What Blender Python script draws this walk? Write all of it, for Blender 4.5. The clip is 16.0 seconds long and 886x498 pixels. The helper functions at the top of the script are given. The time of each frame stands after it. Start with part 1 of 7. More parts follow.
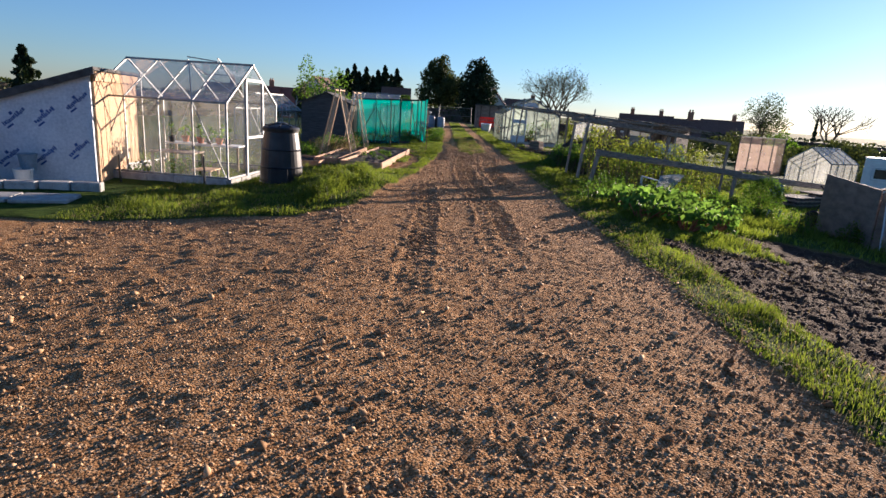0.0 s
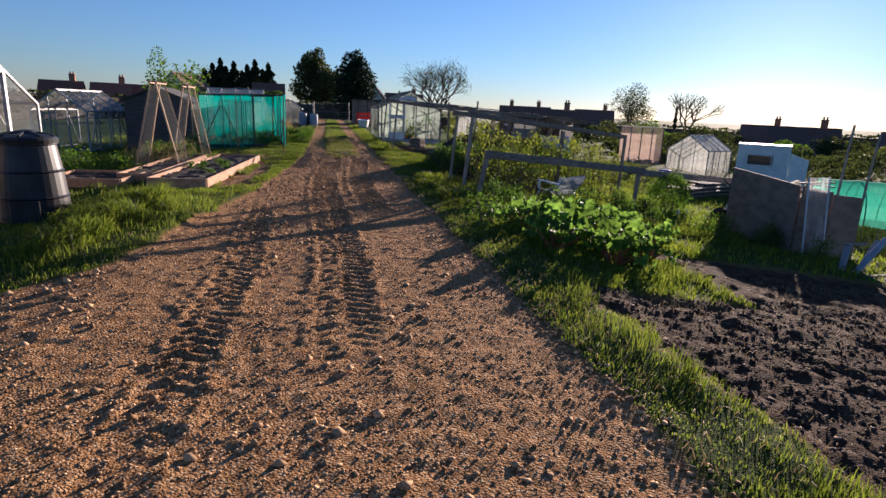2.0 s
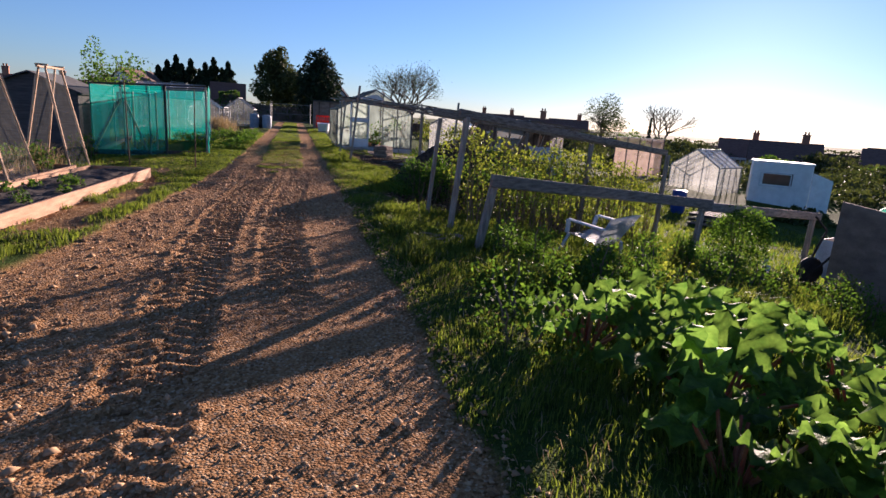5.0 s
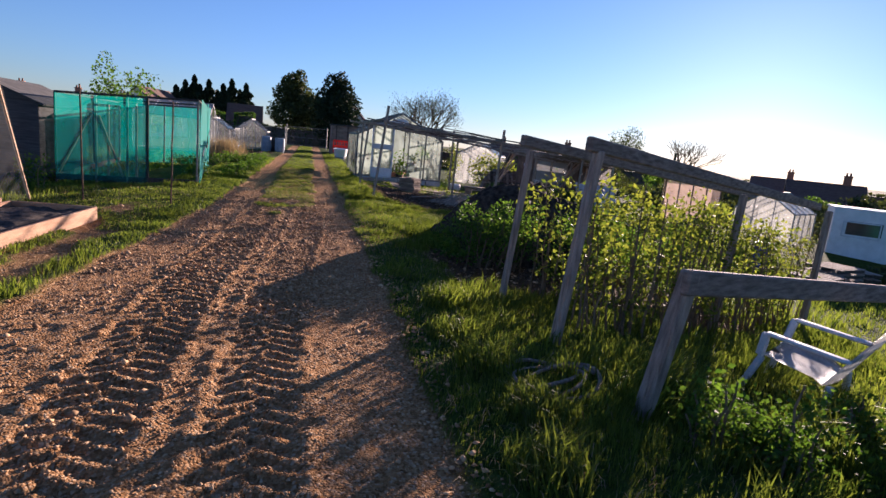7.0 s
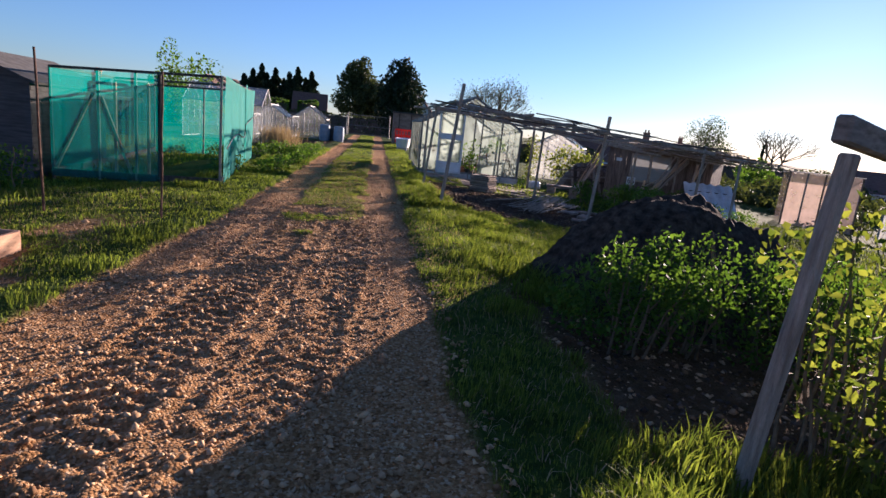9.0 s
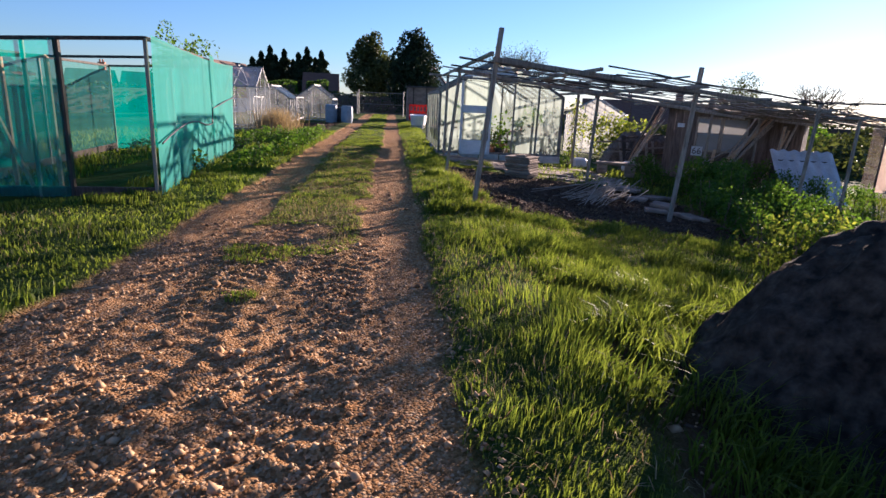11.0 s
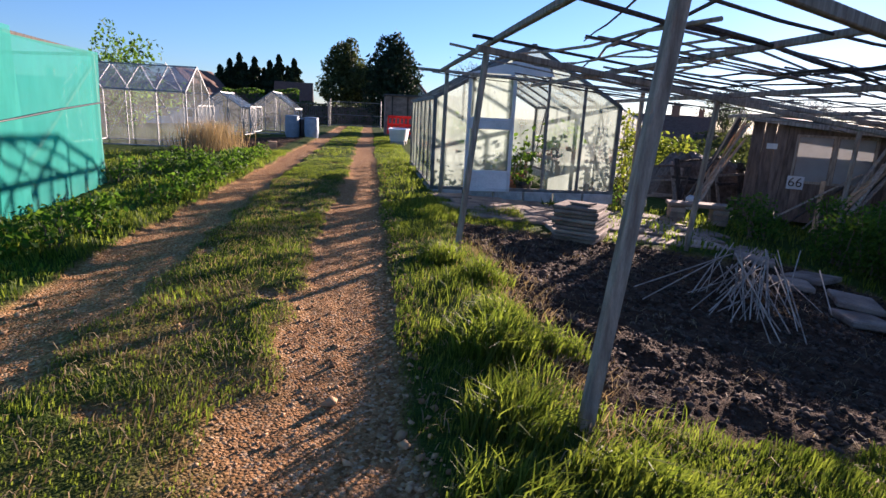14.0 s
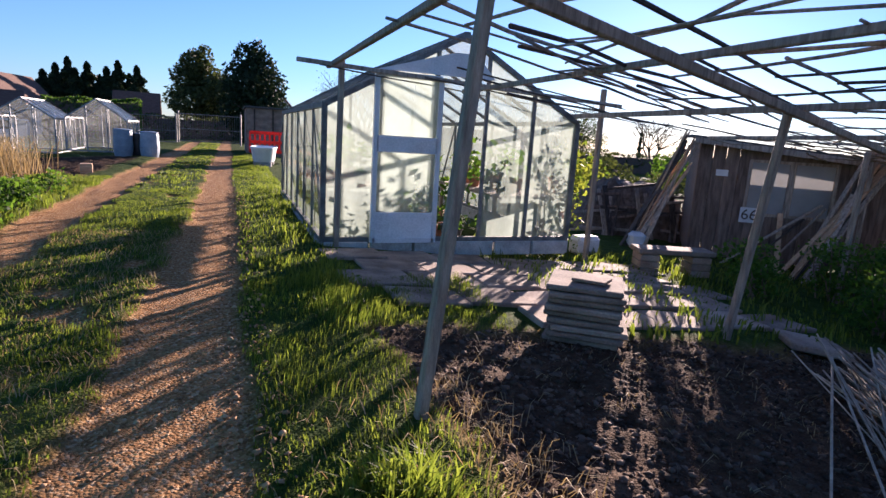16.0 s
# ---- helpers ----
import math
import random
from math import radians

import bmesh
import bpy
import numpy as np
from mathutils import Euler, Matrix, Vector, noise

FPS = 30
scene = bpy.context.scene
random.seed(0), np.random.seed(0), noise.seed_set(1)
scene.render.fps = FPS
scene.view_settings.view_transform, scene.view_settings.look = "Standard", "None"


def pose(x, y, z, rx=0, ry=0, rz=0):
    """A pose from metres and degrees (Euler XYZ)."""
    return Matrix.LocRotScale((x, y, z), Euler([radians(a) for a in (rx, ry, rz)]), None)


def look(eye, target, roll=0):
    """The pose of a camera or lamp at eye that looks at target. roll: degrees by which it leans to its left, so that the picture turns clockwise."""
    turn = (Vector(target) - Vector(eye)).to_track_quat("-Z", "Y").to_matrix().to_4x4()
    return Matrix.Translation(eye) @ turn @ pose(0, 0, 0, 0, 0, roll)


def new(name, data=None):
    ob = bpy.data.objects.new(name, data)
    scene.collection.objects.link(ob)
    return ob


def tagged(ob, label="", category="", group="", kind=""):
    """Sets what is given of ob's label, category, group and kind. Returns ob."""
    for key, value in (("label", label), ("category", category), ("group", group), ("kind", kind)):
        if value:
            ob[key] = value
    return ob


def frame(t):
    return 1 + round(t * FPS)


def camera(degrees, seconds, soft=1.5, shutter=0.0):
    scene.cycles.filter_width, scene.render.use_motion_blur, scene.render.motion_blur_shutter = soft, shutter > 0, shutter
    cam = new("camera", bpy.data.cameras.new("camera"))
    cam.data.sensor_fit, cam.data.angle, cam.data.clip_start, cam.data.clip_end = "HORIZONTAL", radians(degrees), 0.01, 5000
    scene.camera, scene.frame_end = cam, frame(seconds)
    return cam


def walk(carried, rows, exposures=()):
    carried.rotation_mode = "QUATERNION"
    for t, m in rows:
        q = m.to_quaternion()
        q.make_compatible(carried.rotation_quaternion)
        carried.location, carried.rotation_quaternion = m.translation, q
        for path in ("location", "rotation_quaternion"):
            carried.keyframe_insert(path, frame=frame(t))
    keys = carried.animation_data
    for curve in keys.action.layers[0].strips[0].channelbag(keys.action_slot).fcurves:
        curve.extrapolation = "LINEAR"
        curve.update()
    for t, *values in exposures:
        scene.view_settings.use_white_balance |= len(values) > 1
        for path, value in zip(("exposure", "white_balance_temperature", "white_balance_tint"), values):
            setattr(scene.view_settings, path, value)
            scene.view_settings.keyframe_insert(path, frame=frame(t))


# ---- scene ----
cam = camera(76.5, 16.0)
PATH = [
    (0, (-0.115, -0.211, 1.48), (-0.088, 1.729, 0.994), 3.9),
    (0.5, (0.167, 0.361, 1.441), (0.489, 2.27, 0.937), 2.6),
    (1, (0.277, 1.063, 1.413), (0.629, 2.965, 0.904), 2.6),
    (1.5, (0.39, 1.811, 1.455), (0.757, 3.713, 0.955), 2.6),
    (2, (0.53, 2.6, 1.493), (0.934, 4.499, 1.011), 2.6),
    (2.5, (0.583, 3.224, 1.506), (0.996, 5.121, 1.025), 2.6),
    (3, (0.705, 3.906, 1.49), (1.115, 5.802, 1.003), 2.5),
    (5.5, (1.349, 7.562, 1.354), (1.875, 9.442, 0.921), 4.1),
    (6, (1.353, 8.35, 1.384), (1.849, 10.245, 0.98), 4.5),
    (6.5, (1.417, 9.173, 1.344), (1.916, 11.069, 0.95), 5.1),
    (7, (1.388, 9.971, 1.332), (1.863, 11.88, 0.969), 5.7),
    (7.5, (1.455, 10.77, 1.336), (1.912, 12.687, 0.995), 6.6),
    (8, (1.448, 11.517, 1.338), (1.855, 13.446, 1.0), 7.0),
    (8.5, (1.509, 12.227, 1.326), (1.819, 14.168, 0.952), 7.3),
    (11, (1.768, 15.848, 1.215), (1.961, 17.773, 0.707), 2.7),
    (11.5, (1.759, 16.716, 1.244), (1.951, 18.642, 0.742), 2.8),
    (12, (1.835, 17.604, 1.214), (2.028, 19.532, 0.717), 3.1),
    (12.5, (1.81, 18.403, 1.212), (2.01, 20.331, 0.721), 3.4),
    (13, (1.888, 19.195, 1.189), (2.096, 21.123, 0.701), 3.3),
    (13.5, (1.881, 19.949, 1.203), (2.123, 21.876, 0.726), 3.2),
    (14, (1.921, 20.637, 1.182), (2.187, 22.563, 0.714), 2.9),
    (14.5, (1.938, 21.331, 1.241), (2.286, 23.242, 0.763), 2.3),
    (15, (1.977, 22.051, 1.214), (2.449, 23.942, 0.765), 2.8),
    (15.5, (1.952, 22.84, 1.238), (2.496, 24.715, 0.807), 2.6),
    (16, (2.012, 23.545, 1.163), (2.718, 25.376, 0.776), 3.6),
]
walk(cam, [(t, look(eye, target, roll)) for t, eye, target, roll in PATH],
     exposures=[(0.0, 1.58, 5450, 18), (0.5, 1.33, 5400, 22), (3.0, 1.28, 5400, 22), (5.5, 1.5, 5500, 30), (8.5, 1.58, 5450, 28), (11.0, 1.82, 5450, 26), (13.0, 1.83, 5450, 25), (16.0, 1.93, 5400, 28)])

# ---- world and light ----
SUN_AZ, SUN_EL = 41.9, 9.8
world = bpy.data.worlds.new("sky_world")
scene.world = world
world.use_nodes = True
wn = world.node_tree
sky = wn.nodes.new("ShaderNodeTexSky")
sky.sky_type = "NISHITA"
sky.sun_disc = False
sky.sun_elevation = radians(SUN_EL)
sky.sun_rotation = radians(SUN_AZ)
sky.altitude = 50
sky.air_density = 1.0
sky.dust_density = 0.11
sky.ozone_density = 4.5
pale = wn.nodes.new("ShaderNodeHueSaturation")
pale.inputs["Saturation"].default_value = 0.93
wn.links.new(sky.outputs[0], pale.inputs["Color"])
wn.links.new(pale.outputs[0], wn.nodes["Background"].inputs[0])
wn.nodes["Background"].inputs[1].default_value = 0.052
sun_data = bpy.data.lights.new("sun", "SUN")
sun_data.energy = 5.0
sun_data.angle = radians(0.55)
sun_data.color = (1.0, 0.76, 0.50)
sun = new("sun", sun_data)
sun.matrix_world = look((math.sin(radians(SUN_AZ)) * 60, math.cos(radians(SUN_AZ)) * 60, math.tan(radians(SUN_EL)) * 60), (0, 0, 0))
scene.view_settings.exposure = 1.3


# ---- materials ----
def shader(name):
    m = bpy.data.materials.new(name)
    m.use_nodes = True
    nt = m.node_tree
    return m, nt, nt.nodes["Principled BSDF"], nt.nodes["Material Output"]


def rgb(c):
    return (c[0], c[1], c[2], 1.0)


def grained(name, c1, c2, scale=8.0, rough=0.8, bump=0.3, metal=0.0, c3=None, fine=60.0, stretch=(1, 1, 1), vary=0.15, spec=0.3, through_light=0.0):
    """Two scales of noise in colour, fine relief, and a little difference from piece to piece."""
    m, nt, b, out = shader(name)
    N, L = nt.nodes.new, nt.links.new
    co = N("ShaderNodeTexCoord")
    mp = N("ShaderNodeMapping")
    mp.inputs["Scale"].default_value = stretch
    L(co.outputs["Object"], mp.inputs[0])
    info = N("ShaderNodeObjectInfo")
    off = N("ShaderNodeVectorMath")
    off.operation = "ADD"
    L(mp.outputs[0], off.inputs[0])
    L(info.outputs["Random"], off.inputs[1])
    n1 = N("ShaderNodeTexNoise")
    n1.inputs["Scale"].default_value = scale
    n1.inputs["Detail"].default_value = 5
    n2 = N("ShaderNodeTexNoise")
    n2.inputs["Scale"].default_value = fine
    n2.inputs["Detail"].default_value = 3
    L(off.outputs[0], n1.inputs[0])
    L(off.outputs[0], n2.inputs[0])
    ramp = N("ShaderNodeValToRGB")
    ramp.color_ramp.elements[0].color = rgb(c1)
    ramp.color_ramp.elements[1].color = rgb(c2)
    ramp.color_ramp.elements[0].position = 0.32
    ramp.color_ramp.elements[1].position = 0.68
    if c3:
        e = ramp.color_ramp.elements.new(0.5)
        e.color = rgb(c3)
    L(n1.outputs[0], ramp.inputs[0])
    mix = N("ShaderNodeMix")
    mix.data_type = "RGBA"
    mix.blend_type = "OVERLAY"
    mix.inputs[0].default_value = 0.45
    L(ramp.outputs[0], mix.inputs[6])
    L(n2.outputs[0], mix.inputs[7])
    hsv = N("ShaderNodeHueSaturation")
    val = N("ShaderNodeMapRange")
    val.inputs[3].default_value = 1 - vary
    val.inputs[4].default_value = 1 + vary
    L(info.outputs["Random"], val.inputs[0])
    L(val.outputs[0], hsv.inputs["Value"])
    L(mix.outputs[2], hsv.inputs["Color"])
    L(hsv.outputs[0], b.inputs["Base Color"])
    b.inputs["Roughness"].default_value = rough
    b.inputs["Metallic"].default_value = metal
    b.inputs["Specular IOR Level"].default_value = spec
    if bump:
        bp = N("ShaderNodeBump")
        bp.inputs["Strength"].default_value = bump
        bp.inputs["Distance"].default_value = 0.01
        L(n2.outputs[0], bp.inputs["Height"])
        L(bp.outputs[0], b.inputs["Normal"])
    if through_light:
        tr = N("ShaderNodeBsdfTranslucent")
        L(hsv.outputs[0], tr.inputs[0])
        ms = N("ShaderNodeMixShader")
        ms.inputs[0].default_value = through_light
        L(b.outputs[0], ms.inputs[1])
        L(tr.outputs[0], ms.inputs[2])
        L(ms.outputs[0], out.inputs[0])
    return m


def leafy(name, dark, light, glow, gloss=0.45, through_light=0.45):
    """Leaves: colour differs from leaf to leaf, and light shines through them."""
    m, nt, b, out = shader(name)
    N, L = nt.nodes.new, nt.links.new
    geo = N("ShaderNodeNewGeometry")
    ramp = N("ShaderNodeValToRGB")
    ramp.color_ramp.elements[0].color = rgb(dark)
    ramp.color_ramp.elements[1].color = rgb(light)
    L(geo.outputs["Random Per Island"], ramp.inputs[0])
    co = N("ShaderNodeTexCoord")
    n = N("ShaderNodeTexNoise")
    n.inputs["Scale"].default_value = 1.3
    L(co.outputs["Object"], n.inputs[0])
    mx = N("ShaderNodeMix")
    mx.data_type = "RGBA"
    mx.blend_type = "OVERLAY"
    mx.inputs[0].default_value = 0.5
    L(ramp.outputs[0], mx.inputs[6])
    L(n.outputs[0], mx.inputs[7])
    L(mx.outputs[2], b.inputs["Base Color"])
    b.inputs["Roughness"].default_value = gloss
    b.inputs["Specular IOR Level"].default_value = 0.15
    tr = N("ShaderNodeBsdfTranslucent")
    mt = N("ShaderNodeMix")
    mt.data_type = "RGBA"
    mt.blend_type = "MULTIPLY"
    mt.inputs[0].default_value = 1.0
    mt.inputs[7].default_value = rgb(glow)
    L(mx.outputs[2], mt.inputs[6])
    L(mt.outputs[2], tr.inputs[0])
    ms = N("ShaderNodeMixShader")
    ms.inputs[0].default_value = through_light
    L(b.outputs[0], ms.inputs[1])
    L(tr.outputs[0], ms.inputs[2])
    L(ms.outputs[0], out.inputs[0])
    return m


def sheer(name, colour, solid, scale=6.0, uneven=0.2, gloss=0.15, through_light=0.5, stretch=(1, 1, 1)):
    """Thin sheets that let part of the light straight through: netting, dirty glass, clear plastic."""
    m, nt, b, out = shader(name)
    N, L = nt.nodes.new, nt.links.new
    co = N("ShaderNodeTexCoord")
    mp = N("ShaderNodeMapping")
    mp.inputs["Scale"].default_value = stretch
    L(co.outputs["Object"], mp.inputs[0])
    n = N("ShaderNodeTexNoise")
    n.inputs["Scale"].default_value = scale
    n.inputs["Detail"].default_value = 6
    n.inputs["Roughness"].default_value = 0.65
    L(mp.outputs[0], n.inputs[0])
    rng = N("ShaderNodeMapRange")
    rng.inputs[1].default_value = 0.25
    rng.inputs[2].default_value = 0.75
    rng.inputs[3].default_value = solid - uneven
    rng.inputs[4].default_value = solid + uneven
    L(n.outputs[0], rng.inputs[0])
    b.inputs["Base Color"].default_value = rgb(colour)
    b.inputs["Roughness"].default_value = gloss
    tl = N("ShaderNodeBsdfTranslucent")
    tl.inputs[0].default_value = rgb(colour)
    body = N("ShaderNodeMixShader")
    body.inputs[0].default_value = through_light
    L(b.outputs[0], body.inputs[1])
    L(tl.outputs[0], body.inputs[2])
    tp = N("ShaderNodeBsdfTransparent")
    ms = N("ShaderNodeMixShader")
    L(rng.outputs[0], ms.inputs[0])
    L(tp.outputs[0], ms.inputs[1])
    L(body.outputs[0], ms.inputs[2])
    gl = N("ShaderNodeBsdfGlossy")
    gl.inputs["Roughness"].default_value = 0.04
    fr = N("ShaderNodeFresnel")
    fr.inputs[0].default_value = 1.35
    top = N("ShaderNodeMixShader")
    if gloss < 0.4:
        dim = N("ShaderNodeMath")
        dim.operation = "MULTIPLY"
        dim.inputs[1].default_value = 0.4
        L(fr.outputs[0], dim.inputs[0])
        L(dim.outputs[0], top.inputs[0])
        L(ms.outputs[0], top.inputs[1])
        L(gl.outputs[0], top.inputs[2])
        L(top.outputs[0], out.inputs[0])
    else:
        L(ms.outputs[0], out.inputs[0])
    return m


def ground_material():
    m, nt, b, out = shader("track_soil_grass")
    N, L = nt.nodes.new, nt.links.new
    co = N("ShaderNodeNewGeometry")

    def noise_at(scale, detail=5, rough=0.6):
        n = N("ShaderNodeTexNoise")
        n.inputs["Scale"].default_value = scale
        n.inputs["Detail"].default_value = detail
        n.inputs["Roughness"].default_value = rough
        L(co.outputs["Position"], n.inputs[0])
        return n.outputs[0]

    def ramp_of(src, stops):
        r = N("ShaderNodeValToRGB")
        r.color_ramp.elements[0].position, r.color_ramp.elements[0].color = stops[0][0], rgb(stops[0][1])
        r.color_ramp.elements[1].position, r.color_ramp.elements[1].color = stops[-1][0], rgb(stops[-1][1])
        for p, c in stops[1:-1]:
            r.color_ramp.elements.new(p).color = rgb(c)
        L(src, r.inputs[0])
        return r.outputs[0]

    def mixed(fac, a, c, blend="MIX"):
        x = N("ShaderNodeMix")
        x.data_type = "RGBA"
        x.blend_type = blend
        if isinstance(fac, float):
            x.inputs[0].default_value = fac
        else:
            L(fac, x.inputs[0])
        L(a, x.inputs[6])
        L(c, x.inputs[7])
        return x.outputs[2]

    cells = N("ShaderNodeTexVoronoi")
    cells.inputs["Scale"].default_value = 70
    cells.inputs["Randomness"].default_value = 1.0
    L(co.outputs["Position"], cells.inputs[0])
    big = ramp_of(noise_at(0.9, 4), [(0.3, (0.22, 0.108, 0.040)), (0.55, (0.35, 0.182, 0.070)), (0.75, (0.45, 0.255, 0.107))])
    stones = ramp_of(cells.outputs["Color"], [(0.12, (0.145, 0.074, 0.030)), (0.4, (0.38, 0.200, 0.085)), (0.7, (0.53, 0.32, 0.155)), (0.95, (0.72, 0.56, 0.37))])
    road = mixed(0.68, big, stones)
    soil = ramp_of(noise_at(9, 6), [(0.3, (0.042, 0.025, 0.015)), (0.55, (0.09, 0.055, 0.034)), (0.75, (0.16, 0.105, 0.068))])
    turf = ramp_of(noise_at(7, 6), [(0.3, (0.025, 0.04, 0.008)), (0.55, (0.05, 0.085, 0.015)), (0.75, (0.10, 0.11, 0.03))])
    a1 = N("ShaderNodeAttribute")
    a1.attribute_name = "soil"
    a2 = N("ShaderNodeAttribute")
    a2.attribute_name = "turf"
    c = mixed(a1.outputs["Fac"], road, soil)
    c = mixed(a2.outputs["Fac"], c, turf)
    L(c, b.inputs["Base Color"])
    b.inputs["Roughness"].default_value = 0.95
    b.inputs["Specular IOR Level"].default_value = 0.05
    bp = N("ShaderNodeBump")
    bp.inputs["Strength"].default_value = 0.9
    bp.inputs["Distance"].default_value = 0.02
    inv = N("ShaderNodeMath")
    inv.operation = "SUBTRACT"
    inv.inputs[0].default_value = 0.6
    L(cells.outputs["Distance"], inv.inputs[1])
    L(inv.outputs[0], bp.inputs["Height"])
    bp2 = N("ShaderNodeBump")
    bp2.inputs["Strength"].default_value = 0.6
    bp2.inputs["Distance"].default_value = 0.03
    L(noise_at(30, 6, 0.7), bp2.inputs["Height"])
    L(bp.outputs[0], bp2.inputs["Normal"])
    L(bp2.outputs[0], b.inputs["Normal"])
    return m


GROUND = ground_material()
PEBBLE = leafy("gravel_stone", (0.18, 0.098, 0.045), (0.56, 0.37, 0.20), (1, 1, 1), 0.85, 0.0)
CLOD = leafy("soil_clod", (0.034, 0.023, 0.016), (0.15, 0.105, 0.075), (1, 1, 1), 0.9, 0.0)
GRASS = leafy("grass_blade", (0.042, 0.068, 0.014), (0.145, 0.178, 0.042), (1.8, 1.8, 0.65), 0.55, 0.56)
DRY = leafy("dry_stalk", (0.20, 0.15, 0.08), (0.42, 0.33, 0.18), (1.2, 1.1, 0.8), 0.7, 0.3)
LEAF = leafy("garden_leaf", (0.03, 0.07, 0.014), (0.09, 0.16, 0.03), (1.75, 1.75, 0.55), 0.6, 0.46)
VINE = leafy("vine_leaf", (0.035, 0.065, 0.014), (0.16, 0.185, 0.045), (1.95, 1.9, 0.65), 0.6, 0.55)
RHUBARB = grained("rhubarb_leaf", (0.07, 0.15, 0.018), (0.18, 0.30, 0.04), 9, 0.55, 0.9, fine=34, through_light=0.62, spec=0.25, vary=0.35)
STALK = grained("red_stalk", (0.22, 0.04, 0.03), (0.30, 0.13, 0.05), 9, 0.45, 0.1)
FARLEAF = leafy("far_tree_leaf", (0.028, 0.042, 0.016), (0.095, 0.112, 0.04), (1.3, 1.3, 0.6), 0.6, 0.3)
CONIFER = leafy("conifer_needle", (0.012, 0.024, 0.012), (0.038, 0.058, 0.024), (1.1, 1.1, 0.7), 0.7, 0.15)
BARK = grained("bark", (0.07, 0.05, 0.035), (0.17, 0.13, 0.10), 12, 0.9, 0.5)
TWIG = grained("thin_twig", (0.10, 0.075, 0.045), (0.20, 0.15, 0.09), 12, 0.9, 0.2)
OLDWOOD = grained("weathered_wood", (0.19, 0.152, 0.118), (0.42, 0.355, 0.285), 6, 0.85, 0.6, stretch=(6, 6, 0.7), fine=70)
OLDRAIL = grained("weathered_rail", (0.15, 0.12, 0.095), (0.35, 0.29, 0.235), 6, 0.85, 0.7, stretch=(0.8, 3, 7), fine=60)
NEWWOOD = grained("pale_sawn_wood", (0.36, 0.22, 0.12), (0.52, 0.36, 0.22), 5, 0.75, 0.35, stretch=(1, 5, 5), fine=50)
BEDWOOD = grained("bed_board_wood", (0.33, 0.18, 0.10), (0.48, 0.30, 0.18), 4, 0.8, 0.35, stretch=(3, 1, 6), fine=50)
SHEDWOOD = grained("dark_shed_board", (0.085, 0.06, 0.047), (0.21, 0.155, 0.12), 5, 0.8, 0.5, stretch=(4, 4, 0.6), fine=60)
DARKMESH = grained("black_mesh_cover", (0.022, 0.019, 0.016), (0.085, 0.068, 0.05), 14, 1.0, 1.0, fine=45, spec=0.02)
GREYSHED = grained("grey_stained_board", (0.045, 0.044, 0.043), (0.095, 0.09, 0.086), 5, 0.8, 0.4, stretch=(0.6, 0.6, 5), fine=60)
FELT = grained("roof_felt", (0.045, 0.043, 0.04), (0.10, 0.095, 0.09), 6, 0.9, 0.4)
ALU = grained("dull_aluminium", (0.17, 0.175, 0.175), (0.30, 0.31, 0.31), 9, 0.55, 0.1, metal=0.6)
DARKFRAME = grained("tarnished_frame", (0.10, 0.10, 0.095), (0.22, 0.22, 0.21), 9, 0.6, 0.2, metal=0.4)
GLASS = sheer("clear_dusty_glass", (0.62, 0.66, 0.64), 0.09, 3, 0.07, 0.1)
DIRTY = sheer("algae_stained_glass", (0.36, 0.43, 0.385), 0.58, 2.2, 0.34, 0.12, 0.62, (1, 1, 0.45))
FARGLASS = sheer("whitewashed_glass", (0.50, 0.52, 0.50), 0.40, 3, 0.2, 0.12, 0.55)
POLY = sheer("clear_plastic_sheet", (0.75, 0.78, 0.80), 0.30, 6, 0.2, 0.08, 0.5, (1, 1, 0.3))
NET = sheer("teal_netting", (0.0, 0.30, 0.25), 0.54, 5, 0.12, 0.8, 0.6, (1, 1, 0.5))
DENSENET = sheer("dense_teal_netting", (0.003, 0.33, 0.27), 0.78, 5, 0.10, 0.8, 0.5, (1, 1, 0.5))
CLOUDGLASS = sheer("cloudy_greenhouse_glass", (0.42, 0.45, 0.44), 0.15, 4, 0.09, 0.1, 0.5)
PALENET = sheer("pale_green_netting", (0.08, 0.55, 0.38), 0.62, 5, 0.12, 0.8, 0.6)
FINENET = sheer("fine_mesh", (0.55, 0.56, 0.52), 0.06, 9, 0.04, 0.8, 0.5)
BLACKPLASTIC = grained("black_plastic", (0.012, 0.012, 0.013), (0.03, 0.03, 0.032), 5, 0.42, 0.12, spec=0.35)
WHITEPAINT = grained("white_paint", (0.66, 0.66, 0.64), (0.80, 0.80, 0.78), 4, 0.6, 0.1)
GREYWHITE = grained("grey_white_plastic", (0.50, 0.52, 0.53), (0.66, 0.68, 0.69), 3, 0.45, 0.1)
MEMBRANE = grained("pale_membrane", (0.50, 0.53, 0.58), (0.60, 0.63, 0.68), 2.5, 0.55, 0.2, fine=25)
INK = grained("blue_print", (0.03, 0.07, 0.22), (0.05, 0.10, 0.28), 5, 0.6, 0)
CONCRETE = grained("concrete_block", (0.30, 0.29, 0.27), (0.46, 0.45, 0.42), 7, 0.9, 0.5)
SLAB = grained("stone_slab", (0.18, 0.125, 0.09), (0.36, 0.27, 0.20), 4, 0.9, 0.4, c3=(0.27, 0.20, 0.15), vary=0.25)
BRICK = grained("old_brick", (0.30, 0.12, 0.07), (0.42, 0.20, 0.12), 8, 0.9, 0.4)
RENDERWALL = grained("pale_render_wall", (0.55, 0.53, 0.49), (0.68, 0.66, 0.62), 2, 0.9, 0.2)
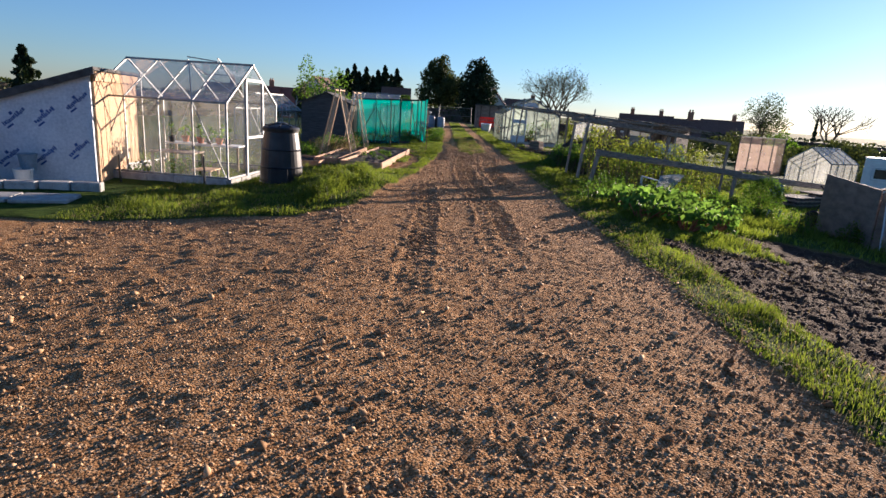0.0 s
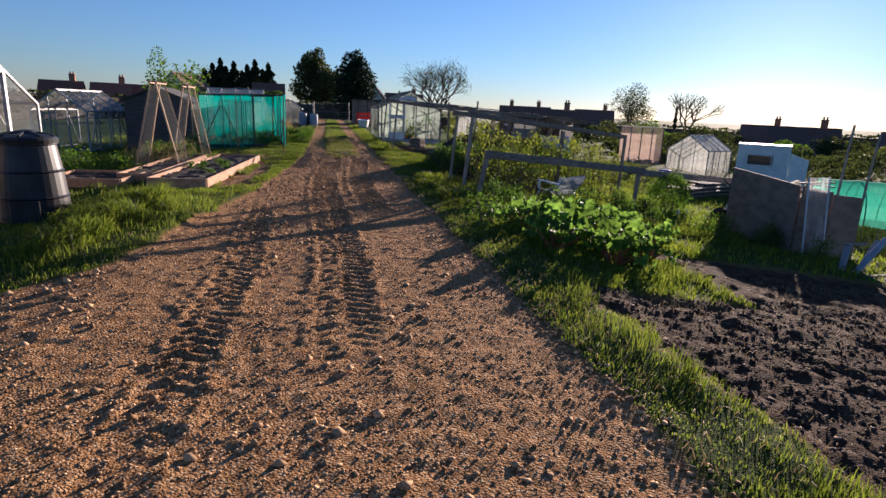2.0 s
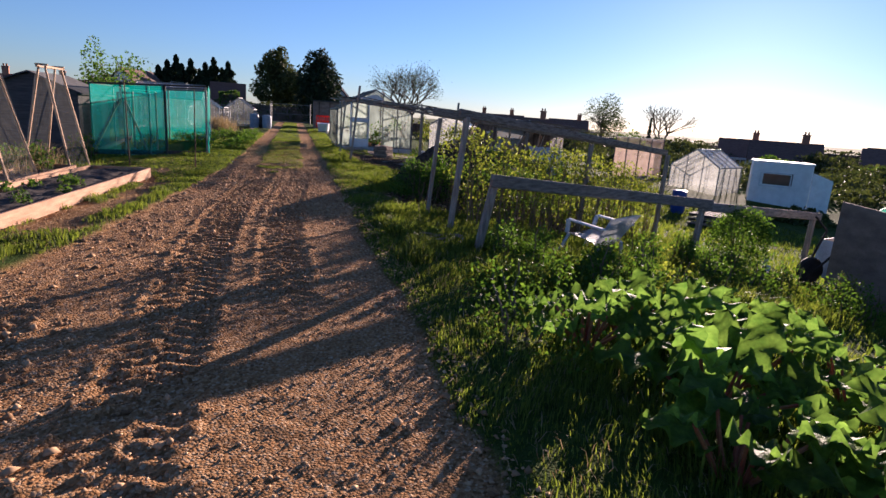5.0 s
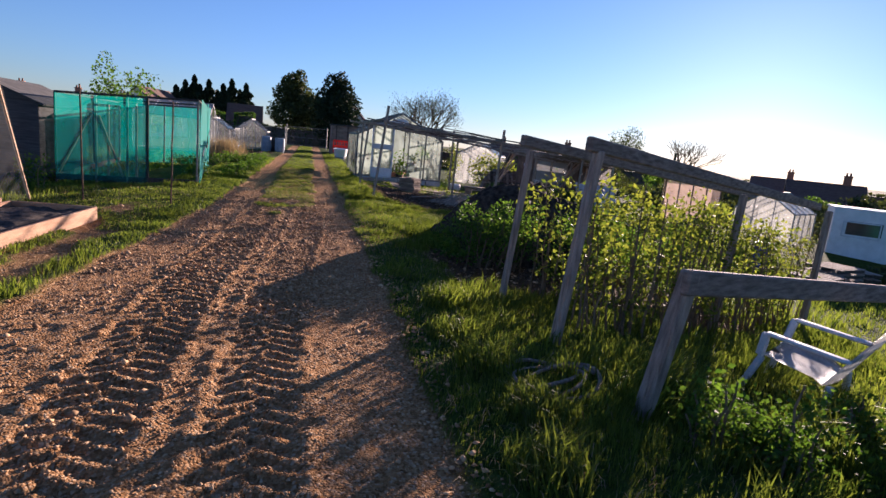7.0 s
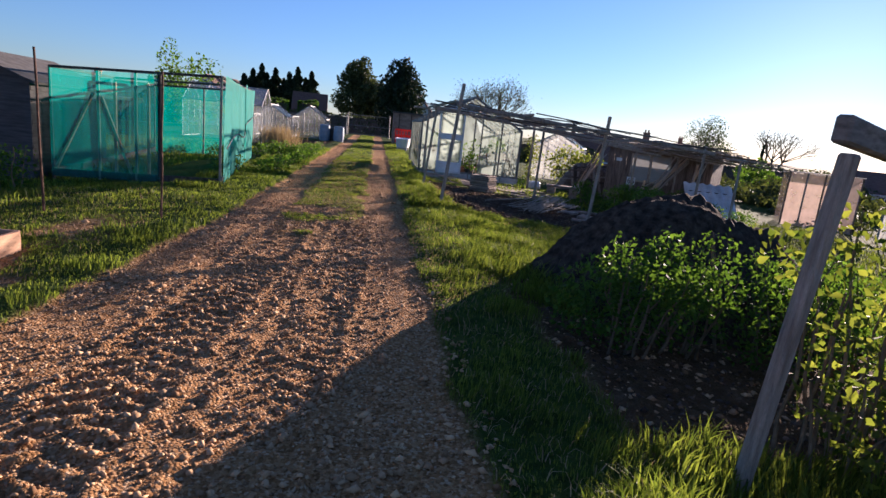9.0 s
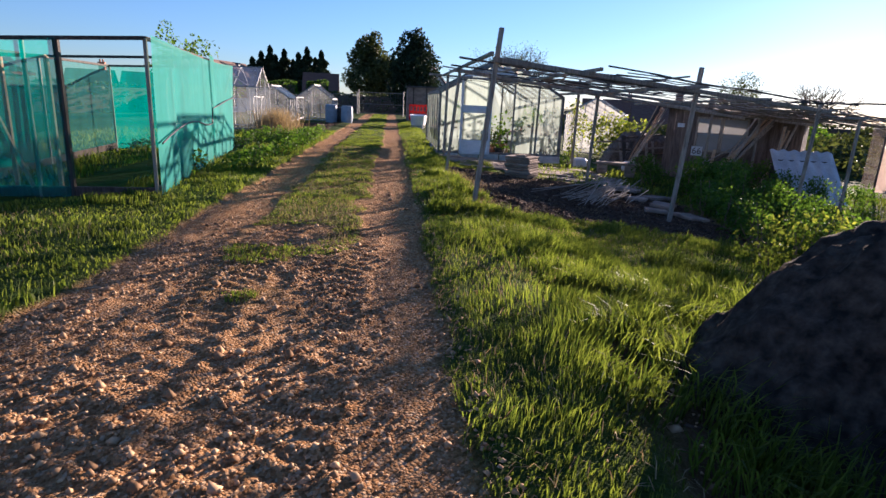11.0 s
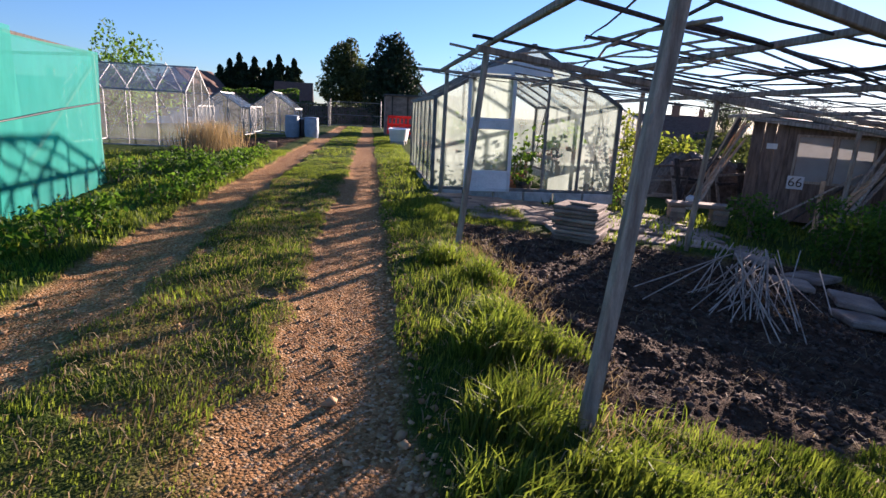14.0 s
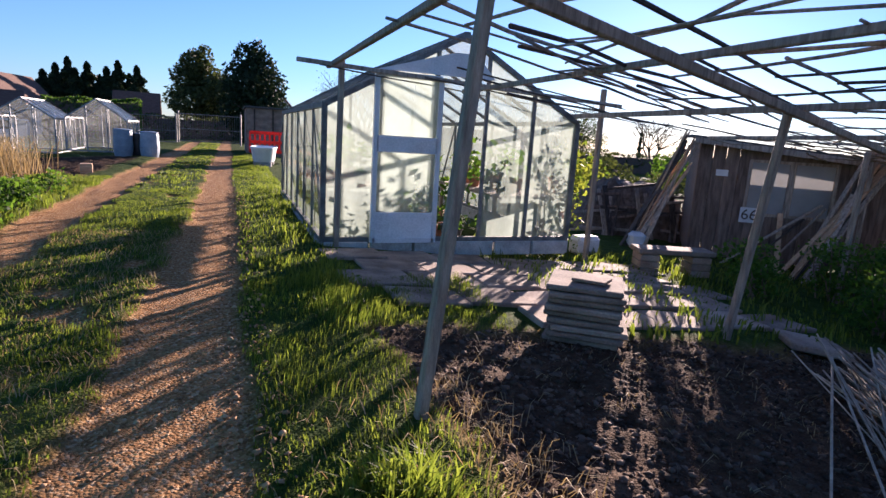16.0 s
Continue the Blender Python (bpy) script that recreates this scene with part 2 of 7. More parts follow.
ROOFTILE = grained("brown_roof_tile", (0.10, 0.055, 0.04), (0.19, 0.11, 0.08), 3, 0.85, 0.4, stretch=(1, 1, 6))
REDTILE = grained("red_roof_tile", (0.19, 0.07, 0.045), (0.29, 0.12, 0.08), 3, 0.85, 0.4, stretch=(1, 1, 6))
DARKGLASS = grained("dark_window", (0.02, 0.025, 0.03), (0.05, 0.055, 0.06), 2, 0.12, 0, spec=0.6)
PINKBOARD = sheer("pinkish_plastic_panel", (0.50, 0.39, 0.34), 0.5, 3, 0.15, 0.3, 0.6)
BROWNBOARD = grained("weathered_brown_board", (0.17, 0.12, 0.09), (0.30, 0.22, 0.165), 3, 0.85, 0.4, stretch=(1, 1, 2))
REDPLASTIC = grained("red_barrier_plastic", (0.55, 0.045, 0.025), (0.75, 0.08, 0.04), 5, 0.45, 0.05, through_light=0.5)
BLUEGREY = grained("blue_grey_plastic", (0.16, 0.22, 0.27), (0.26, 0.32, 0.37), 5, 0.5, 0.1)
BLUE = grained("blue_drum", (0.02, 0.05, 0.22), (0.03, 0.08, 0.30), 5, 0.4, 0.1)
GALV = grained("galvanised_sheet", (0.42, 0.43, 0.44), (0.58, 0.59, 0.60), 5, 0.5, 0.15, metal=0.25)
RUST = grained("rusty_metal", (0.06, 0.035, 0.025), (0.15, 0.085, 0.055), 14, 0.85, 0.3, metal=0.2)
TERRA = grained("terracotta", (0.36, 0.14, 0.07), (0.46, 0.21, 0.12), 8, 0.85, 0.2)
RUBBER = grained("tyre_rubber", (0.015, 0.015, 0.015), (0.035, 0.035, 0.035), 9, 0.8, 0.2)


# ---- building blocks ----
def thing(name, label, category, at=(0, 0, 0), turn=0.0, group="", kind=""):
    ob = new(name)
    ob.empty_display_size = 0.2
    ob.matrix_basis = pose(*at, 0, 0, turn)
    return tagged(ob, label, category, group, kind)


def part(name, bm, material, parent=None, label="", smooth=False):
    me = bpy.data.meshes.new(name)
    bm.to_mesh(me)
    bm.free()
    me.materials.append(material)
    if smooth:
        me.polygons.foreach_set("use_smooth", [True] * len(me.polygons))
    ob = new(name, me)
    if parent:
        ob.parent = parent
    if label:
        ob["label"] = label
    return ob


def piece(name, mesh, parent, m):
    """One more object on a mesh that alike pieces share."""
    ob = new(name, mesh)
    ob.parent = parent
    ob.matrix_basis = m
    return ob


def box(bm, c, s, m=None, bevel=0.0):
    r = bmesh.ops.create_cube(bm, size=1.0, matrix=(m or Matrix()) @ Matrix.Translation(c) @ Matrix.Diagonal((*s, 1)))
    if bevel:
        edges = list({e for v in r["verts"] for e in v.link_edges})
        bmesh.ops.bevel(bm, geom=edges, offset=bevel, segments=1, affect="EDGES")
    return bm


def bar(bm, p, q, w, h=None, bevel=0.0, up=(0, 0, 1)):
    """A squared timber or frame bar from p to q."""
    p, q = Vector(p), Vector(q)
    d = q - p
    u = Vector(up)
    if abs(d.normalized().dot(u)) > 0.98:
        u = Vector((1, 0, 0))
    side = d.cross(u).normalized()
    upv = side.cross(d).normalized()
    m = Matrix((side, d.normalized(), upv)).transposed().to_4x4()
    m.translation = (p + q) / 2
    return box(bm, (0, 0, 0), (w, d.length, h or w), m, bevel)


def rod(bm, p, q, r, r2=None, n=8, wobble=0.0, rng=random):
    """A round pole or branch, tapered, slightly crooked if asked."""
    p, q = Vector(p), Vector(q)
    steps = 5 if wobble else 1
    d = (q - p).normalized()
    a = d.orthogonal().normalized()
    b = d.cross(a)
    r2 = r if r2 is None else r2
    rings = []
    for i in range(steps + 1):
        f = i / steps
        c = p.lerp(q, f)
        if 0 < i < steps:
            c += a * rng.uniform(-wobble, wobble) + b * rng.uniform(-wobble, wobble)
        rr = r + (r2 - r) * f
        rings.append([bm.verts.new(c + (a * math.cos(t) + b * math.sin(t)) * rr) for t in (2 * math.pi * k / n for k in range(n))])
    for r0, r1 in zip(rings, rings[1:]):
        for k in range(n):
            bm.faces.new((r0[k], r0[(k + 1) % n], r1[(k + 1) % n], r1[k]))
    bm.faces.new(rings[0][::-1])
    bm.faces.new(rings[-1])
    return bm


def lathe(bm, profile, n=28, m=None):
    """A turned shape from (radius, height) pairs."""
    m = m or Matrix()
    rings = [[bm.verts.new(m @ Vector((r * math.cos(a), r * math.sin(a), z))) for a in (2 * math.pi * k / n for k in range(n))] for r, z in profile]
    for r0, r1 in zip(rings, rings[1:]):
        for k in range(n):
            bm.faces.new((r0[k], r0[(k + 1) % n], r1[(k + 1) % n], r1[k]))
    bm.faces.new(rings[0][::-1])
    bm.faces.new(rings[-1])
    return bm


def slab_of(bm, pts, thick, axis):
    """A flat plate with these corners, given thickness along axis."""
    a = Vector(axis).normalized() * thick / 2
    if thick < 0.006:
        bm.faces.new([bm.verts.new(Vector(p)) for p in pts])
        return bm
    f = [bm.verts.new(Vector(p) + a) for p in pts]
    b = [bm.verts.new(Vector(p) - a) for p in pts]
    bm.faces.new(f)
    bm.faces.new(b[::-1])
    n = len(pts)
    for i in range(n):
        bm.faces.new((f[i], b[i], b[(i + 1) % n], f[(i + 1) % n]))
    bmesh.ops.recalc_face_normals(bm, faces=bm.faces[:])
    return bm


def sheet(bm, corner, along, up, nu, nv, wave, seed=0, sag=0.0):
    """Cloth or net between corner, corner + along and corner + up, with soft folds."""
    o, a, u = Vector(corner), Vector(along), Vector(up)
    nrm = a.cross(u).normalized()
    grid = []
    for j in range(nv + 1):
        row = []
        for i in range(nu + 1):
            s, t = i / nu, j / nv
            p = o + a * s + u * t
            k = noise.noise(Vector((s * a.length * 1.3 + seed, t * 0.7, seed))) + 0.5 * noise.noise(Vector((s * a.length * 4 + seed, t * 1.5, seed + 3)))
            p += nrm * wave * k
            p.z -= sag * math.sin(math.pi * s) * t
            row.append(bm.verts.new(p))
        grid.append(row)
    for j in range(nv):
        for i in range(nu):
            bm.faces.new((grid[j][i], grid[j][i + 1], grid[j + 1][i + 1], grid[j + 1][i]))
    return bm


def mesh_from(name, verts, tris, material, smooth=False):
    me = bpy.data.meshes.new(name)
    me.vertices.add(len(verts))
    me.vertices.foreach_set("co", np.asarray(verts, np.float32).ravel())
    k = tris.shape[1]
    me.loops.add(tris.size)
    me.loops.foreach_set("vertex_index", tris.astype(np.int32).ravel())
    me.polygons.add(len(tris))
    me.polygons.foreach_set("loop_start", np.arange(0, tris.size, k, dtype=np.int32))
    me.polygons.foreach_set("loop_total", np.full(len(tris), k, np.int32))
    if smooth:
        me.polygons.foreach_set("use_smooth", np.ones(len(tris), bool))
    me.update(calc_edges=True)
    me.materials.append(material)
    return me


def hash2(i, j, seed):
    h = (i * 374761393 + j * 668265263 + seed * 974711) & 0x7FFFFFFF
    h = ((h ^ (h >> 13)) * 1274126177) & 0x7FFFFFFF
    return ((h ^ (h >> 16)) & 0xFFFF) / 65535.0


def vnoise(x, y, seed=0):
    i, j = np.floor(x).astype(np.int64), np.floor(y).astype(np.int64)
    u, v = x - i, y - j
    u, v = u * u * (3 - 2 * u), v * v * (3 - 2 * v)
    return (hash2(i, j, seed) * (1 - u) + hash2(i + 1, j, seed) * u) * (1 - v) + (hash2(i, j + 1, seed) * (1 - u) + hash2(i + 1, j + 1, seed) * u) * v


def fbm(x, y, seed=0, octaves=4):
    s, a, t = 0.0, 1.0, 0.0
    for k in range(octaves):
        s, t = s + a * vnoise(x * 2 ** k, y * 2 ** k, seed + k), t + a
        a *= 0.5
    return s / t


def step(e0, e1, x):
    t = np.clip((x - e0) / (e1 - e0), 0, 1)
    return t * t * (3 - 2 * t)


# ---- ground ----
def base_level(x, y):
    """The lie of the land: falls gently to both sides of the track."""
    fall = np.interp(y, [23, 28], [0.13, 0.08])
    return -fall * (np.clip(x, 2.6, 12) - 2.6) - 0.03 * (np.clip(x, 12, 40) - 12) - 0.02 * (np.clip(y, 60, 140) - 60) + 0.075 * (np.clip(x, -4.5, -1.2) + 1.2) + 0.05 * (np.clip(x, -45, -9) + 9)


def left_edge(y):
    """Where the track gives way to grass on the shed side."""
    return np.interp(y, [-20, 6.4, 7.2, 8.0, 10.5, 14, 20, 70], [-16, -9, -1.9, -1.25, -0.9, -0.45, -0.06, -0.05])


def cover(x, y):
    """Shares of dug soil and of turf at a place."""
    wob = (fbm(x * 2.3, y * 2.3, 5) - 0.5) * 0.35
    right = step(2.02, 2.14, x + wob * 0.5)
    left = step(0.0, 0.12, left_edge(y) - x + wob * 0.6)
    bare = step(-1.5, -1.3, x + wob) * step(-0.62, -0.8, x + wob) * step(12.6, 13.2, y + wob) * step(19.6, 18.6, y + wob) * step(0.3, 0.5, fbm(x * 2.6, y * 1.4, 87))
    left = left * (1 - 0.85 * bare)
    mid = step(0.42, 0.58, x + wob) * step(1.56, 1.40, x + wob) * step(19.3, 24.5, y + (fbm(x * 1.2, y * 1.2, 9) - 0.5) * 9)
    mid *= step(0.2, 0.36, fbm(x * 3.1, y * 2.2, 31))
    turf = np.maximum(np.maximum(right, left), mid)
    plot = step(2.68, 2.82, x + wob) * step(7.3, 6.9, y + wob) * step(-8, -7, y) * step(10.8, 10.2, x + wob)
    lane = step(4.4, 4.8, x + wob) * step(9.0, 8.5, x + wob) * step(9.6, 9.0, y + wob) * step(6.8, 7.1, y)
    bed = step(2.75, 3.0, x + wob) * step(7.4, 6.9, x + wob) * step(22.4, 22.8, y + wob) * step(27.0, 26.7, y + wob + 0.1 * (x - 3))
    berry = step(2.75, 3.0, x + wob) * step(14.9, 15.3, y + wob) * step(18.9, 18.5, y + wob) * step(7, 6.5, x)
    dug = step(-0.5, -0.8, x + wob) * step(-3.6, -3.2, x) * step(35.6, 36.2, y + wob) * step(43.6, 43.0, y)
    soil = np.maximum.reduce([plot, lane, bed, berry * 0.9, dug])
    return soil, np.clip(turf * (1 - soil), 0, 1)


def relief(x, y):
    soil, turf = cover(x, y)
    road = np.clip(1 - soil - turf, 0, 1)
    z = base_level(x, y)
    z = z + 0.03 * (fbm(x * 0.7, y * 0.7, 2) - 0.5)
    grit = fbm(x * 9, y * 9, 17, 2)
    clods = step(0.62, 0.8, fbm(x * 8, y * 8, 11, 2))
    loose = np.clip(step(20.0, 6.0, y) * step(2.1, 0.2, x) * 0.55 + step(0.35, 0.7, x) * step(1.75, 1.4, x) * step(23.5, 19, y) * step(15, 18, y) + step(-1.0, -3.0, x) * 0.5, 0, 1)
    streak = fbm(x * 4.2, y * 0.55, 61, 3) - 0.5
    z = z + road * (0.012 * (grit - 0.5) + 0.011 * (fbm(x * 21, y * 21, 23, 2) - 0.5) + (0.004 + 0.009 * loose) * clods + 0.013 * streak)
    # tractor tyre prints
    line = np.interp(y, [4, 8, 13, 15.5, 18, 21.5], [0.64, 0.68, 0.46, 0.50, 0.66, 0.74])
    crumb = fbm(x * 19, y * 19, 47, 2)
    for shift, w, y0, y1 in ((0.0, 0.24, 5.0, 22.5), (0.70, 0.22, 9.5, 22.0), (-0.95, 0.16, 3.0, 12.0)):
        off = x - line - shift + 0.03 * (fbm(x * 0.3, y * 0.9, 29) - 0.5)
        inside = step(w, w - 0.05, np.abs(off)) * step(y0, y0 + 2.5, y) * step(y1, y1 - 2.5, y)
        lug = np.sin((y + np.abs(off) * 0.45 + np.where(off > 0, 0.065, 0.0) + 0.05 * (crumb - 0.5)) * 2 * np.pi / 0.125)
        worn = 0.35 + 0.65 * step(0.25, 0.55, fbm(x * 0.9, y * 0.6, 41))
        z = z + road * inside * worn * (0.011 * np.clip(lug * 2.2, -1, 1) * (0.2 + 1.6 * crumb) + 0.018 * (crumb - 0.5) - 0.006)
        ridge = np.exp(-((np.abs(off) - w - 0.03) / 0.035) ** 2) * step(y0, y0 + 2.5, y) * step(y1, y1 - 2.5, y)
        z = z + road * ridge * 0.022 * step(0.35, 0.75, crumb)
    # wheel ruts beside the grassy middle
    z = z - road * step(20, 26, y) * 0.008
    z = z + turf * (0.05 * (fbm(x * 2.0, y * 2.0, 7) - 0.3) + 0.02) * (0.25 + 0.75 * step(2.1, 2.8, np.where(x < 1.7, 9.0, x)))
    z = z + soil * (0.10 * (fbm(x * 4.5, y * 4.5, 13, 4) - 0.5) + 0.06 * (grit - 0.5))
    # heaped turf beside the beds, and spoil along the edge of the track
    z = z + 0.16 * np.exp(-((x + 1.75) / 0.6) ** 2 - ((y - 10.2) / 1.6) ** 2)
    z = z + 0.018 * np.exp(-((x - 2.2) / 0.12) ** 2) * (0.3 + fbm(x * 5, y * 5, 3)) * step(40, 30, y)
    return z


def spaced(*spans):
    out = []
    for a, b, d in spans:
        out.append(np.arange(a, b, d))
    return np.concatenate(out)


def grow(a, b, first, ratio):
    v, d = [a], first
    while abs(v[-1]) < abs(b):
        v.append(v[-1] + math.copysign(d, b - a))
        d *= ratio
    return np.array(v)


def build_ground():
    xs = np.concatenate([grow(-7, -900, 0.1, 1.22)[::-1][:-1], spaced((-7, -3, 0.06), (-3, -0.6, 0.04), (-0.6, 2.3, 0.026), (2.3, 4.5, 0.045), (4.5, 9, 0.075)), grow(9, 900, 0.12, 1.22)])
    ys = np.concatenate([grow(-2, -600, 0.12, 1.25)[::-1][:-1], spaced((-2, 1.6, 0.08), (1.6, 4.5, 0.03), (4.5, 19, 0.024), (19, 24, 0.032), (24, 32, 0.05), (32, 46, 0.08)), grow(46, 1500, 0.12, 1.2)])
    X, Y = np.meshgrid(xs, ys)
    Z = relief(X, Y)
    soil, turf = cover(X, Y)
    nx, ny = len(xs), len(ys)
    idx = np.arange(nx * ny).reshape(ny, nx)
    quads = np.stack([idx[:-1, :-1], idx[:-1, 1:], idx[1:, 1:], idx[1:, :-1]], -1).reshape(-1, 4)
    me = mesh_from("ground", np.stack([X, Y, Z], -1).reshape(-1, 3), quads, GROUND, True)
    for name, data in (("soil", soil), ("turf", turf)):
        att = me.attributes.new(name, "FLOAT", "POINT")
        att.data.foreach_set("value", data.ravel().astype(np.float32))
    tagged(new("ground", me), "rutted reddish gravel track with grass verges and dug plots", "ground", kind="structure")


build_ground()


def at_ground(x, y):
    return float(relief(np.array([float(x)]), np.array([float(y)]))[0])


# ---- greenhouses ----
def greenhouse(name, label, w, l, eave, ridge, at, turn, frame_mat, glass_mat, bays, gables=3, base=0.12, door_open=True, base_mat=None, r=0.028, braces=True, group="", roof_mat=None, vent=False):
    """Ridge along local y from 0 to l, width w along local x about 0; the door is in the gable at y = 0."""
    g = thing(name, label, "greenhouse", at, turn, group)
    hw = w / 2
    bm = bmesh.new()
    for s in (-1, 1):
        for y in (0, l):
            box(bm, (s * hw, y, (eave + base) / 2), (r * 1.5, r * 1.5, eave - base))
        bar(bm, (s * hw, 0, eave), (s * hw, l, eave), r * 1.6)
        bar(bm, (s * hw, 0, base), (s * hw, l, base), r * 1.6)
    bar(bm, (0, -0.03, ridge), (0, l + 0.03, ridge), r * 1.8)
    for y in (0, l):
        bar(bm, (-hw, y, base), (hw, y, base), r * 1.6)
        bar(bm, (-hw, y, eave), (0, y, ridge), r * 1.5)
        bar(bm, (hw, y, eave), (0, y, ridge), r * 1.5)
    part("main_frame", bm, frame_mat, g)
    for i in range(1, bays):
        y = l * i / bays
        for s in (-1, 1):
            bm = bmesh.new()
            bar(bm, (s * hw, y, base), (s * hw, y, eave), r)
            part("glazing_bar", bm, frame_mat, g)
            bm = bmesh.new()
            bar(bm, (s * hw, y, eave), (0, y, ridge), r)
            part("roof_bar", bm, frame_mat, g)
    cols = [(-hw + w * i / gables) for i in range(gables + 1)]
    for y in (0, l):
        for c in cols[1:-1]:
            bm = bmesh.new()
            bar(bm, (c, y, base), (c, y, eave + (ridge - eave) * (1 - abs(c) / hw)), r)
            part("gable_bar", bm, frame_mat, g)
    if braces:
        for s in (-1, 1):
            for y0, y1 in ((0.03, l / bays), (l - 0.03, l - l / bays)):
                bm = bmesh.new()
                bar(bm, (s * hw, y0, base), (s * hw, y1, eave), r * 0.7)
                part("brace", bm, frame_mat, g)
            bm = bmesh.new()
            bar(bm, (s * hw, l / bays, eave), (0.02 * s, l * 2 / bays, ridge - 0.02), r * 0.7)
            part("roof_brace", bm, frame_mat, g)
    # panes
    for s in (-1, 1):
        for i in range(bays):
            y0, y1 = l * i / bays + r * 0.5, l * (i + 1) / bays - r * 0.5
            bm = bmesh.new()
            slab_of(bm, [(s * hw, y0, base), (s * hw, y1, base), (s * hw, y1, eave), (s * hw, y0, eave)], 0.004, (1, 0, 0))
            part("pane", bm, glass_mat, g).visible_shadow = False
            bm = bmesh.new()
            slab_of(bm, [(s * hw, y0, eave + 0.01), (s * hw, y1, eave + 0.01), (0, y1, ridge), (0, y0, ridge)], 0.004, (s * (ridge - eave), 0, hw))
            part("roof_pane", bm, roof_mat or glass_mat, g).visible_shadow = False
    for y in (0, l):
        for k in range(gables):
            if door_open and y == 0 and k == gables // 2:
                continue
            a, b = cols[k] + r * 0.5, cols[k + 1] - r * 0.5
            za, zb = (eave + (ridge - eave) * (1 - abs(c) / hw) for c in (a, b))
            pts = [(a, y, base), (b, y, base), (b, y, zb)]
            if a < 0 < b:
                pts.append((0, y, ridge))
            pts.append((a, y, za))
            bm = bmesh.new()
            slab_of(bm, pts, 0.004, (0, 1, 0))
            part("gable_pane", bm, glass_mat, g).visible_shadow = False
    if base_mat:
        n = max(2, int(l / 0.45))
        me = None
        for s in (-1, 1):
            for i in range(n):
                if me is None:
                    bm = bmesh.new()
                    box(bm, (0, 0, 0), (0.1, l / n - 0.012, base), bevel=0.008)
                    ob = part("base_block", bm, base_mat, g)
                    me = ob.data
                    ob.matrix_basis = pose(s * hw, l * (i + 0.5) / n, base / 2 - 0.02)
                else:
                    piece("base_block", me, g, pose(s * hw, l * (i + 0.5) / n, base / 2 - 0.02))
        n2 = max(2, int(w / 0.45))
        for y in (0, l):
            for i in range(n2):
                piece("base_block", me, g, pose(-hw + w * (i + 0.5) / n2, y, base / 2 - 0.02, 0, 0, 90) @ Matrix.Diagonal((1, (w / n2 - 0.1 / n2) / (l / n), 1, 1)))
    if vent:
        bm = bmesh.new()
        y0, y1 = l * 0.28, l * 0.52
        p = [(hw * 0.55, y0, eave + (ridge - eave) * 0.62), (hw * 0.55, y1, eave + (ridge - eave) * 0.62), (0.03, y1, ridge + 0.01), (0.03, y0, ridge + 0.01)]
        for a, b in zip(p, p[1:] + p[:1]):
            bar(bm, Vector(a) + Vector((0, 0, 0.08)), Vector(b) + Vector((0, 0, 0.08 if b[0] > 0.1 else 0.02)), r)
        part("roof_vent", bm, frame_mat, g)
    return g


# the clear greenhouse beside the boarded shed: ridge across, gable with the door to the track
gh = greenhouse("greenhouse", "clear glass greenhouse with aluminium frame on pale blocks", 2.3, 2.65, 1.55, 2.3, (-3.98, 11.52, -0.25), 84, ALU, GLASS, 4, 3, 0.17, True, CONCRETE, 0.021, vent=True)
bm = bmesh.new()
for a, b in (((-0.38, -0.02, 0.14), (-0.38, -0.02, 2.0)), ((0.38, -0.02, 0.14), (0.38, -0.02, 2.0)), ((-0.38, -0.02, 2.0), (0.38, -0.02, 2.0)), ((-0.38, -0.02, 0.9), (0.38, -0.02, 0.9))):
    bar(bm, a, b, 0.05)
door = part("sliding_door", bm, ALU, gh)
for z0, z1 in ((0.17, 0.87), (0.93, 1.97)):
    bm = bmesh.new()
    slab_of(bm, [(-0.35, -0.02, z0), (0.35, -0.02, z0), (0.35, -0.02, z1), (-0.35, -0.02, z1)], 0.004, (0, 1, 0))
    part("door_pane", bm, GLASS, door).visible_shadow = False

greenhouse("greenhouse", "small aluminium greenhouse with cloudy glass behind the beds", 1.75, 2.1, 1.26, 1.86, (-7.35, 21.9, -0.3), -14, ALU, CLOUDGLASS, 4, 3, 0.1, False)
greenhouse("greenhouse", "bare aluminium greenhouse among weeds", 2.3, 3.1, 1.58, 2.3, (-3.1, 38.5, -0.17), 90, ALU, GLASS, 4, 3, 0.1, False, r=0.02, vent=True)
greenhouse("greenhouse", "low aluminium greenhouse with dusty glass", 1.8, 2.5, 1.2, 1.8, (-4.2, 45.5, -0.2), 0, ALU, CLOUDGLASS, 4, 3, 0.1, False)
greenhouse("greenhouse", "pale dusty greenhouse beside the water butts", 1.8, 2.5, 1.15, 1.8, (-2.1, 45.4, -0.08), 0, ALU, CLOUDGLASS, 4, 3, 0.1, False)

# the whitewashed greenhouse by the pergola
GX, GY = 4.35, 29.3
gh = greenhouse("greenhouse", "large greenhouse with stained whitish panes and open door", 2.92, 4.6, 1.52, 2.33, (GX, GY, -0.1), 0, DARKFRAME, DIRTY, 6, 5, 0.16, True, CONCRETE, 0.035)
bm = bmesh.new()
for a, b in (((-0.95, -0.05, 0.14), (-0.95, -0.05, 1.86)), ((-0.27, -0.05, 0.14), (-0.27, -0.05, 1.86)), ((-0.95, -0.05, 1.86), (-0.27, -0.05, 1.86)), ((-0.95, -0.05, 0.16), (-0.27, -0.05, 0.16))):
    bar(bm, a, b, 0.05)
door = part("sliding_door", bm, GREYWHITE, gh, "grey-white sliding door")
bm = bmesh.new()
box(bm, (-0.61, -0.05, 0.31), (0.64, 0.03, 0.3), bevel=0.005)
part("kick_panel", bm, GREYWHITE, door)
